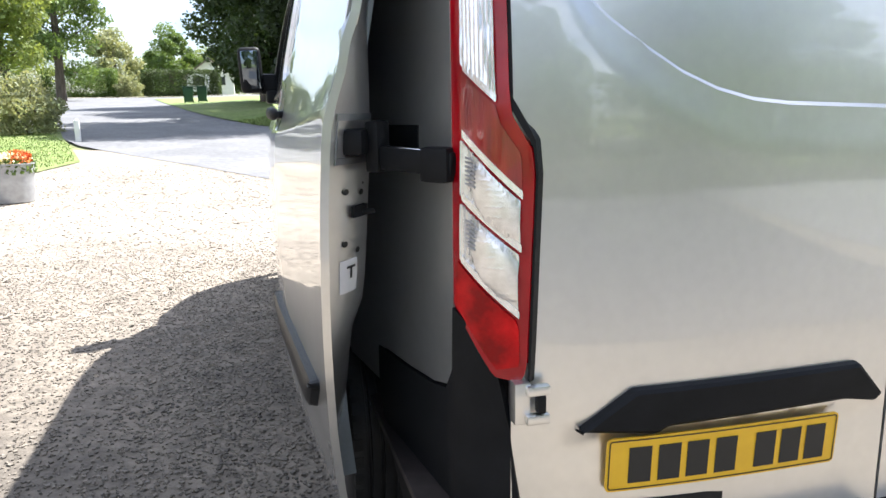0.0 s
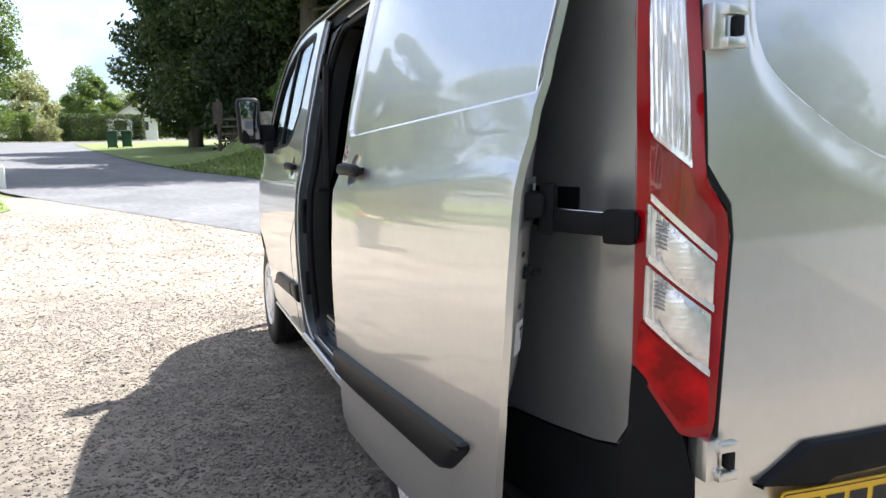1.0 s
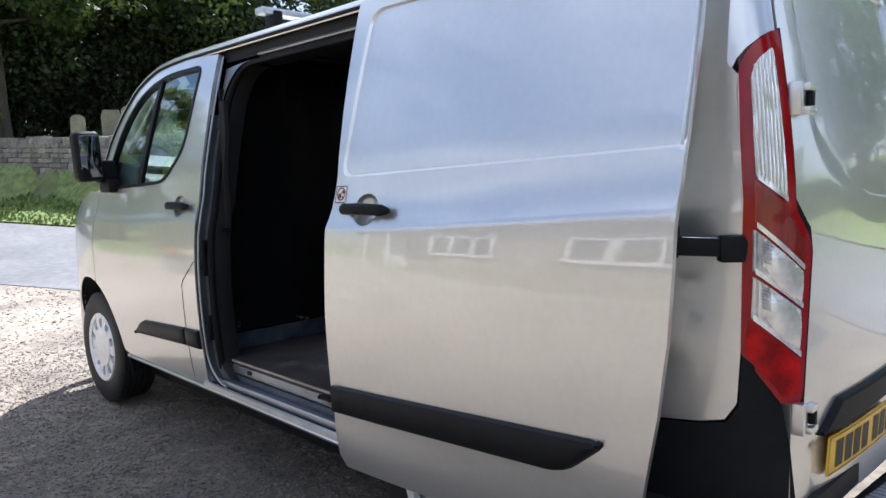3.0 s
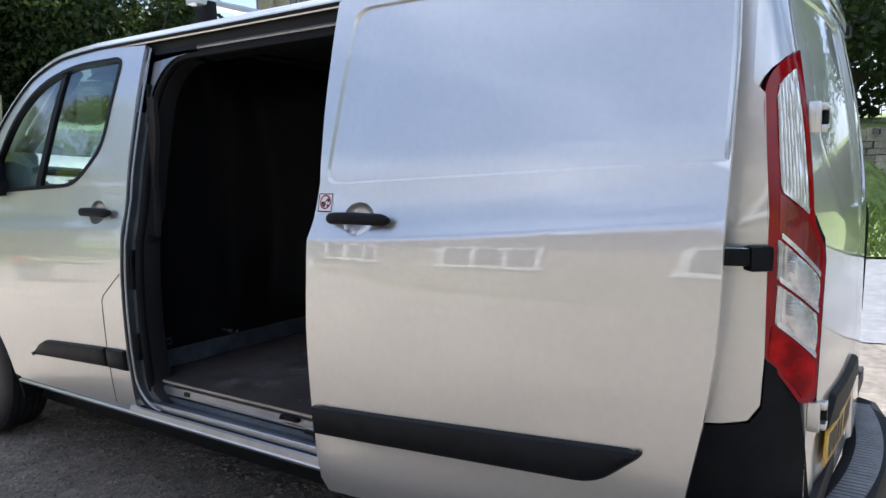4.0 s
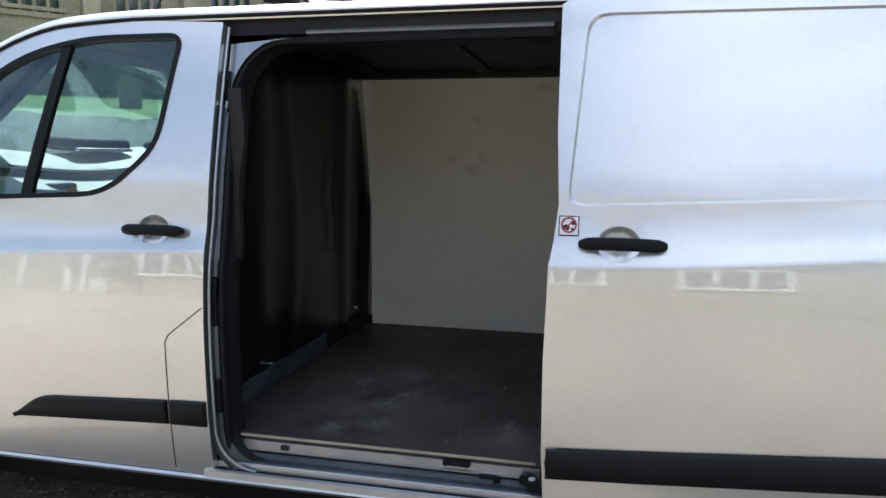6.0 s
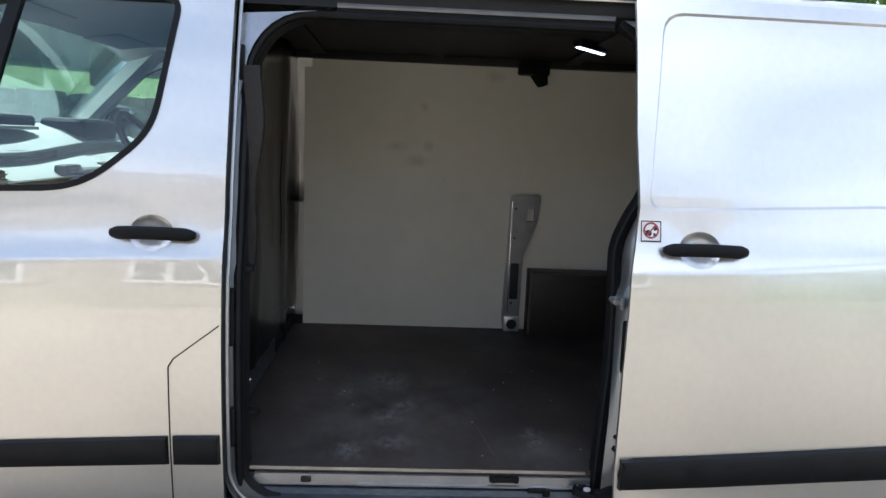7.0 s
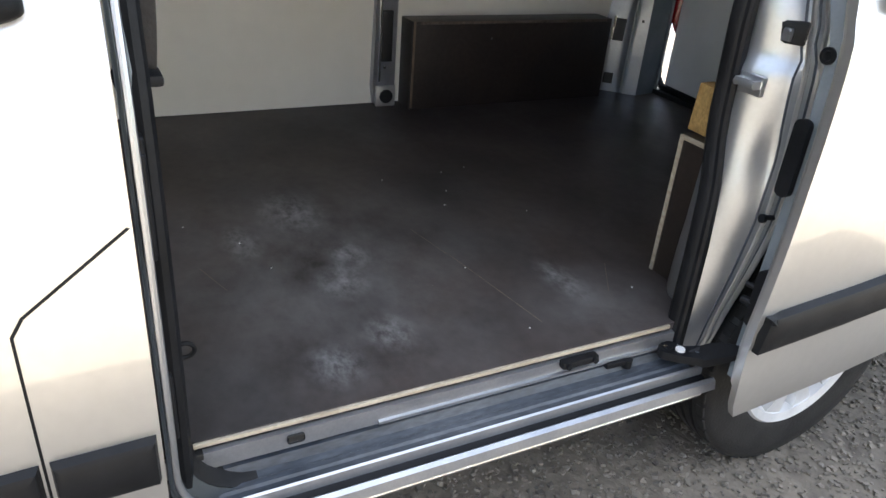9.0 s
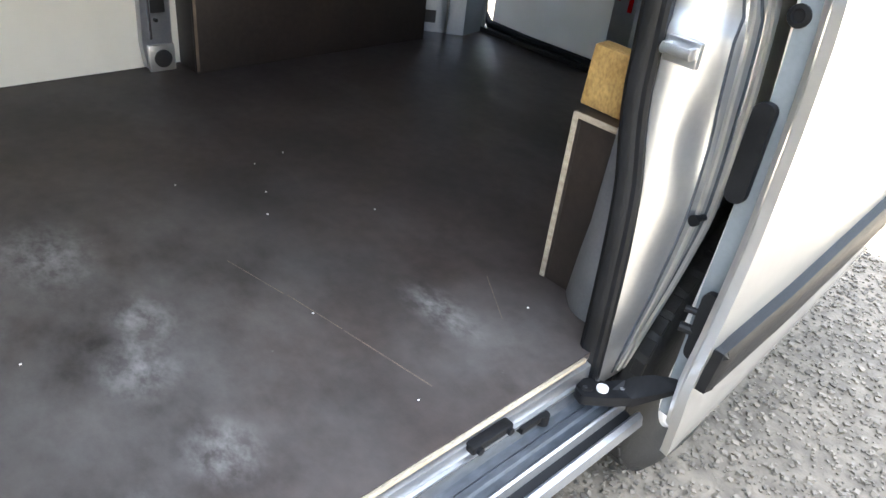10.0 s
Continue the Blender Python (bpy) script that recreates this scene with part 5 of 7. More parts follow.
part("door_inner_skin", sheet_bm(SLIDE_IN, lambda u, v: (slide_fn(u, v)[0] + 0.017 - 0.014 * smooth01((0.78 - v) / 0.25) * smooth01((u - 0.6) / 0.3) - 0.012 * smooth01((0.6 - u) / 0.3) * smooth01((1.40 - v) / 0.05), u, v), grid=(0.15, 0.08), thick=-0.050), DOORIN, slide, "grey inner door shell")
FRONT_Y = pchip([0.40, 0.48, 0.62, 0.92, 1.08, 1.20, 1.27, 1.38, 1.60, 1.97], [1.420, 1.434, 1.442, 1.443, 1.438, 1.436, 1.424, 1.413, 1.425, 1.428])


def hem_fn(u, z):
    """The folded silver hem behind the skin's front edge, with a groove along it."""
    y = FRONT_Y(z)
    g = 0.004 * math.exp(-((u - 0.52) / 0.10) ** 2)
    return (slide_fn(y, z)[0] + 0.003 + 0.026 * u, y - 0.003 - 0.006 * u - g, z)


part("door_hem", sheet_bm([(0, 0.43), (1, 0.455), (1, 1.955), (0, 1.965)], hem_fn, grid=(0.07, 0.03), edge=0.05, thick=-0.004), PAINT, slide, "folded silver door edge")
part("hem_seam", sweep_bm(circle(0.0022, 6), [hem_fn(0.52, z) for z in np.linspace(0.46, 1.95, 50)], (1, 0, 0)), SEAM, slide, "dark sealed seam along the door edge")
pull_handle(slide, 1.105, 1.352, 1.268, slide_fn, 1)
TRIM = rounded([(1.434, 0.552), (1.434, 0.655), (0.33, 0.715), (0.345, 0.69), (0.46, 0.596)], [0.004, 0.004, 0.01, 0.02, 0.05])
part("side_trim", raised_bm(TRIM, trim_fn(slide_fn), 0.024, 0.020, grid=(0.12, 0.03)), GREYP, slide, "dark grey plastic rubbing strip")
# sticker beside the handle
stk = part("warning_sticker", sheet_bm([(1.35, 1.285), (1.413, 1.285), (1.413, 1.348), (1.35, 1.348)], lambda u, v: (slide_fn(u, v)[0] - 0.0012, u, v), grid=(0.02, 0.02), thick=-0.001), WHITEM, slide, "white sticker with a red prohibition ring")
ring = [(1.3815 + 0.023 * math.cos(a), 1.319 + 0.023 * math.sin(a)) for a in np.linspace(0, 6.283, 26)[:-1]]
part("ring", sheet_bm(ring, lambda u, v: (slide_fn(u, v)[0] - 0.0024, u, v), holes=([(1.3815 + 0.018 * math.cos(a), 1.319 + 0.018 * math.sin(a)) for a in np.linspace(0, 6.283, 22)[:-1]],), grid=(0.05, 0.05), edge=0.02), REDINK, stk, "red ring")
part("slash", sheet_bm([(1.365, 1.334), (1.368, 1.337), (1.398, 1.304), (1.395, 1.301)], lambda u, v: (slide_fn(u, v)[0] - 0.0024, u, v), grid=(0.05, 0.05)), REDINK, stk, "red slash")
for fig in ([(1.372, 1.318), (1.378, 1.330), (1.366, 1.330), (1.361, 1.322)], [(1.384, 1.302), (1.396, 1.308), (1.399, 1.318), (1.388, 1.321), (1.378, 1.312)], [(1.370, 1.302), (1.376, 1.306), (1.373, 1.313), (1.367, 1.309)]):
    part("figure", sheet_bm(fig, lambda u, v: (slide_fn(u, v)[0] - 0.0020, u, v), grid=(0.05, 0.05)), INK, stk, "dark picture mark")
part("print_bar", sheet_bm([(1.357, 1.287), (1.407, 1.287), (1.407, 1.291), (1.357, 1.291)], lambda u, v: (slide_fn(u, v)[0] - 0.0024, u, v), grid=(0.05, 0.05)), INK, stk, "line of small print")
frame_pts = [(1.352, 1.346), (1.411, 1.346), (1.411, 1.287), (1.352, 1.287)]
part("border", sheet_bm(frame_pts, lambda u, v: (slide_fn(u, v)[0] - 0.0018, u, v), holes=(inset(frame_pts, 0.003),), grid=(0.05, 0.05)), INK, stk)

# rear edge of the sliding door: a slanting end face with holes, catch and label
END_IN = pchip([0.42, 0.49, 0.70, 0.83, 0.90, 1.06, 1.30, 1.42, 1.70, 1.955], [-1.015, -1.02, -0.99, -0.978, -0.955, -0.942, -0.930, -0.930, -0.868, -0.800])


def end_face(s, z, out=0.0):
    z1 = min(max(z, 0.425), 1.955)
    p0 = Vector((slide_fn(END_Y(z1), z1)[0] + 0.004, END_Y(z1) + 0.004, z))
    p1 = Vector((END_IN(z1), END_Y(z1) + 0.125, z))
    n = Vector((p1.y - p0.y, p0.x - p1.x, 0)).normalized()
    b = 0.010 * math.sin(math.pi * min(max(s, 0), 1)) * smooth01((z - 0.75) / 0.1)
    return p0.lerp(p1, s) + n * (out + b)


part("end_panel", sheet_bm([(0, 0.43), (1, 0.43), (1, 0.78), (1, 0.9), (1, 1.95), (0, 1.95)], lambda s, z: tuple(end_face(s, z)), grid=(0.2, 0.03), edge=0.05, thick=0.003), PAINT, slide, "silver pressed end face of the door")


def on_end(s, z, w, h):
    """A flat outline on the end face, w of its width by h metres."""
    return [(s - w / 2, z - h / 2), (s + w / 2, z - h / 2), (s + w / 2, z + h / 2), (s - w / 2, z + h / 2)]


HOLES = ((0.38, 1.13, 0.006), (0.74, 1.125, 0.006), (0.78, 1.142, 0.0025), (0.38, 1.03, 0.006), (0.68, 1.012, 0.006))
CATCH, LABEL = (0.66, 1.09), (0.48, 0.965)
for hs, hz, r in HOLES:
    part("fixing_hole", sheet_bm([(hs + 2.6 * r * math.cos(a) / 0.27, hz + r * math.sin(a)) for a in np.linspace(0, 6.283, 13)[:-1]], lambda s, z: tuple(end_face(s, z, 0.002)), grid=(0.3, 0.1), edge=0.05), INK, slide)
part("edge_catch", merge(sheet_bm(rounded(on_end(*CATCH, 0.34, 0.022), 0.004), lambda s, z: tuple(end_face(s, z, 0.010)), grid=(0.3, 0.1), thick=0.008), cyl_bm(end_face(CATCH[0] + 0.12, CATCH[1] - 0.004, 0.014), (1, 0.5, 0), 0.006, 0.03, 10)), BLACKP, slide, "small black latch")
lab = part("edge_label", sheet_bm(on_end(*LABEL, 0.40, 0.066), lambda s, z: tuple(end_face(s, z, 0.0016)), grid=(0.1, 0.02)), WHITEM, slide, "white instruction label")
part("label_mark", sheet_bm(on_end(LABEL[0] + 0.03, LABEL[1] + 0.018, 0.20, 0.005), lambda s, z: tuple(end_face(s, z, 0.003)), grid=(0.1, 0.02)), INK, lab)
part("label_mark", sheet_bm(on_end(LABEL[0] + 0.03, LABEL[1] + 0.006, 0.05, 0.022), lambda s, z: tuple(end_face(s, z, 0.003)), grid=(0.1, 0.02)), INK, lab)

# roller arm from the door to the rail beside the lamp
REC = on_end(0.57, 1.228, 0.80, 0.092)
part("rail_recess", sheet_bm(REC, lambda s, z: tuple(end_face(s, z, 0.005)), holes=(inset(REC, 0.012),), grid=(0.1, 0.02), thick=0.004), PAINT_IN, slide, "pale raised rim round the roller arm")
arm = part("roller_arm", merge(box_bm(-0.968, 0.225, 1.222, 0.046, 0.075, 0.050, 0.012, rot=(0, 0, -25)), box_bm(-0.926, 0.232, 1.212, 0.030, 0.05, 0.098, 0.008, rot=(0, 0, -40)), box_bm(-0.872, 0.168, 1.188, 0.030, 0.19, 0.046, 0.010, rot=(3, 0, 40.5))), BLACKP, slide, "black roller arm bracket")
part("roller_carriage", box_bm(-0.834, 0.123, 1.182, 0.044, 0.062, 0.064, 0.010, rot=(0, 0, 40.5)), BLACKP, arm)
part("roller_pin", box_bm(-0.883, 0.178, 1.207, 0.018, 0.085, 0.010, 0.003, rot=(3, 0, 40.5)), CHROME, arm, "bright roller pin")

# rear quarter, black lower corner
QUARTER = [(1.36, 0.62), (1.36, 1.975), (0.16, 1.985), (0.15, 1.95), (0.15, 1.62), (0.122, 1.59), (0.115, 1.45), (0.105, 1.30), (0.105, 0.93), (0.112, 0.80), (0.14, 0.757), (0.20, 0.742), (0.34, 0.728), (0.50, 0.72), (0.54, 0.62)]
part("quarter_panel", sheet_bm(QUARTER, side_fn(), lines=(CREASE_LINE(0.13, 1.3),), thick=-0.012), PAINT, van, "silver rear quarter panel")
part("rail_slot", sheet_bm([(0.26, 1.165), (1.34, 1.15), (1.34, 1.235), (0.26, 1.25)], side_fn(0.003), grid=(0.08, 0.05), thick=-0.02), RUBBER, van, "dark door rail slot")
CORNER = [(0.545, 0.60), (0.535, 0.714), (0.34, 0.722), (0.20, 0.736), (0.135, 0.750), (0.106, 0.795), (0.100, 0.92), (0.078, 0.90), (0.03, 0.80), (0.015, 0.70), (0.0, 0.50), (0.0, 0.30), (0.38, 0.27), (0.46, 0.36), (0.53, 0.50)]


def corner_fn(u, v):
    if u >= 0.10:
        return (-(side(u, v) + 0.004), u, v)
    t = (0.10 - u) / 0.10
    x0 = side(0.10, v) + 0.004
    return (-(x0 - 0.10 * t ** 1.2), u, v)


part("bumper_corner", sheet_bm(CORNER, corner_fn, grid=(0.04, 0.05), edge=0.03, thick=-0.02), BLACKP, van, "black textured plastic bumper corner")

# rear lamp
LAMP = [(0.0, 0.93), (0.0, 1.555), (0.025, 1.592), (0.075, 1.620), (0.15, 1.642), (0.30, 1.664), (0.50, 1.680), (0.72, 1.692), (0.76, 1.688), (0.775, 1.60), (0.79, 1.31), (0.82, 1.27), (1.05, 1.21), (1.08, 1.17), (1.00, 0.82), (0.93, 0.80), (0.62, 0.805)]


def lamp_fn(out=0.0):
    def f(s, z):
        b = 0.016 * math.sin(math.pi * min(max(s, 0), 1)) + out
        lean = 0.11 * max(0.0, (z - 1.25) / 0.7) ** 1.7 * min(max(s, 0.0), 1.0)
        dx = 0.018 * max(0, z - 1.3) / 0.4 * (1 - s)
        fwd = 0.020 * min(max((z - 1.30) / 0.30, 0.0), 1.0) * (1 - s)
        return (-0.816 + 0.103 * s - 0.69 * b + dx * 0.3, 0.108 - 0.112 * s - 0.72 * b + lean + fwd, z)
    return f


lampo = part("rear_lamp", sheet_bm(rounded(LAMP, [0.0, 0, 0, 0, 0, 0, 0, 0, 0.008, 0, 0.03, 0.03, 0.03, 0.03, 0.03, 0.03, 0.05]), lamp_fn(), grid=(0.12, 0.05), edge=0.04, thick=0.05), DKRED, van, "tall red and clear rear lamp cluster")
part("lamp_seal", sheet_bm([(0.775, 1.695), (0.805, 1.695), (0.825, 1.297), (1.075, 1.228), (1.115, 1.17), (1.035, 0.80), (1.0, 0.80), (1.085, 1.17), (1.05, 1.215), (0.805, 1.278), (0.785, 1.31)], lamp_fn(-0.004), grid=(0.2, 0.1), thick=0.02), RUBBER, lampo, "black seal along the lamp")


def lens(name, q, m, label, out=0.004, grid=(0.1, 0.03)):
    return part(name, sheet_bm(rounded(q, 0.012), lamp_fn(out), grid=grid, edge=0.03, thick=0.004), m, lampo, label)


def faceted(name, q, m, label, relief, grid):
    """A lens over a bright reflector whose facets stand out by relief(s, z)."""
    def f(u, v):
        return lamp_fn(0.004 + relief(u, v))(u, v)
    return part(name, sheet_bm(rounded(q, 0.012), f, grid=grid, edge=0.02, thick=0.004), m, lampo, label, smooth=20)


def columns(u, v):
    k = int(u / 0.055)
    return 0.0022 * abs(math.sin(math.pi * u / 0.055)) + 0.0007 * math.sin(31 * k + 9.0 * int((v + 0.013 * k) / 0.09))


def bowl(cu, cv):
    """A round fluted reflector beside a comb of upright fins."""
    def f(u, v):
        r = math.hypot((u - cu) / 0.36, (v - cv + 0.10 * (u - cu)) / 0.052)
        if r < 1:
            return 0.007 * math.sqrt(1 - r * r) + 0.0005 * math.sin(v * 700)
        return 0.002 * math.sin(u * 90) if u < 0.42 else 0.0
    return f


faceted("clear_lens", [(0.19, 1.355), (0.195, 1.560), (0.22, 1.592), (0.27, 1.612), (0.36, 1.628), (0.56, 1.648), (0.60, 1.64), (0.61, 1.60), (0.655, 1.292)], CLEARL, "clear lens over a bright reflector", columns, (0.0137, 0.022))
lens("stop_lens", [(0.17, 1.242), (0.18, 1.345), (0.64, 1.285), (0.70, 1.255), (0.93, 1.205), (0.95, 1.135)], STOPL, "deep red stop lens", 0.003)
faceted("fluted_lens", [(0.16, 1.130), (0.17, 1.228), (0.94, 1.125), (0.93, 1.045)], CLEARD, "clear fluted lens", bowl(0.66, 1.120), (0.024, 0.005))
faceted("fluted_lens", [(0.14, 1.016), (0.16, 1.116), (0.92, 1.032), (0.91, 0.925)], CLEARD, "clear fluted lens", bowl(0.64, 1.010), (0.024, 0.005))
for zz in (1.175, 1.065):
    for k in range(7):
        part("reflector_fin", sheet_bm([(0.27, zz - 0.024 + k * 0.0075), (0.40, zz - 0.030 + k * 0.0075), (0.40, zz - 0.0265 + k * 0.0075), (0.27, zz - 0.0205 + k * 0.0075)], lamp_fn(0.0115), grid=(0.2, 0.1), edge=0.1, thick=0.002), DKFIN, lampo)
lens("red_lens", [(0.06, 0.93), (0.10, 1.01), (0.88, 0.915), (0.92, 0.90), (0.93, 0.83), (0.66, 0.82)], REDL, "bright red lower lens")
for a, b in (((0.22, 1.345), (0.66, 1.290)), ((0.20, 1.232), (0.96, 1.128)), ((0.19, 1.122), (0.95, 1.036)), ((0.17, 1.010), (0.93, 0.918))):
    lens("lens_rib", [a, b, (b[0], b[1] + 0.014), (a[0], a[1] + 0.014)], CLEARL, "pale rib between lenses", 0.006)
lampr = copy_thing(lampo, Matrix.Diagonal((-1, 1, 1, 1)))
lampr.matrix_parent_inverse = van.matrix_basis.inverted()
lampr.scale = (-1, 1, 1)
lampr.matrix_basis = Matrix.Diagonal((-1, 1, 1, 1))

# body corner between the quarter panel, the lamp's top and the rear door
def door_side(z):
    """Half width of the rear doors at height z."""
    return 0.735 - 0.075 * min(max((z - 1.66) / 0.31, 0.0), 1.0) ** 2


def body_corner(s):
    def f(u, v):
        k = max(0.0, (v - 1.93) / 0.08) ** 2
        xe = door_side(v) + 0.005
        a, c = (side(0.15, v), 0.15), (xe, rear_y(xe, v) + 0.004)
        b = (a[0] - 0.014, c[1] + 0.014)
        w = ((1 - u) ** 2, 2 * u * (1 - u), u * u)
        return (s * sum(q * p[0] for q, p in zip(w, (a, b, c))) * (1 - 0.05 * k), sum(q * p[1] for q, p in zip(w, (a, b, c))) + 0.04 * k, v)
    o = [(0.0, 1.56), (0.05, 1.60), (0.14, 1.628), (0.30, 1.652), (0.60, 1.676), (0.84, 1.688), (1.0, 1.690), (1.0, 2.005), (0.0, 2.005)]
    part("body_corner", sheet_bm(o, f, grid=(0.1, 0.04), edge=0.04, thick=s * -0.012), PAINT, van, "silver rounded rear body corner", smooth=60)


for s in (-1, 1):
    body_corner(s)


def header_fn(x, t):
    y0, z1 = rear_y(x, 1.935), roof_fn(x, 0.16)[2]
    return (x, y0 + (0.17 - y0) * t * t, 1.935 + (z1 - 1.935) * t)


# rear doors
def poly_dist(p, poly):
    x, y = p
    best = 9.0
    for i in range(len(poly)):
        (ax, ay), (bx, by) = poly[i - 1], poly[i]
        dx, dy = bx - ax, by - ay
        t = min(max(((x - ax) * dx + (y - ay) * dy) / (dx * dx + dy * dy + 1e-12), 0), 1)
        best = min(best, math.hypot(x - ax - t * dx, y - ay - t * dy))
    return best


def rear_door(s, name):
    x0, x1 = (-0.735, 0.062) if s < 0 else (0.070, 0.735)
    edge = [(s * door_side(z), z) for z in np.linspace(1.66, 1.93, 8)]
    o = [(x0, 0.47), (x1, 0.46), (x1, 1.93)] + edge[::-1] if s < 0 else [(x0, 0.46), (x1, 0.47)] + edge + [(x0, 1.93)]
    if s < 0:
        pr = rounded([(-0.628, 1.86), (-0.628, 1.47), (-0.37, 1.285), (0.035, 1.270), (0.035, 1.86)], [0.03, 0.08, 0.16, 0.02, 0.03])
        lo = rounded([(-0.655, 1.885), (-0.655, 1.415), (-0.40, 1.195), (0.050, 1.178), (0.050, 1.885)], [0.03, 0.10, 0.18, 0.02, 0.03])
    else:
        pr = rounded([(0.628, 1.86), (0.628, 1.47), (0.45, 1.285), (0.10, 1.270), (0.10, 1.86)], [0.03, 0.08, 0.16, 0.02, 0.03])
        lo = rounded([(0.655, 1.885), (0.655, 1.415), (0.48, 1.195), (0.085, 1.178), (0.085, 1.885)], [0.03, 0.10, 0.18, 0.02, 0.03])
    pi = inset(pr, 0.007)
    mids = [[(a[0] + (b[0] - a[0]) * k, a[1] + (b[1] - a[1]) * k) for a, b in zip(lo, pr)] for k in (0.25, 0.5, 0.75)]
    pt = inset(pr, 0.005)

    def f(x, z):
        d = 0.0
        if inside((x, z), pt):
            d = 0.013
        elif inside((x, z), lo):
            a, b = poly_dist((x, z), lo), poly_dist((x, z), pr)
            d = 0.006 * smooth01(a / (a + b + 1e-9))
        rec = 0.0
        if -0.63 < x < 0.05 and z < 0.70:
            rec = 0.012 * smooth01((0.70 - z) / 0.03)
        return (x, rear_y(x, z) + d + rec, z)
    return part(name, sheet_bm(o, f, loops=(lo, *mids, pr, pi), lines=([(x0 + 0.02, 0.70), (x1 - 0.02, 0.70)], [(x0 + 0.02, 0.67), (x1 - 0.02, 0.67)]), grid=(0.05, 0.03), edge=0.03, thick=0.03), PAINT, van, "silver rear door with a pressed panel")


rdoor = rear_door(-1, "rear_door")
rear_door(1, "rear_door")
GRIP = rounded([(-0.622, 0.694), (-0.51, 0.772), (-0.02, 0.778), (0.045, 0.705), (0.025, 0.688), (-0.05, 0.700), (-0.44, 0.690), (-0.46, 0.678)], 0.008)
part("grip_trim", raised_bm(GRIP, lambda u, v, h: (u, rear_y(u, v) - h, v), 0.018, 0.010, grid=(0.08, 0.02)), BLACKP, rdoor, "black plastic grip over the number plate")
PLATE = rounded([(-0.556, 0.564), (-0.054, 0.564), (-0.054, 0.674), (-0.556, 0.674)], 0.012)


def plate_fn(out):
    return lambda u, v: (u, rear_y(u, 0.68) - 0.002 - out + (0.672 - v) * 0.05, v)


plate = part("number_plate", sheet_bm(PLATE, plate_fn(0.004), grid=(0.1, 0.05), thick=0.004), YELLOW, rdoor, "yellow plate with black bars")
part("border", sheet_bm(inset(PLATE, 0.004), plate_fn(0.0052), holes=(inset(PLATE, 0.0065),), grid=(0.2, 0.1)), INK, plate)
for bx in (-0.512, -0.452, -0.393, -0.332, -0.245, -0.187, -0.129):
    part("bar", sheet_bm([(bx, 0.580), (bx + 0.046, 0.580), (bx + 0.046, 0.654), (bx, 0.654)], plate_fn(0.0052), grid=(0.1, 0.1)), INK, plate)


def hinge(z, x=-0.712):
    y = rear_y(x, z)
    h = part("hinge", merge(box_bm(x - 0.012, y - 0.012, z, 0.030, 0.03, 0.078, 0.004), box_bm(x + 0.014, y - 0.030, z + 0.026, 0.044, 0.02, 0.018, 0.004), box_bm(x + 0.014, y - 0.030, z - 0.028, 0.044, 0.02, 0.018, 0.004)), PAINT, rdoor, "silver hinge bracket")
    part("hinge_block", box_bm(x + 0.020, y - 0.030, z, 0.016, 0.020, 0.034, 0.004), GREYP, h)


hinge(1.53)
hinge(0.765)

# rear bumper with a ribbed step
BUMP = [(-0.80, 0.11), (-0.775, 0.02), (-0.70, -0.075), (-0.5, -0.125), (0.0, -0.150), (0.5, -0.125), (0.70, -0.075), (0.775, 0.02), (0.80, 0.11)]
bpath = [(x, y, 0.355) for x, y in dense([BUMP[0]] + BUMP[1:], 0.06, False)]
bumper = part("rear_bumper", sweep_bm([(-0.006, -0.055), (0.006, -0.035), (0.0, 0.10), (-0.05, 0.12), (-0.14, 0.10), (-0.14, -0.052), (-0.02, -0.060)], bpath, lambda i: (bpath[i][0] * 0.6, -1.0, 0)), BLACKP, van, "black bumper with a ribbed step")
STEPG = surf("worn_grey_step_plastic", (0.24, 0.25, 0.265), (0.18, 0.19, 0.20), 20, 0.5, 0, 0.1, 300, fine=0.15)
for i in range(46):
    x = -0.60 + i * 0.0265
    y = -0.150 + 0.11 * (x / 0.72) ** 2
    part("step_rib", box_bm(x, y + 0.062, 0.422, 0.019, 0.085, 0.010, 0.003), STEPG, bumper)

# roof and gutters
def roof_fn(x, y):
    h = side(max(y, 0.12), 2.0) + 0.004
    fall = smooth01((3.75 - y) / 0.9)
    t = abs(x) / h
    front = 0.16 * (1 - fall) if y > 2.85 else 0.0
    edge = 0.045 * t ** 6
    return (x, y, 2.012 + 0.055 * (1 - t ** 2) - edge - front + 0.02 - 0.015 * smooth01((0.6 - y) / 0.5))


roof_out = [(-0.74, 0.14), (-0.80, 0.6), (-0.83, 1.3), (-0.832, 2.9), (-0.80, 3.3), (-0.75, 3.52), (0.75, 3.52), (0.80, 3.3), (0.832, 2.9), (0.83, 1.3), (0.80, 0.6), (0.74, 0.14)]
part("roof_header", sheet_bm([(-0.66, 0.0), (0.66, 0.0), (0.69, 0.5), (0.70, 1.0), (-0.70, 1.0), (-0.69, 0.5)], header_fn, grid=(0.1, 0.2), edge=0.06, thick=-0.01), PAINT, van, "silver roof edge over the rear doors")
part("roof", sheet_bm(roof_out, roof_fn, grid=(0.08, 0.15), thick=0.012), PAINT, van, "silver ribbed roof")
rail = [(-(side(y, 1.985) + 0.002), y, 2.005 + 0.002) for y in np.linspace(0.16, 2.95, 22)] + [(-(side(y, z) + 0.004), y, z + 0.020) for y, z in [(float(y), HEAD(y)) for y in HEAD_Y[2:]]]
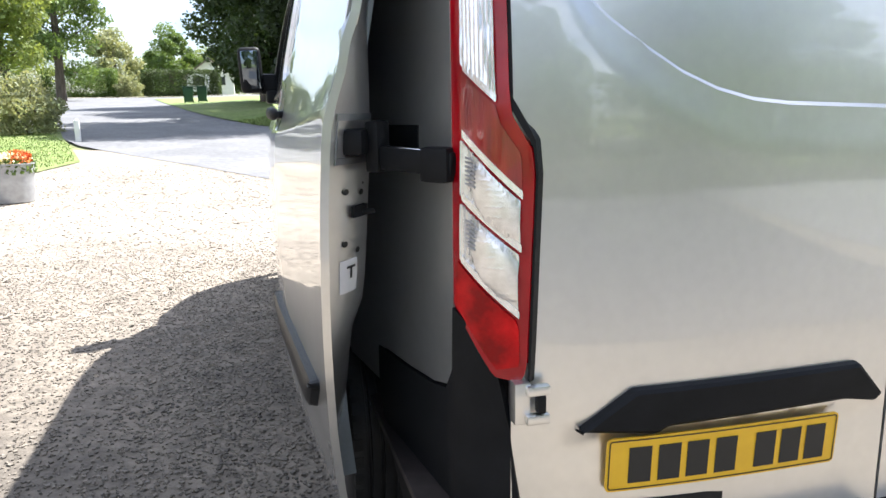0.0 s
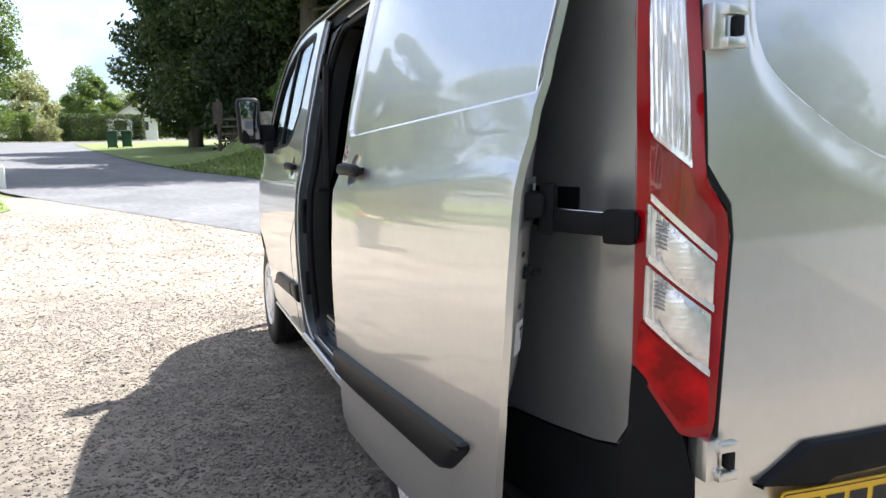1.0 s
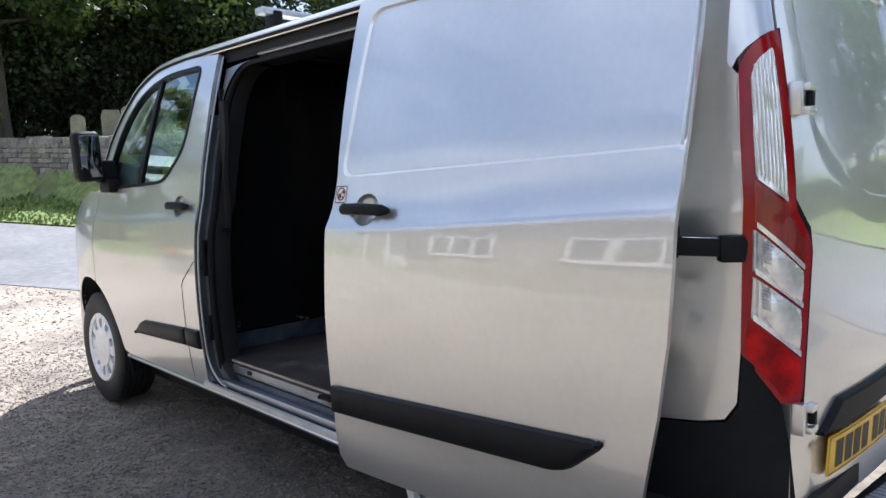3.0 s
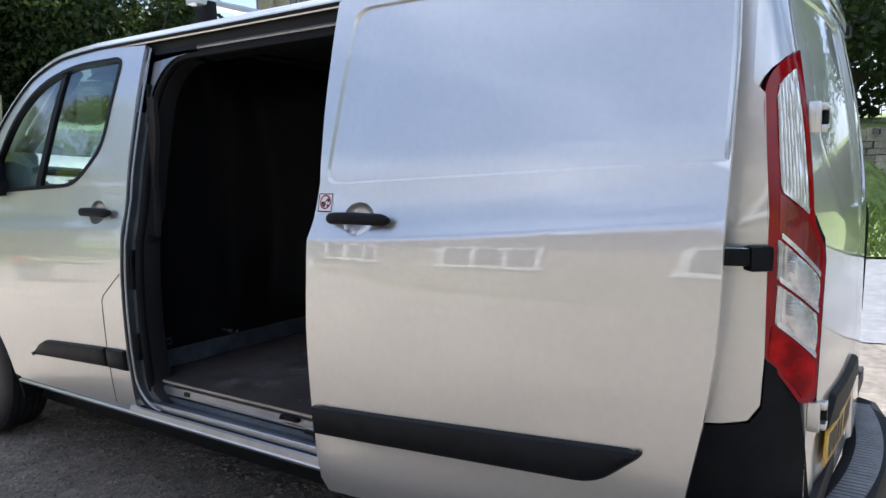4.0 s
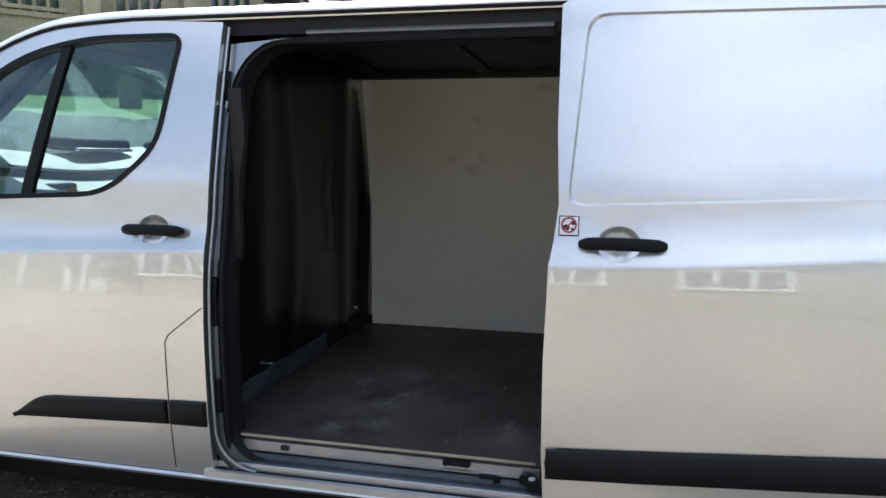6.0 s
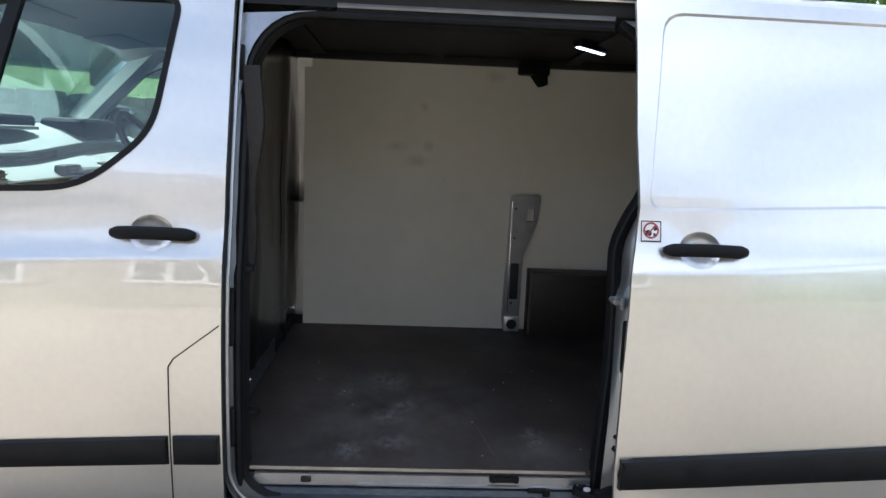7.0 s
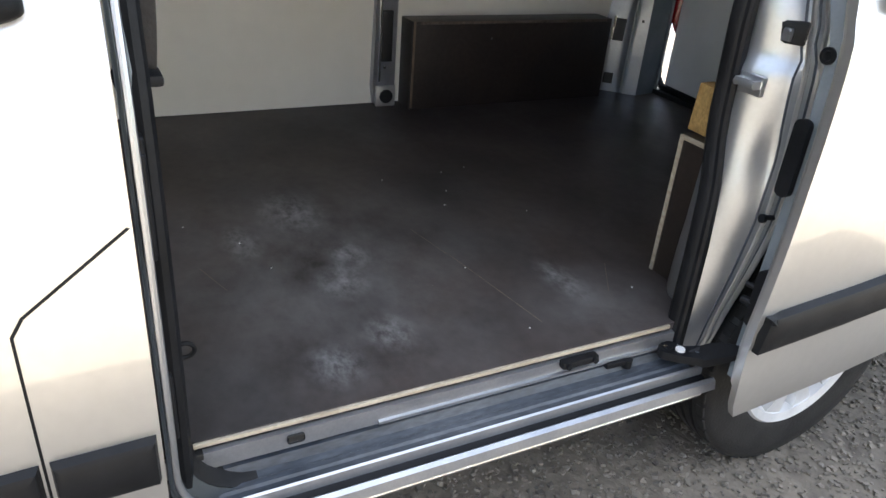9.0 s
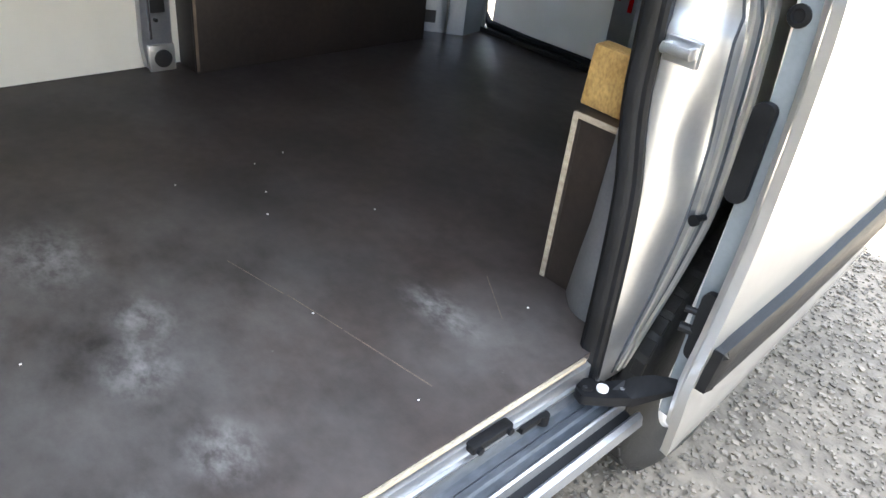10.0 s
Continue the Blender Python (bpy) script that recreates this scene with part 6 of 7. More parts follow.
for s in (-1, 1):
    part("drip_channel", sweep_bm(circle(0.009, 6), [(p[0] * -s * 0.996, p[1], p[2] - 0.018) for p in rail], (s, 0, 0)), RUBBER, van, "black drip channel under the roof edge")
    part("roof_edge", sweep_bm([(0.004, -0.014), (0.004, -0.009), (-0.008, 0.007), (-0.026, 0.017), (-0.06, 0.016), (-0.03, -0.018)], [(p[0] * -s, p[1], p[2]) for p in rail], (s, 0, 0)), PAINT, van, "silver roof edge rail")

# front wing, bonnet, windscreen, front bumper
def wing(s):
    w = [(3.937, 1.32), (3.966, 1.05), (3.962, 0.80)] + arch(HUB_F, 0.455, 106, 14, 14) + [(4.62, 0.42), (4.80, 0.44), (4.84, 0.70), (4.80, 0.95), (4.62, 1.13), (4.35, 1.255), (4.10, 1.33)]
    part("front_wing", sheet_bm(w, side_fn(0, s), thick=s * 0.02, grid=(0.06, 0.04)), PAINT, van, "silver front wing")
    lip = [(s * (side(y, z) - 0.004), y, z) for y, z in arch(HUB_F, 0.452, 8, 190, 30)]
    part("arch_liner", sweep_bm([(0.0, 0.0), (0.0, s * 0.25), (0.01, s * 0.25), (0.012, 0.0)], [(p[0], p[1], p[2]) for p in lip], lambda i: (0, lip[i][1] - HUB_F[0], lip[i][2] - HUB_F[1])), RUBBER, van, "black wheel arch liner")


for s in (-1, 1):
    wing(s)


def bonnet_fn(x, y):
    t = (y - 3.9) / 1.05
    return (x, y, 1.36 + 0.05 * (1 - (x / 0.85) ** 2) - 0.10 * t - 0.34 * max(0, t) ** 2.6)


part("bonnet", sheet_bm([(-0.93, 3.95), (-0.90, 4.35), (-0.80, 4.65), (-0.55, 4.88), (0, 4.95), (0.55, 4.88), (0.80, 4.65), (0.90, 4.35), (0.93, 3.95), (0, 4.10)], bonnet_fn, grid=(0.1, 0.08), thick=0.02), PAINT, van, "silver bonnet")


def nose_fn(x, z):
    return (x, 5.02 - 0.42 * abs(x / 0.98) ** 2.8 - 0.10 * max(0, (z - 0.65)) ** 1.5, z)


part("front_bumper", sheet_bm(rounded([(-0.85, 0.25), (0.85, 0.25), (0.85, 0.72), (0.74, 0.95), (-0.74, 0.95), (-0.85, 0.72)], 0.05), nose_fn, grid=(0.08, 0.06), thick=0.03), PAINT, van, "silver front bumper")


def screen_fn(x, z):
    t = (z - 1.34) / 0.62
    return (x, 4.12 - 0.62 * t - 0.10 * (x / 0.85) ** 2, z)


SCREEN = [(-0.86, 1.36), (0.86, 1.36), (0.74, 1.94), (-0.74, 1.94)]
scr = part("windscreen", sheet_bm(rounded(SCREEN, 0.06), screen_fn, grid=(0.1, 0.06), thick=0.005), GLASS, van, "clear curved windscreen")
scr.visible_shadow = False
for s in (-1, 1):
    part("a_pillar", sweep_bm([(-0.03, -0.04), (0.03, -0.04), (0.03, 0.035), (-0.03, 0.035)], [Vector((s * (0.875 - 0.115 * t), 4.02 - 0.66 * t, 1.34 + 0.62 * t)) for t in np.linspace(0, 1, 8)], (1, 0, 0)), PAINT, van, "silver windscreen pillar")
    part("pillar_cover", sweep_bm([(-0.026, -0.02), (0.026, -0.02), (0.02, 0.02), (-0.02, 0.02)], [Vector((s * (0.845 - 0.115 * t), 3.965 - 0.66 * t, 1.325 + 0.62 * t)) for t in np.linspace(0.02, 0.98, 8)], (1, 0, 0)), LITTRIM, van, "grey inner pillar cover")

# mirrors
def mirror(s):
    m = part("door_mirror", box_bm(s * 1.105, 3.68, 1.525, 0.140, 0.11, 0.280, 0.04, 4, rot=(0, s * 3, 0)), BLACKP, van, "black door mirror housing")
    part("mirror_glass", box_bm(s * 1.105, 3.622, 1.525, 0.104, 0.008, 0.232, 0.003, 2, rot=(4, s * 3, s * 6)), MIRROR, m, "mirror glass")
    part("mirror_arm", merge(box_bm(s * 1.0, 3.71, 1.44, 0.11, 0.08, 0.13, 0.025), box_bm(s * 0.985, 3.70, 1.36, 0.07, 0.16, 0.08, 0.02)), BLACKP, m, "black mirror arm")


mirror(-1)
mirror(1)


# wheels
def wheel(c, s):
    x = 0.880 if s > 0 else (-0.862 if c is HUB_F else -0.843)
    y, z = c
    tread = [(0.347, 0.090)]
    for g in (0.052, 0.018, -0.018, -0.052):
        tread += [(0.3475, g + 0.006), (0.338, g + 0.004), (0.338, g - 0.004), (0.3475, g - 0.006)]
    shoulder = [(0.19, -0.02), (0.20, 0.085), (0.198, 0.095), (0.215, 0.104), (0.235, 0.109), (0.29, 0.112), (0.325, 0.108), (0.340, 0.100)]
    w = part("wheel", lathe_bm(shoulder + tread + [(0.346, -0.088), (0.335, -0.103), (0.29, -0.110), (0.24, -0.105), (0.19, -0.05)], (x, y, z), (s, 0, 0), 56), TYRE, van, "tyre and silver wheel trim")
    blocks = []
    for i in range(44):
        a = 2 * math.pi * i / 44
        k = box_bm(x + s * 0.084, y, z + 0.3415, 0.026, 0.036, 0.012, 0.002, 1)
        bmesh.ops.rotate(k, verts=k.verts, cent=(x, y, z), matrix=Matrix.Rotation(a, 3, "X"))
        blocks.append(k)
    tagged(part("shoulder_tread", merge(*blocks), TYRE, w), kind="stuff")
    rim = lathe_bm([(0.219, 0.060), (0.219, 0.103), (0.211, 0.111), (0.188, 0.104), (0.180, 0.085), (0.186, 0.060)], (x, y, z), (s, 0, 0), 48)
    for i in range(10):
        a = 2 * math.pi * i / 10
        sp = bmesh.new()
        pr = [(0.110, 0.024, 0.098), (0.150, 0.023, 0.104), (0.194, 0.036, 0.100)]
        top, bot = [], []
        for r, hw, h in pr:
            for q in (-1, 1):
                top.append(sp.verts.new((x + s * h, y + r * math.cos(a) - q * hw * math.sin(a), z + r * math.sin(a) + q * hw * math.cos(a))))
                bot.append(sp.verts.new((x + s * (h - 0.03), y + r * math.cos(a) - q * hw * 1.15 * math.sin(a), z + r * math.sin(a) + q * hw * 1.15 * math.cos(a))))
        for k in (0, 2):
            sp.faces.new((top[k], top[k + 1], top[k + 3], top[k + 2]))
            sp.faces.new((top[k], top[k + 2], bot[k + 2], bot[k]))
            sp.faces.new((top[k + 1], bot[k + 1], bot[k + 3], top[k + 3]))
        rim = merge(rim, sp)
    rim = merge(rim, lathe_bm([(0.128, 0.06), (0.128, 0.096), (0.120, 0.104), (0.07, 0.109), (0.02, 0.112)], (x, y, z), (s, 0, 0), 32))
    part("wheel_trim", rim, ALLOY, w, "silver plastic wheel trim with open slots")
    part("rim_well", lathe_bm([(0.19, 0.02), (0.19, 0.06), (0.02, 0.058), (0.02, 0.02)], (x, y, z), (s, 0, 0), 32), INK, w, "dark rim behind the trim")


for s in (-1, 1):
    wheel(HUB_F, s)
    wheel(HUB_R, s)

# sill below the doors
sill_prof = [(-0.895, 0.360), (-0.972, 0.362), (-0.988, 0.370), (-0.995, 0.382), (-0.990, 0.392), (-0.90, 0.388)]
for s in (-1, 1):
    bm = bmesh.new()
    rings = [[bm.verts.new((-s * px, y, pz)) for px, pz in sill_prof] for y in (1.435, 2.0, 2.7, 3.60)]
    for a, b in zip(rings, rings[1:]):
        for j in range(len(sill_prof)):
            bm.faces.new((a[j - 1], a[j], b[j], b[j - 1]))
    bm.faces.new(rings[0]), bm.faces.new(rings[-1])
    part("sill", bm, PAINT, van, "silver sill panel")
def wall_fn(x):
    return lambda u, v: (x + 0.012 * math.sin(u * 2.1) * math.sin((v - 0.5) * 2.2) - 0.088 * max(0, v - 1.25) ** 1.6, u, v)


# far side of the load bay
FAR = [(2.594, 0.40), (2.594, 1.965), (0.12, 1.985), (0.11, 0.55), (0.50, 0.50)] + arch(HUB_R, 0.45, 160, 20, 12) + [(1.45, 0.40)]
part("far_side_panel", sheet_bm(FAR, lambda y, z: (max(side(y, z), wall_fn(0.872)(y, z)[0] + 0.016 if y > 0.16 else 0.0), y, z), thick=0.006, grid=(0.08, 0.06)), PAINT, van, "silver blank side panel")
part("underbody", merge(box_bm(0, 2.2, 0.30, 1.60, 3.9, 0.20, 0.02), box_bm(0, 0.5, 0.40, 1.5, 0.8, 0.08, 0.02)), RUBBER, van, "dark underbody")


SILLGREY = surf("scuffed_sill_plastic", (0.026, 0.034, 0.046), (0.07, 0.078, 0.09), 9, 0.38, 0, 0.15, 60, fine=0.3, stretch=(1, 0.3, 1), rvar=0.12)

# ---- load bay: floor, linings, bulkhead, roof ----
part("load_floor", box_bm(-0.008, 1.395, 0.511, 1.756, 2.57, 0.018), FLOORM, van, "scuffed dark film-faced ply floor")
part("floor_edge", box_bm(-0.8895, 2.005, 0.5135, 0.007, 1.06, 0.009, 0.002), PLYEDGE, van, "raw plywood floor edge")
part("floor_pan", box_bm(0.0, 1.40, 0.478, 1.74, 2.60, 0.045, 0.004), DARKIN, van)


def scratch(x0, y0, x1, y1, w=0.0025):
    d = Vector((x1 - x0, y1 - y0, 0))
    n = Vector((-d.y, d.x, 0)).normalized() * w
    bm = bmesh.new()
    a, b = Vector((x0, y0, 0.5206)), Vector((x1, y1, 0.5206))
    bm.faces.new([bm.verts.new(p) for p in (a - n * 0.3, b - n * 0.3, b + n, a + n)])
    return bm


SCUFF = surf("scuffed_brown_line", (0.17, 0.13, 0.10), (0.11, 0.09, 0.075), 40, 0.6, fine=0.3)
for q in ((-0.26, 1.85, -0.42, 1.818, 0.0018), (-0.425, 1.815, -0.57, 1.79, 0.002), (-0.575, 1.79, -0.78, 1.757, 0.0025), (-0.72, 1.52, -0.60, 1.44, 0.0015), (-0.30, 2.42, -0.42, 2.38, 0.0015)):
    part("floor_scratch", scratch(*q), SCUFF, van, "thin scuff line in the floor")
srng = random.Random(5)
chips = bmesh.new()
for _ in range(13):
    cx, cy = srng.uniform(-0.86, 0.2), srng.uniform(1.45, 2.6)
    chips = merge(chips, box_bm(cx, cy, 0.5212, srng.uniform(0.002, 0.0045), srng.uniform(0.0015, 0.004), 0.002, rot=(0, 0, srng.uniform(0, 90))))
tagged(part("floor_crumbs", chips, WHITEM, van, "pale crumbs and chips on the floor"), kind="stuff")


LINING = rounded([(0.17, 0.522), (2.63, 0.522), (2.63, 1.93), (2.58, 1.955), (0.17, 1.945)], [0, 0, 0.06, 0.04, 0])
part("side_lining", sheet_bm(LINING, wall_fn(0.872), grid=(0.12, 0.1), thick=-0.008), WHITEP, van, "off-white board lining with brown stains")
part("lining_top_rail", box_bm(0.842, 1.40, 1.952, 0.03, 2.56, 0.012, 0.004), PLYEDGE, van, "pale lining top edge")
# bulkhead
def bulk_fn(x, z):
    p = 0.02 * math.exp(-((x + 0.45) / 0.10) ** 2) + 0.018 * math.exp(-((x - 0.55) / 0.07) ** 2) + 0.012 * math.sin(5 * x + 2 * z)
    p += 0.010 * math.exp(-((x + 0.16 + 0.05 * math.sin(4 * z)) / 0.05) ** 2)
    return (x, 2.70 - p, z)


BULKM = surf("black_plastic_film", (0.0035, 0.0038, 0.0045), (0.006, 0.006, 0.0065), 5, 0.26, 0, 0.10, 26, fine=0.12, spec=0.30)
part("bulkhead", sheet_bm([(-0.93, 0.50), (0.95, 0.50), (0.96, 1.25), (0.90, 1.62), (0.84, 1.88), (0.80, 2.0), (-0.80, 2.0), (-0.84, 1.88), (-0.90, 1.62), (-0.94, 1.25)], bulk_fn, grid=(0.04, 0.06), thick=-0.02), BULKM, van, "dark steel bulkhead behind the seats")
part("bulkhead_kick_strip", box_bm(-0.30, 2.672, 0.565, 1.10, 0.012, 0.085, 0.003), SILLGREY, van, "grey strip along the bulkhead foot")
for bx, bz in ((-0.385, 0.622), (-0.42, 0.632), (0.63, 0.665)):
    part("bulkhead_bolt", cyl_bm((bx, 2.655, bz), (0, 1, 0), 0.011, 0.03, 10, bevel=0.003), CHROME, van)
for k in range(9):
    part("bulkhead_tear", box_bm(0.36 + 0.02 * math.sin(k), 2.664, 1.05 + k * 0.055, 0.012, 0.006, 0.06, 0.002, rot=(0, 12 * math.sin(k * 1.3), 0)), RUBBER, van, "ragged black seam")

# roof inside and cross ribs, in the near-black shade tone
part("roof_lining", sheet_bm([(-0.82, 0.10), (0.826, 0.10), (0.826, 2.74), (-0.82, 2.74)], lambda x, y: (x, y, 1.985 + 0.02 * (1 - (x / 0.85) ** 2)), grid=(0.2, 0.3), thick=0.01), DARKIN, van, "roof inside, darkened for shade")
for y in (0.55, 1.25, 1.95, 2.55):
    part("roof_rib", sweep_bm([(-0.035, -0.01), (0.035, -0.01), (0.028, 0.022), (-0.028, 0.022)], [(x, y, 1.968 + 0.02 * (1 - (x / 0.85) ** 2)) for x in np.linspace(-0.80, 0.82, 12)], (0, 1, 0)), DARKIN, van, "roof cross rib, darkened for shade")
part("roof_side_rail", box_bm(0.805, 1.4, 1.965, 0.07, 2.62, 0.05, 0.012), DARKIN, van)
for s in (1.9, 1.62):
    part("roof_bracket", merge(box_bm(-0.55, s, 1.948, 0.05, 0.07, 0.03, 0.006), cyl_bm((-0.55, s, 1.93), (0, 0, 1), 0.008, 0.02, 8)), GREYP, van, "small ceiling bracket")
EMIT = surf("led_diffuser", (0.9, 0.92, 1.0), None, 10, 0.4)
EMIT.node_tree.nodes["Principled BSDF"].inputs["Emission Color"].default_value = (0.85, 0.88, 1.0, 1)
EMIT.node_tree.nodes["Principled BSDF"].inputs["Emission Strength"].default_value = 1.6
lamp = part("ceiling_lamp", box_bm(0.16, 1.30, 1.972, 0.28, 0.040, 0.026, 0.008, rot=(0, 0, -38)), GREYP, van, "slim load bay lamp")
part("diffuser", box_bm(0.16, 1.30, 1.960, 0.26, 0.024, 0.012, 0.004, rot=(0, 0, -38)), EMIT, lamp, "glowing white diffuser")
part("hanging_bracket", merge(box_bm(0.74, 1.45, 1.925, 0.10, 0.14, 0.06, 0.012, rot=(0, 0, 20)), cyl_bm((0.74, 1.41, 1.885), (0.2, -0.4, -1), 0.055, 0.08, 5, 0.03)), BLACKP, van, "black bracket under the roof rail")

# pillars on the far side
POST = [(1.525, 0.522), (1.535, 0.60), (1.515, 1.27), (1.355, 1.275), (1.365, 1.14), (1.435, 0.94), (1.44, 0.522)]
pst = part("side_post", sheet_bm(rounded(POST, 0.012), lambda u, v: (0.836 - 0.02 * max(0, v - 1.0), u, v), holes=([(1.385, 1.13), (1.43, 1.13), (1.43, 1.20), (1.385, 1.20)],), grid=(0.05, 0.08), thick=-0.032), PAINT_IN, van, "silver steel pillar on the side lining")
part("post_slot", box_bm(0.835, 1.478, 0.80, 0.006, 0.045, 0.20, 0.002), INK, pst)
part("post_ring", merge(box_bm(0.828, 1.482, 0.562, 0.020, 0.085, 0.085, 0.006)), PAINT, pst)
part("post_hole", cyl_bm((0.816, 1.482, 0.562), (1, 0, 0), 0.028, 0.008, 20), INK, pst, "dark lashing-ring recess")
part("post_seam", box_bm(0.834, 1.508, 0.93, 0.006, 0.008, 0.62, 0.002), CHROME, pst)
for z in (0.66, 1.02, 1.18):
    part("post_rivet", cyl_bm((0.828, 1.49, z + 0.02), (1, 0, 0), 0.006, 0.012, 8), INK, pst)

def cpost_fn(u, v, out=0.0):
    """Slanting pillar from the side wall to the rear door frame."""
    p0 = Vector((0.862, 0.385 - 0.15 * smooth01((v - 0.6) / 1.3), v))
    p1 = Vector((0.722 + 0.02 * smooth01((v - 1.0) / 0.9), 0.238 - 0.09 * smooth01((v - 1.0) / 0.9), v))
    n = Vector((p1.y - p0.y, p0.x - p1.x, 0)).normalized()
    p = p0.lerp(p1, u) + n * (out + 0.010 * smooth01((u - 0.60) / 0.06))
    p.x -= 0.03 * max(0.0, v - 1.25)
    return p


def on_post(name, u, v, w, h, out, material, label="", r=0.0):
    q = [(u - w / 2, v - h / 2), (u + w / 2, v - h / 2), (u + w / 2, v + h / 2), (u - w / 2, v + h / 2)]
    return part(name, sheet_bm(q, lambda a, b: tuple(cpost_fn(a, b, out)), grid=(0.1, 0.03), thick=0.004), material, cp, label)


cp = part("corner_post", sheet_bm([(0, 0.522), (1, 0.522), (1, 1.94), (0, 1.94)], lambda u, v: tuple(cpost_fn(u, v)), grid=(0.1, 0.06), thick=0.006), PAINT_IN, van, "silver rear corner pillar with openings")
part("post_return", sheet_bm([(0, 0.522), (1, 0.522), (1, 1.94), (0, 1.94)], lambda u, v: tuple(cpost_fn(1.0, v).lerp(Vector((0.742, 0.10, v)), u)), grid=(0.3, 0.2), thick=0.004), DOORIN, cp, "grey return of the pillar")
for pu, pv, pw, ph in ((0.33, 0.81, 0.28, 0.10), (0.30, 0.585, 0.22, 0.05), (0.30, 1.50, 0.22, 0.20), (0.85, 0.86, 0.06, 0.012), (0.85, 1.22, 0.06, 0.012)):
    on_post("post_opening", pu, pv, pw, ph, 0.003, INK)
on_post("post_opening_lip", 0.20, 0.815, 0.05, 0.11, 0.006, CHROME, "bright pressed lip")
part("post_seam", sweep_bm([(0.003, -0.003), (0.003, 0.003), (-0.003, 0.003), (-0.003, -0.003)], [cpost_fn(0.64, z, 0.004) for z in np.linspace(0.53, 1.93, 16)], (0, 1, 0)), PAINT, cp, "bright pressed edge")
part("post_clip", lathe_bm([(0.030, 0), (0.030, 0.012), (0.022, 0.014), (0.02, 0.006), (0.006, 0.006)], cpost_fn(0.42, 1.085, 0.004), (-0.67, 0.74, 0), 20), BLACKP, cp, "round black clip")
part("clip_face", lathe_bm([(0.019, 0.007), (0.014, 0.011), (0.002, 0.011)], cpost_fn(0.42, 1.085, 0.006), (-0.67, 0.74, 0), 16), PAINT_IN, cp)

# closing strips behind the linings
part("side_floor_rail", box_bm(0.895, 1.40, 0.52, 0.034, 2.62, 0.09, 0.003), DARKIN, van)
part("header_closer", box_bm(-0.775, 1.98, 1.965, 0.05, 1.45, 0.06, 0.004), DARKIN, van)

# rear door seen from inside: white board and black seal
part("rear_lining", sheet_bm([(-0.70, 0.56), (0.72, 0.56), (0.72, 1.66), (0.66, 1.84), (-0.66, 1.84), (-0.70, 1.66)], lambda x, z: (x, max(0.061, rear_y(x, z) + 0.046), z), grid=(0.1, 0.06), thick=0.008), WHITEPAINT, van, "white board on the rear doors")
seal_path = [(0.77, 0.075, 1.75), (0.78, 0.075, 0.66), (0.765, 0.08, 0.59), (0.72, 0.085, 0.555), (0.5, 0.088, 0.548), (-0.5, 0.088, 0.548), (-0.72, 0.085, 0.555)]
part("rear_seal", sweep_bm(circle(0.017, 8), seal_path, (0, 1, 0)), RUBBER, van, "black rubber rear door seal")
part("rear_threshold", box_bm(0.02, 0.105, 0.531, 1.5, 0.03, 0.022, 0.005), DARKIN, van)
dp = part("rear_door_edge", box_bm(0.055, 0.095, 1.12, 0.10, 0.06, 1.20, 0.01), PAINT_IN, van, "silver meeting edge of the rear doors")
for rx in (0.03, 0.085):
    part("red_reflector", box_bm(rx, 0.062 + 0.066, 0.93 + (rx > 0.05) * 0.03, 0.018, 0.004, 0.30, 0.002), REDL, dp, "red reflector strip")

# frame round the rear doors
for sx, sw in ((-0.755, 0.085), (0.80, 0.14)):
    fy = 0.150 if sx < 0 else 0.103
    fo = [(sx - sw / 2, 0.50), (sx - sw / 2, 1.93)] + [(sx + sw / 2, 1.93), (sx + sw / 2, 0.50)]
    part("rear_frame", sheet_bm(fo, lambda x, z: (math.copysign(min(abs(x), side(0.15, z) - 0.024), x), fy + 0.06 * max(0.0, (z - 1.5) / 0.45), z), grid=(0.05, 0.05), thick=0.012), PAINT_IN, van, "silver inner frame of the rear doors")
part("rear_frame", box_bm(0.0, 0.195, 1.925, 1.36, 0.05, 0.13, 0.006), DARKIN, van)
part("rear_frame", box_bm(0.0, 0.045, 0.50, 1.60, 0.12, 0.07, 0.006), DARKIN, van)

# left inner wall behind the shut line of the sliding door
part("near_side_lining", sheet_bm([(0.16, 0.522), (1.33, 0.522), (1.33, 1.93), (0.16, 1.93)], lambda u, v: (max(-0.86 + 0.05 * max(0, v - 1.25) + 0.06 * TAIL(max(u, 0.1)), 0.026 - side(u, v)), u, v), grid=(0.2, 0.2), thick=-0.01), WHITEP, van, "off-white board lining")


# ---- wheel boxes ----
def ply_box(name, x0, x1, y0, y1, z1, label):
    b = thing(name, ((x0 + x1) / 2, (y0 + y1) / 2, 0.52), label, "box", "wheel arch boxes")
    z0 = 0.5205
    t = 0.012
    xi = x1 if abs(x1) < abs(x0) else x0
    xo = x0 if xi == x1 else x1
    s = 1 if xi > xo else -1
    part("front_panel", box_bm(xi - s * t / 2, (y0 + y1) / 2, (z0 + z1 - t) / 2, t, y1 - y0, z1 - t - z0, 0.001), BOXPLY, b)
    part("end_panel", box_bm((xi - s * t + xo) / 2, y1 - t / 2, (z0 + z1 - t) / 2, abs(xi - xo) - t, t, z1 - t - z0, 0.001), BOXPLY, b)
    part("end_panel", box_bm((xi - s * t + xo) / 2, y0 + t / 2, (z0 + z1 - t) / 2, abs(xi - xo) - t, t, z1 - t - z0, 0.001), BOXPLY, b)
    part("lid", box_bm((xi + xo) / 2, (y0 + y1) / 2, z1 - t / 2, abs(xi - xo), y1 - y0, t, 0.001), BOXPLY, b)
    return b, xi, s


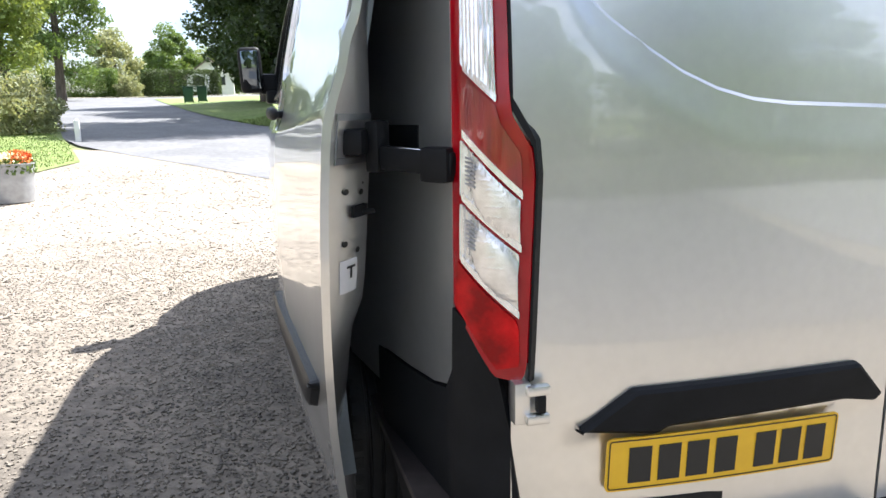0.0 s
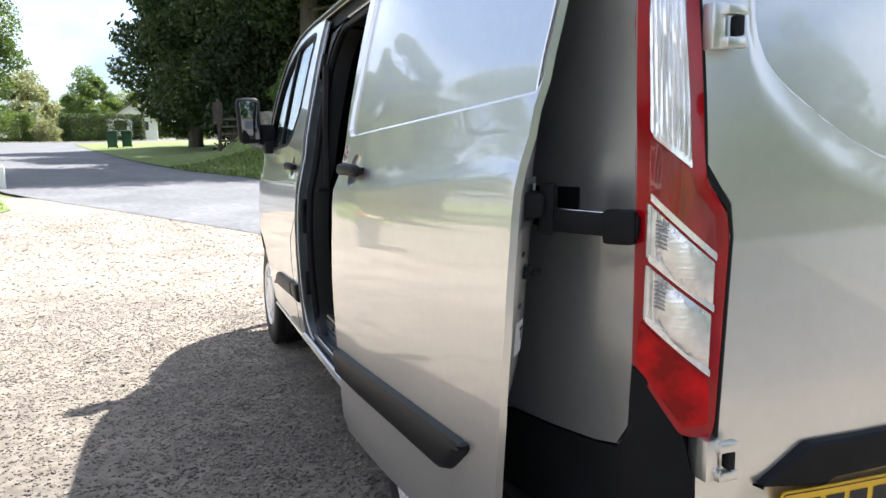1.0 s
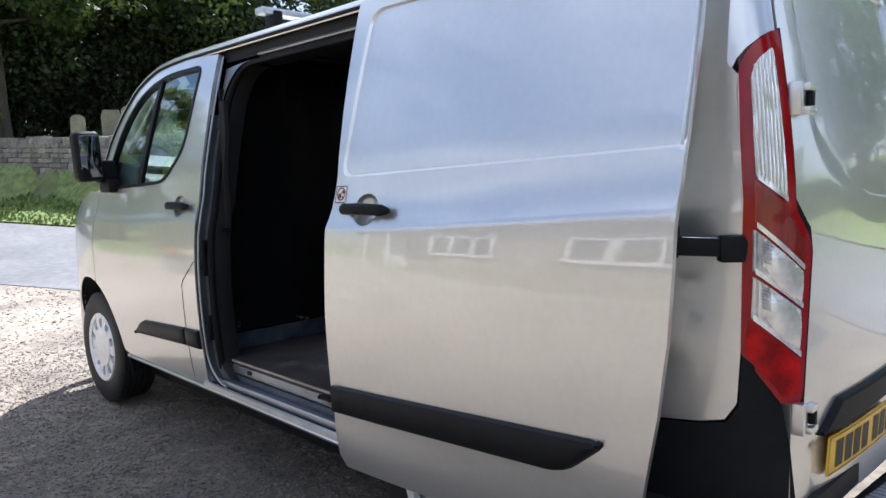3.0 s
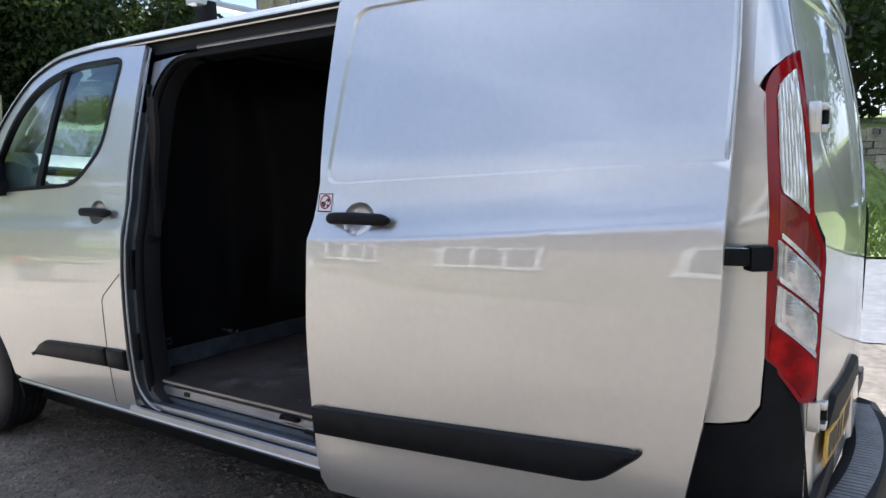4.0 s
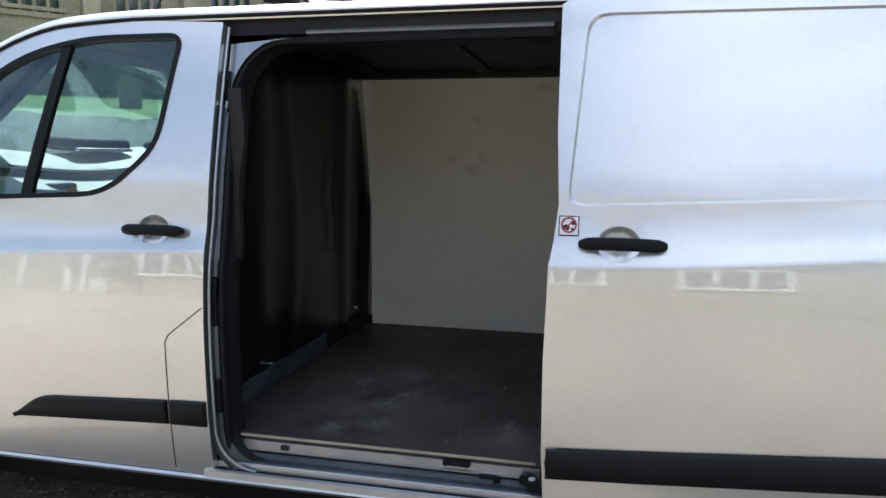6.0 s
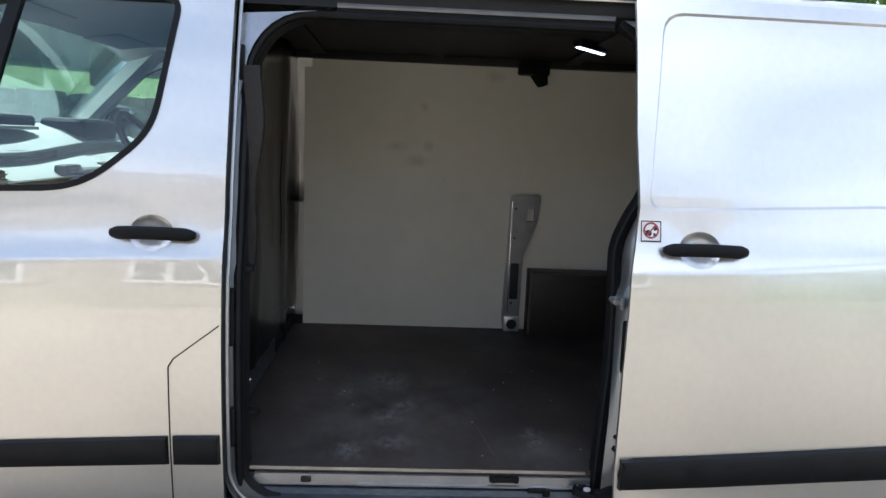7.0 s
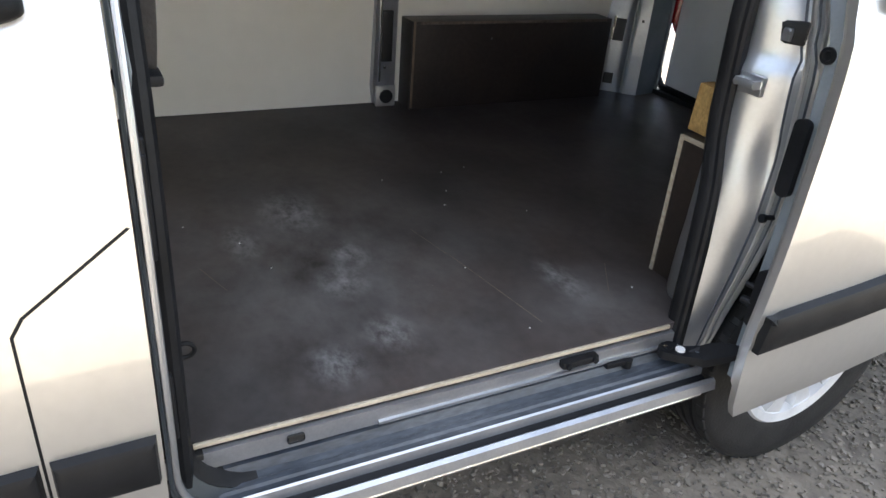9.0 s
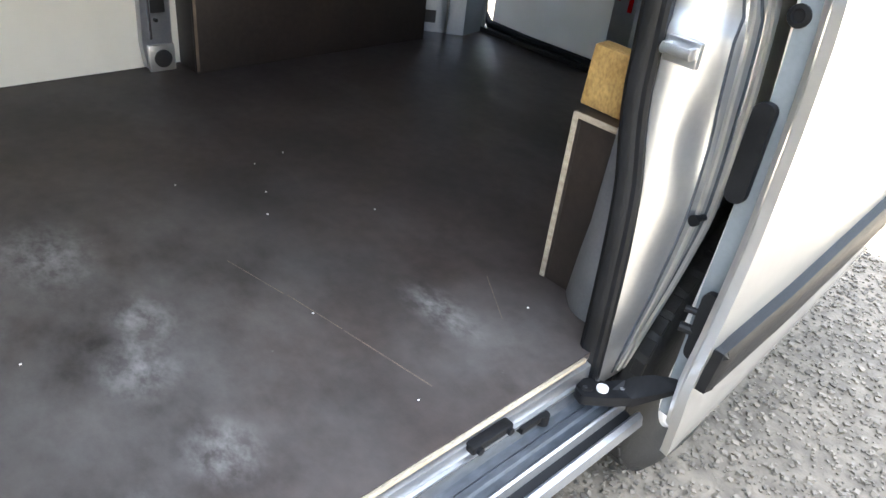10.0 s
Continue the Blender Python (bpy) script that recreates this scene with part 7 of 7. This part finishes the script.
bx, xi, sg = ply_box("wheel_box", 0.750, 0.866, 0.435, 1.405, 0.872, "low black plywood box over the far wheel arch")
part("edge_strip", box_bm(xi - 0.001, 1.3995, 0.70, 0.003, 0.010, 0.345), surf("worn_ply_edge", (0.16, 0.12, 0.08), (0.09, 0.07, 0.05), 20, 0.7, fine=0.2), bx, "worn pale edge")
part("edge_strip", box_bm(xi - 0.001, 0.92, 0.866, 0.003, 0.91, 0.010), BARK, bx, "worn pale edge")
part("screw", cyl_bm((xi - 0.002, 1.05, 0.80), (1, 0, 0), 0.005, 0.006, 8), CHROME, bx)
bx2, xi2, sg2 = ply_box("wheel_box", -0.665, -0.852, 0.42, 1.338, 0.892, "dark plywood box with raw pale edges over the near wheel arch")
part("edge_strip", box_bm(-0.6645, 1.3345, 0.705, 0.012, 0.012, 0.37, 0.001), PLYEDGE, bx2, "raw pale plywood edge")
part("edge_strip", box_bm(-0.76, 1.3395, 0.886, 0.19, 0.004, 0.012, 0.001), PLYEDGE, bx2, "raw pale plywood edge")
wb = thing("timber_block", (-0.72, 1.2, 0.892), "rough sawn yellow timber offcut standing on a ply box", "timber")
part("offcut", box_bm(-0.722, 1.285, 0.951, 0.145, 0.045, 0.116, 0.004, rot=(0, -3, 4)), WOOD, wb)


def cpillar_shoe():
    """Silver inner foot of the pillar beside the near box."""
    part("pillar_foot", sheet_bm([(0.0, 0.522), (1.0, 0.522), (0.95, 0.75), (0.75, 0.95), (0.55, 0.95), (0.40, 0.72)],
                                 lambda u, v: (-0.735 - 0.10 * u, 1.345 + 0.045 * u + 0.02 * math.sin(3 * u), v), grid=(0.2, 0.06), thick=0.008), PAINT_IN, van, "pale grey inner pillar foot")


cpillar_shoe()
lv = thing("spirit_level", (0.755, 0.346, 1.19), "yellow spirit level wedged against the rear corner pillar", "spirit level")
LV = pose(0.755, 0.346, 1.212, 0, 0, -29.8)


def level_part(name, y, sx, sy, sz, m, label="", x=0.0):
    b = box_bm(x, y, 0, sx, sy, sz, 0.003)
    bmesh.ops.transform(b, matrix=LV, verts=b.verts)
    part(name, b, m, lv, label)


level_part("body", 0.0, 0.024, 0.28, 0.050, YELLOWT)
level_part("end_cap", 0.146, 0.027, 0.014, 0.054, BLACKP)
level_part("end_cap", -0.146, 0.027, 0.014, 0.054, BLACKP)
level_part("vial", -0.03, 0.006, 0.06, 0.034, BLACKP, "dark vial window", -0.011)
level_part("vial_face", -0.03, 0.003, 0.03, 0.012, surf("green_vial", (0.35, 0.5, 0.12), None, 20, 0.2), "green vial", -0.0155)


# ---- door opening: seal, jambs, header, sill ----
front_edge = [(2.557, z) for z in np.linspace(0.47, 1.68, 12)]
corner = [(2.557 - 0.179 * (1 - math.cos(a)), 1.70 + 0.205 * math.sin(a)) for a in np.linspace(0.1, math.pi / 2, 8)]
top_edge = [(y, 1.905) for y in np.linspace(2.30, 1.46, 8)]
PATHFT = front_edge + corner + top_edge
foot = [(2.557 - 0.12 * (1 - math.cos(a)), 0.545 - 0.12 * math.sin(a)) for a in np.linspace(math.pi / 2, 0.12, 8)]
front_edge = foot + [(2.557, z) for z in np.linspace(0.56, 1.68, 12)]


def jamb_strip(pts, offs, material, name, label):
    """A strip along the opening; offs: (outward offset in the plane of the side, inset from the skin)."""
    bm = bmesh.new()
    rows = []
    for i, (y, z) in enumerate(pts):
        a, b = pts[max(i - 1, 0)], pts[min(i + 1, len(pts) - 1)]
        t = Vector((b[0] - a[0], b[1] - a[1])).normalized()
        n = Vector((t.y, -t.x))
        rows.append([])
        for o, d in offs:
            yy, zz = y + n.x * o, min(z + n.y * o, 2.005)
            rows[-1].append(bm.verts.new((-(half(yy, min(zz, 1.99)) - d), yy, zz)))
    for a, b in zip(rows, rows[1:]):
        for j in range(len(offs) - 1):
            bm.faces.new((a[j], a[j + 1], b[j + 1], b[j]))
    return part(name, bm, material, van, label)


jamb_strip(front_edge, [(0.028, 0.016), (0.026, 0.030), (0.022, 0.034), (0.020, 0.060), (0.010, 0.066), (-0.004, 0.072)], JAMBD, "front_jamb", "door pillar jamb, shade put into its grey")
jamb_strip(front_edge + corner, [(-0.004, 0.074), (-0.012, 0.09), (-0.016, 0.17)], DARKIN, "jamb_return", "inner return of the jamb, darkened for shade")
jamb_strip(top_edge, [(0.085, 0.0), (0.080, 0.055), (0.030, 0.060), (0.012, 0.066), (-0.01, 0.075), (-0.02, 0.16)], RUBBER, "header", "dark header rail recess")
jamb_strip(top_edge, [(0.034, 0.052), (0.026, 0.050), (0.020, 0.056)], PAINT_IN, "header_lip", "silver lip of the header rail")
part("header_corner", sheet_bm([(2.30, 1.925), (2.582, 1.925), (2.582, 1.985), (2.30, 1.985)], lambda u, v: (-(half(u, v) - 0.05), u, v), grid=(0.1, 0.03), thick=-0.004), DARKIN, van)
EDGE = [(2.573 - 0.14 * (1 - math.cos(a)), 0.560 - 0.14 * math.sin(a)) for a in np.linspace(math.pi / 2, 0.1, 9)] + [(2.573, z) for z in np.linspace(0.58, 1.95, 16)]
part("jamb_edge", sweep_bm(circle(0.0055, 8), [(-(half(y, z) - 0.024), y, z) for y, z in EDGE], (1, 0, 0)), JAMBP, van, "bright edge of the jamb")
seal_pts = [(-(half(y, z) - 0.082), y, z) for y, z in PATHFT]
part("door_seal", sweep_bm(circle(0.016, 10, 1.25), seal_pts, (1, 0, 0)), RUBBER, van, "thick black rubber door seal")
for z0, z1, m in ((1.66, 1.80, "buffer"), (1.02, 1.10, "buffer"), (0.93, 1.08, "buffer"), (0.62, 0.74, "buffer")):
    zc, hl = (z0 + z1) / 2, (z1 - z0) / 2
    part("jamb_buffer", box_bm(-(half(2.57, zc) - 0.058), 2.568, zc, 0.028, 0.016, 2 * hl, 0.007, 3), RUBBER, van, "black rubber jamb buffer")

# inner trims either side of the front edge of the opening
TRIMBR = surf("torn_brown_pillar_trim", (0.016, 0.012, 0.010), (0.008, 0.0075, 0.007), 8, 0.7, 0, 0.3, 60, fine=0.2)
part("pillar_trim", sweep_bm([(-0.010, -0.024), (0.010, -0.026), (0.012, 0.022), (-0.010, 0.024)], [(-0.872 + 0.05 * max(0.0, z - 1.5), 2.550 + 0.006 * math.sin(z * 19) - 0.02 * smooth01((z - 1.2) / 0.4), z) for z in np.linspace(1.15, 1.74, 22)], (1, 0, 0)), TRIMBR, van, "torn dark brown pillar trim")
part("trim_tie", box_bm(-0.89, 2.552, 1.145, 0.05, 0.06, 0.016, 0.006), RUBBER, van, "black tie round the trim foot")
part("jamb_corner", sheet_bm([(2.574, 1.62), (2.574, 1.895), (2.36, 1.912)] + [(y + 0.004, z + 0.004) for y, z in corner[::-1]], lambda u, v: (-(half(u, v) - 0.052), u, v), grid=(0.05, 0.05), edge=0.03, thick=-0.004), PAINT_IN, van, "silver corner of the door frame")
hook = thing("lashing_hook", (-0.868, 2.51, 0.69), "small black wire lashing loop by the door pillar", "hook")
part("loop", sweep_bm(circle(0.004, 6), [(-0.850, 2.528 + 0.016 * math.cos(a), 0.685 + 0.014 * math.sin(a)) for a in np.linspace(0, 5.6, 16)], (1, 0, 0)), BLACKP, hook)

# C pillar jamb
SX = pchip([0.42, 0.73, 0.84, 0.93, 1.0, 1.25, 1.43, 1.70, 1.86, 1.92], [-0.886, -0.864, -0.850, -0.828, -0.817, -0.814, -0.838, -0.818, -0.792, -0.780])
SY = pchip([0.42, 0.73, 1.0, 1.22, 1.32, 1.43, 1.70, 1.86, 1.92], [1.447, 1.425, 1.405, 1.412, 1.385, 1.338, 1.325, 1.365, 1.45])
part("door_seal", sweep_bm(circle(0.019, 10, 1.3), [(SX(z), SY(z), z) for z in np.linspace(0.43, 1.915, 40)], (1, 0.6, 0)), RUBBER, van, "thick black rubber door seal")
part("seal_lip", sweep_bm(circle(0.010, 8), [(SX(z) - 0.016, SY(z) + 0.004, z) for z in np.linspace(0.43, 1.915, 40)], (1, 0.6, 0)), RUBBER, van, "outer lip of the door seal")
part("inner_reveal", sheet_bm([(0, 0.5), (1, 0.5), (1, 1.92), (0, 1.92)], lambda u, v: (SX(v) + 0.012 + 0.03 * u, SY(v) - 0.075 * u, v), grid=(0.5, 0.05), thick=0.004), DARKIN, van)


def jamb_fn(u, v):
    x0, y0 = SX(v) - 0.006, SY(v) - 0.018
    x1 = -(half(1.36, min(v, 1.98)) - 0.072 - 0.08 * max(0, 0.80 - v))
    y1 = 1.305 + 0.03 * smooth01((0.8 - v) / 0.3)
    b = 0.018 * math.sin(math.pi * min(1, u * 1.3)) * (0.4 + 0.6 * smooth01((v - 0.6) / 0.3))
    bead = 0.008 * math.exp(-((u - 0.80) / 0.05) ** 2) + 0.006 * math.exp(-((u - 0.95) / 0.035) ** 2)
    dent = 0.016 * math.exp(-((u - 0.62) / 0.16) ** 2 - ((v - 0.93) / 0.07) ** 2)
    shelf = 0.016 * smooth01((1.135 - v) / 0.045) * (1 - smooth01((u - 0.74) / 0.05))
    return (x0 + (x1 - x0) * u, y0 + (y1 - y0) * u + b + bead - dent + shelf, v)


cj = part("rear_jamb", sheet_bm([(0, 0.42), (1, 0.42), (1, 1.93), (0, 1.93)], jamb_fn, grid=(0.045, 0.02), edge=0.05), JAMBP, van, "silver pressed rear door jamb")
p = Vector(jamb_fn(0.36, 1.072))
part("striker", merge(box_bm(p.x, p.y + 0.008, p.z, 0.058, 0.012, 0.040, 0.003), cyl_bm((p.x, p.y + 0.030, p.z + 0.004), (1, 0, 0), 0.008, 0.050, 12), box_bm(p.x - 0.022, p.y + 0.02, p.z + 0.004, 0.008, 0.03, 0.018, 0.003), box_bm(p.x + 0.022, p.y + 0.02, p.z + 0.004, 0.008, 0.03, 0.018, 0.003)), ALUM, cj, "bright steel door striker")
p = Vector(jamb_fn(0.54, 1.178))
part("latch_recess", box_bm(p.x + 0.004, p.y - 0.006, p.z, 0.066, 0.02, 0.046, 0.006, rot=(0, 0, 32)), RUBBER, cj, "dark latch recess")
part("latch_plate", merge(box_bm(p.x + 0.012, p.y + 0.004, p.z - 0.004, 0.044, 0.010, 0.026, 0.004), cyl_bm((p.x - 0.004, p.y + 0.010, p.z), (0, 1, 0), 0.006, 0.008, 12), cyl_bm((p.x + 0.024, p.y + 0.010, p.z), (0, 1, 0), 0.006, 0.008, 12)), JAMBP, cj, "grey latch plate")
p = Vector(jamb_fn(0.86, 0.80))
part("jamb_stud", merge(cyl_bm(p + Vector((0, 0.015, 0)), (0.2, 1, 0.1), 0.006, 0.035, 10), cyl_bm(p + Vector((0, 0.03, 0)), (0.2, 1, 0.1), 0.010, 0.008, 12)), BLACKP, cj, "black rubber stud")
for ju, jr, jm, jn in ((0.72, 0.0028, SILLGREY, "dark seam of the jamb"), (0.80, 0.0055, PAINT, "bright pressed bead"), (0.875, 0.0028, SILLGREY, "dark seam of the jamb"), (0.95, 0.006, PAINT, "bright pressed bead")):
    part("jamb_bead", sweep_bm(circle(jr, 6), [Vector(jamb_fn(ju - 0.05 * smooth01((z - 1.12) / 0.03), z)) for z in np.linspace(0.44, 1.92, 44)], (1, 0, 0)), jm, cj, jn)

# front face of the sliding door: buffers and lower roller arm
for z0, z1, x in ((0.895, 1.05, -1.028), (0.605, 0.738, -1.052)):
    zc = (z0 + z1) / 2
    pill = rounded([(x - 0.016, z0), (x + 0.016, z0), (x + 0.016, z1), (x - 0.016, z1)], 0.0155, 6)
    part("edge_buffer", merge(sheet_bm(pill, lambda u, v: (u, 1.416, v), grid=(0.03, 0.03), edge=0.02, thick=0.014), sheet_bm(inset(pill, 0.007), lambda u, v: (u, 1.419, v), grid=(0.03, 0.03), edge=0.02, thick=0.006), cyl_bm((x, 1.413, z1 - 0.03), (0, 1, 0), 0.009, 0.01, 12), cyl_bm((x, 1.413, z0 + 0.03), (0, 1, 0), 0.009, 0.01, 12)), RUBBER, slide, "black oval rubber guide on the door edge")
for pz, pr in ((0.692, 0.006), (0.655, 0.009)):
    part("guide_pin", cyl_bm((-1.032, 1.424, pz), (1, 0.3, 0), pr, 0.034, 10), RUBBER, slide)
part("edge_hole", lathe_bm([(0.016, 0.0), (0.016, 0.004), (0.010, 0.005), (0.008, 0.001)], (-1.022, 1.408, 1.165), (0, 1, 0), 18), RUBBER, slide, "round rubber grommet")
ARM = rounded([(-0.905, 1.515), (-0.930, 1.525), (-0.962, 1.490), (-0.985, 1.458), (-1.066, 1.408), (-1.060, 1.388), (-0.965, 1.434), (-0.925, 1.462), (-0.900, 1.480)], 0.008)
la = part("lower_arm", merge(sheet_bm(ARM, lambda u, v: (u, v, 0.482 + 0.058 * smooth01((1.455 - v) / 0.05)), grid=(0.015, 0.03), thick=0.020), cyl_bm((-0.918, 1.50, 0.47), (0, 0, 1), 0.014, 0.03, 14)), BLACKP, slide, "black lower roller arm")
part("arm_bolt", cyl_bm((-0.941, 1.480, 0.484), (0, 0, 1), 0.011, 0.006, 16), WHITEM, la, "white arm marker")
for ax, ay in ((-0.92, 1.505), (-0.922, 1.472), (-0.965, 1.452)):
    part("arm_rivet", cyl_bm((ax, ay, 0.484), (0, 0, 1), 0.005, 0.006, 10), CHROME, la)


def sill_run(name, prof, y0, y1, m, label, k=9):
    bm = bmesh.new()
    rings = [[bm.verts.new((px, y, pz)) for px, pz in prof] for y in np.linspace(y0, y1, k)]
    for a, b in zip(rings, rings[1:]):
        for j in range(len(prof)):
            bm.faces.new((a[j - 1], a[j], b[j], b[j - 1]))
    bm.faces.new(rings[0]), bm.faces.new(rings[-1])
    return part(name, bm, m, van, label)


sill_run("sill_riser", [(-0.886, 0.500), (-0.896, 0.498), (-0.897, 0.462), (-0.886, 0.455)], 1.46, 2.585, PAINT_IN, "silver sill riser under the floor edge")
sill_run("sill_rail", [(-0.897, 0.472), (-0.903, 0.470), (-0.903, 0.464), (-0.897, 0.462)], 1.50, 2.20, PAINT_IN, "silver guide rail lip")
sill_run("sill_tread", [(-0.88, 0.455), (-0.897, 0.452), (-0.905, 0.436), (-0.920, 0.432), (-0.924, 0.436), (-0.936, 0.436), (-0.940, 0.431), (-0.955, 0.430), (-0.960, 0.40), (-0.88, 0.40)], 1.44, 2.60, SILLGREY, "scuffed grey plastic step tread")
sill_run("sill_ridge", [(-0.955, 0.425), (-0.957, 0.436), (-0.961, 0.440), (-0.965, 0.437), (-0.968, 0.415), (-0.960, 0.40)], 1.42, 2.62, PAINT_IN, "bright inner sill ridge")
sill_run("sill_groove", [(-0.966, 0.40), (-0.966, 0.418), (-0.985, 0.412), (-0.985, 0.395)], 1.42, 2.62, RUBBER, "dark sill groove")
sill_run("sill_lip", [(-0.984, 0.39), (-0.984, 0.416), (-0.990, 0.421), (-0.999, 0.416), (-1.003, 0.395), (-0.99, 0.388)], 1.405, 2.62, PAINT_IN, "bright outer sill lip")
part("sill_hole", box_bm(-0.8975, 2.36, 0.482, 0.004, 0.032, 0.018, 0.006, 3), INK, van, "dark drain slot")
part("sill_catch", merge(box_bm(-0.902, 1.737, 0.494, 0.022, 0.095, 0.018, 0.006), cyl_bm((-0.914, 1.702, 0.494), (1, 0, 0), 0.007, 0.01, 10), cyl_bm((-0.914, 1.772, 0.494), (1, 0, 0), 0.007, 0.01, 10)), BLACKP, van, "black door catch on the sill")
part("sill_roller", merge(cyl_bm((-0.907, 1.60, 0.455), (0, 0, 1), 0.012, 0.02, 12), box_bm(-0.903, 1.63, 0.46, 0.018, 0.06, 0.014, 0.004)), BLACKP, van)
part("floor_corner_cut", box_bm(-0.885, 2.545, 0.494, 0.03, 0.05, 0.014, 0.003), INK, van)

# ---- cab ----
def seat(x, w):
    s = thing("cab_seat", (x, 2.95, 0.62), "dark grey fabric cab seat before the bulkhead", "seat", "cab seats")
    part("cushion", box_bm(x, 3.10, 0.86, w, 0.52, 0.18, 0.06, 3), SEATM, s)
    part("backrest", box_bm(x, 2.83, 1.16, w, 0.15, 0.56, 0.06, 3, rot=(8, 0, 0)), SEATM, s)
    part("base", box_bm(x, 3.08, 0.68, w * 0.8, 0.45, 0.20, 0.03), RUBBER, s)


seat(-0.42, 0.78)
seat(0.46, 0.50)
dash_prof = [(3.46, 0.80), (3.38, 1.05), (3.33, 1.30), (3.345, 1.372), (3.45, 1.416), (3.50, 1.418), (3.50, 1.450), (3.455, 1.452), (3.458, 1.462), (3.56, 1.508), (3.67, 1.535), (3.76, 1.528), (3.95, 1.44), (4.04, 1.34), (4.10, 0.80)]
bm = bmesh.new()
rings = [[bm.verts.new((x, y + 0.03 * math.cos(x * 2), z + 0.02 * math.sin(x * 4))) for y, z in dash_prof] for x in np.linspace(-0.90, 0.90, 25)]
for a, b in zip(rings, rings[1:]):
    for j in range(len(dash_prof)):
        bm.faces.new((a[j - 1], a[j], b[j], b[j - 1]))
bm.faces.new(rings[0]), bm.faces.new(rings[-1])
dash = part("dashboard", bm, DASHM, van, "grey moulded dashboard in sunlight")
part("slot_lining", box_bm(-0.44, 3.500, 1.434, 0.80, 0.02, 0.031, 0.006), RUBBER, dash, "dark back of the open dash shelf")
hood = part("display_hood", box_bm(-0.20, 3.66, 1.555, 0.42, 0.16, 0.06, 0.026, 3, rot=(4, 0, 3)), BLACKP, dash, "black display hood on the dash top")
part("hood_trim", box_bm(-0.20, 3.575, 1.530, 0.40, 0.02, 0.016, 0.006, 2, rot=(0, 0, 3)), ALUM, hood, "bright trim under the hood")
part("binnacle", box_bm(0.42, 3.60, 1.53, 0.38, 0.20, 0.10, 0.04, 3), GREYP, dash, "dark instrument hood")
part("centre_stack", box_bm(0.0, 3.37, 1.25, 0.32, 0.10, 0.26, 0.03, 3), BLACKP, dash, "black centre console")
for vx in (-0.72, -0.18, 0.18):
    v = part("air_vent", box_bm(vx, 3.385, 1.36, 0.13, 0.05, 0.075, 0.012), BLACKP, dash)
    for k in range(4):
        part("vent_slat", box_bm(vx, 3.357, 1.335 + k * 0.016, 0.11, 0.012, 0.004), GREYP, v)
sw = part("steering_wheel", sweep_bm(circle(0.016, 8), [Vector((0.42 + 0.19 * math.cos(a), 3.30 + 0.19 * math.sin(a) * 0.55, 1.45 + 0.19 * math.sin(a) * 0.83)) for a in np.linspace(0, 2 * math.pi, 33)[:-1]], (0, 0.83, -0.55), closed=True), BLACKP, van, "black steering wheel")
part("hub", box_bm(0.42, 3.31, 1.45, 0.13, 0.05, 0.10, 0.02, 3, rot=(-25, 0, 0)), GREYP, sw)
for a in (0.2, math.pi - 0.2, -math.pi / 2):
    part("spoke", box_bm(0.42 + 0.11 * math.cos(a), 3.31 + 0.11 * 0.55 * math.sin(a), 1.45 + 0.11 * 0.83 * math.sin(a), 0.12 if abs(math.cos(a)) > 0.5 else 0.03, 0.02, 0.03 if abs(math.cos(a)) > 0.5 else 0.12, 0.008), CHROME, sw, "bright wheel spoke")
part("dash_lower", box_bm(-0.44, 3.352, 1.315, 0.84, 0.03, 0.085, 0.012), BLACKP, dash, "black lower dash panel")
part("orange_tag", box_bm(0.20, 3.325, 1.29, 0.022, 0.012, 0.07, 0.004), surf("orange_tag", (0.75, 0.22, 0.03), None, 20, 0.5), dash, "small orange tag on the dash")
part("headliner", sheet_bm([(-0.78, 2.74), (0.78, 2.74), (0.72, 3.48), (-0.72, 3.48)], lambda x, y: (x, y, 1.985 - 0.12 * max(0, y - 2.9) ** 1.5), grid=(0.2, 0.2), thick=0.01), LITTRIM, van, "pale grey cab headlining")
for s in (-0.4, 0.4):
    part("sun_visor", box_bm(s, 3.40, 1.935, 0.40, 0.16, 0.02, 0.008, rot=(-8, 0, 0)), LITTRIM, van, "grey folded sun visor")
part("cab_floor", box_bm(0, 3.35, 0.55, 1.8, 1.35, 0.04), RUBBER, van)

# ---- on the roof ----
rack = thing("roof_bars", (0, 2.5, 2.05), "aluminium roof bars with black feet on the van roof", "roof rack")
for y in (2.48, 0.75):
    part("bar", box_bm(0.0, y, 2.165, 1.36, 0.075, 0.032, 0.008), ALUM, rack, "pale aluminium bar")
    for s in (-0.60, 0.60):
        part("foot", merge(box_bm(s, y, 2.12, 0.05, 0.09, 0.10, 0.01), box_bm(s, y, 2.075, 0.09, 0.11, 0.02, 0.006)), BLACKP, rack, "black clamp foot")
an = thing("aerial", (-0.35, 3.25, 2.0), "thin black whip aerial at the front of the roof", "aerial")
part("mast", cyl_bm((-0.35, 3.12, 2.22), (0, -0.55, 1), 0.0035, 0.52, 8), BLACKP, an)
part("base", cyl_bm((-0.35, 3.26, 2.01), (0, 0, 1), 0.022, 0.05, 16, 0.014), BLACKP, an)
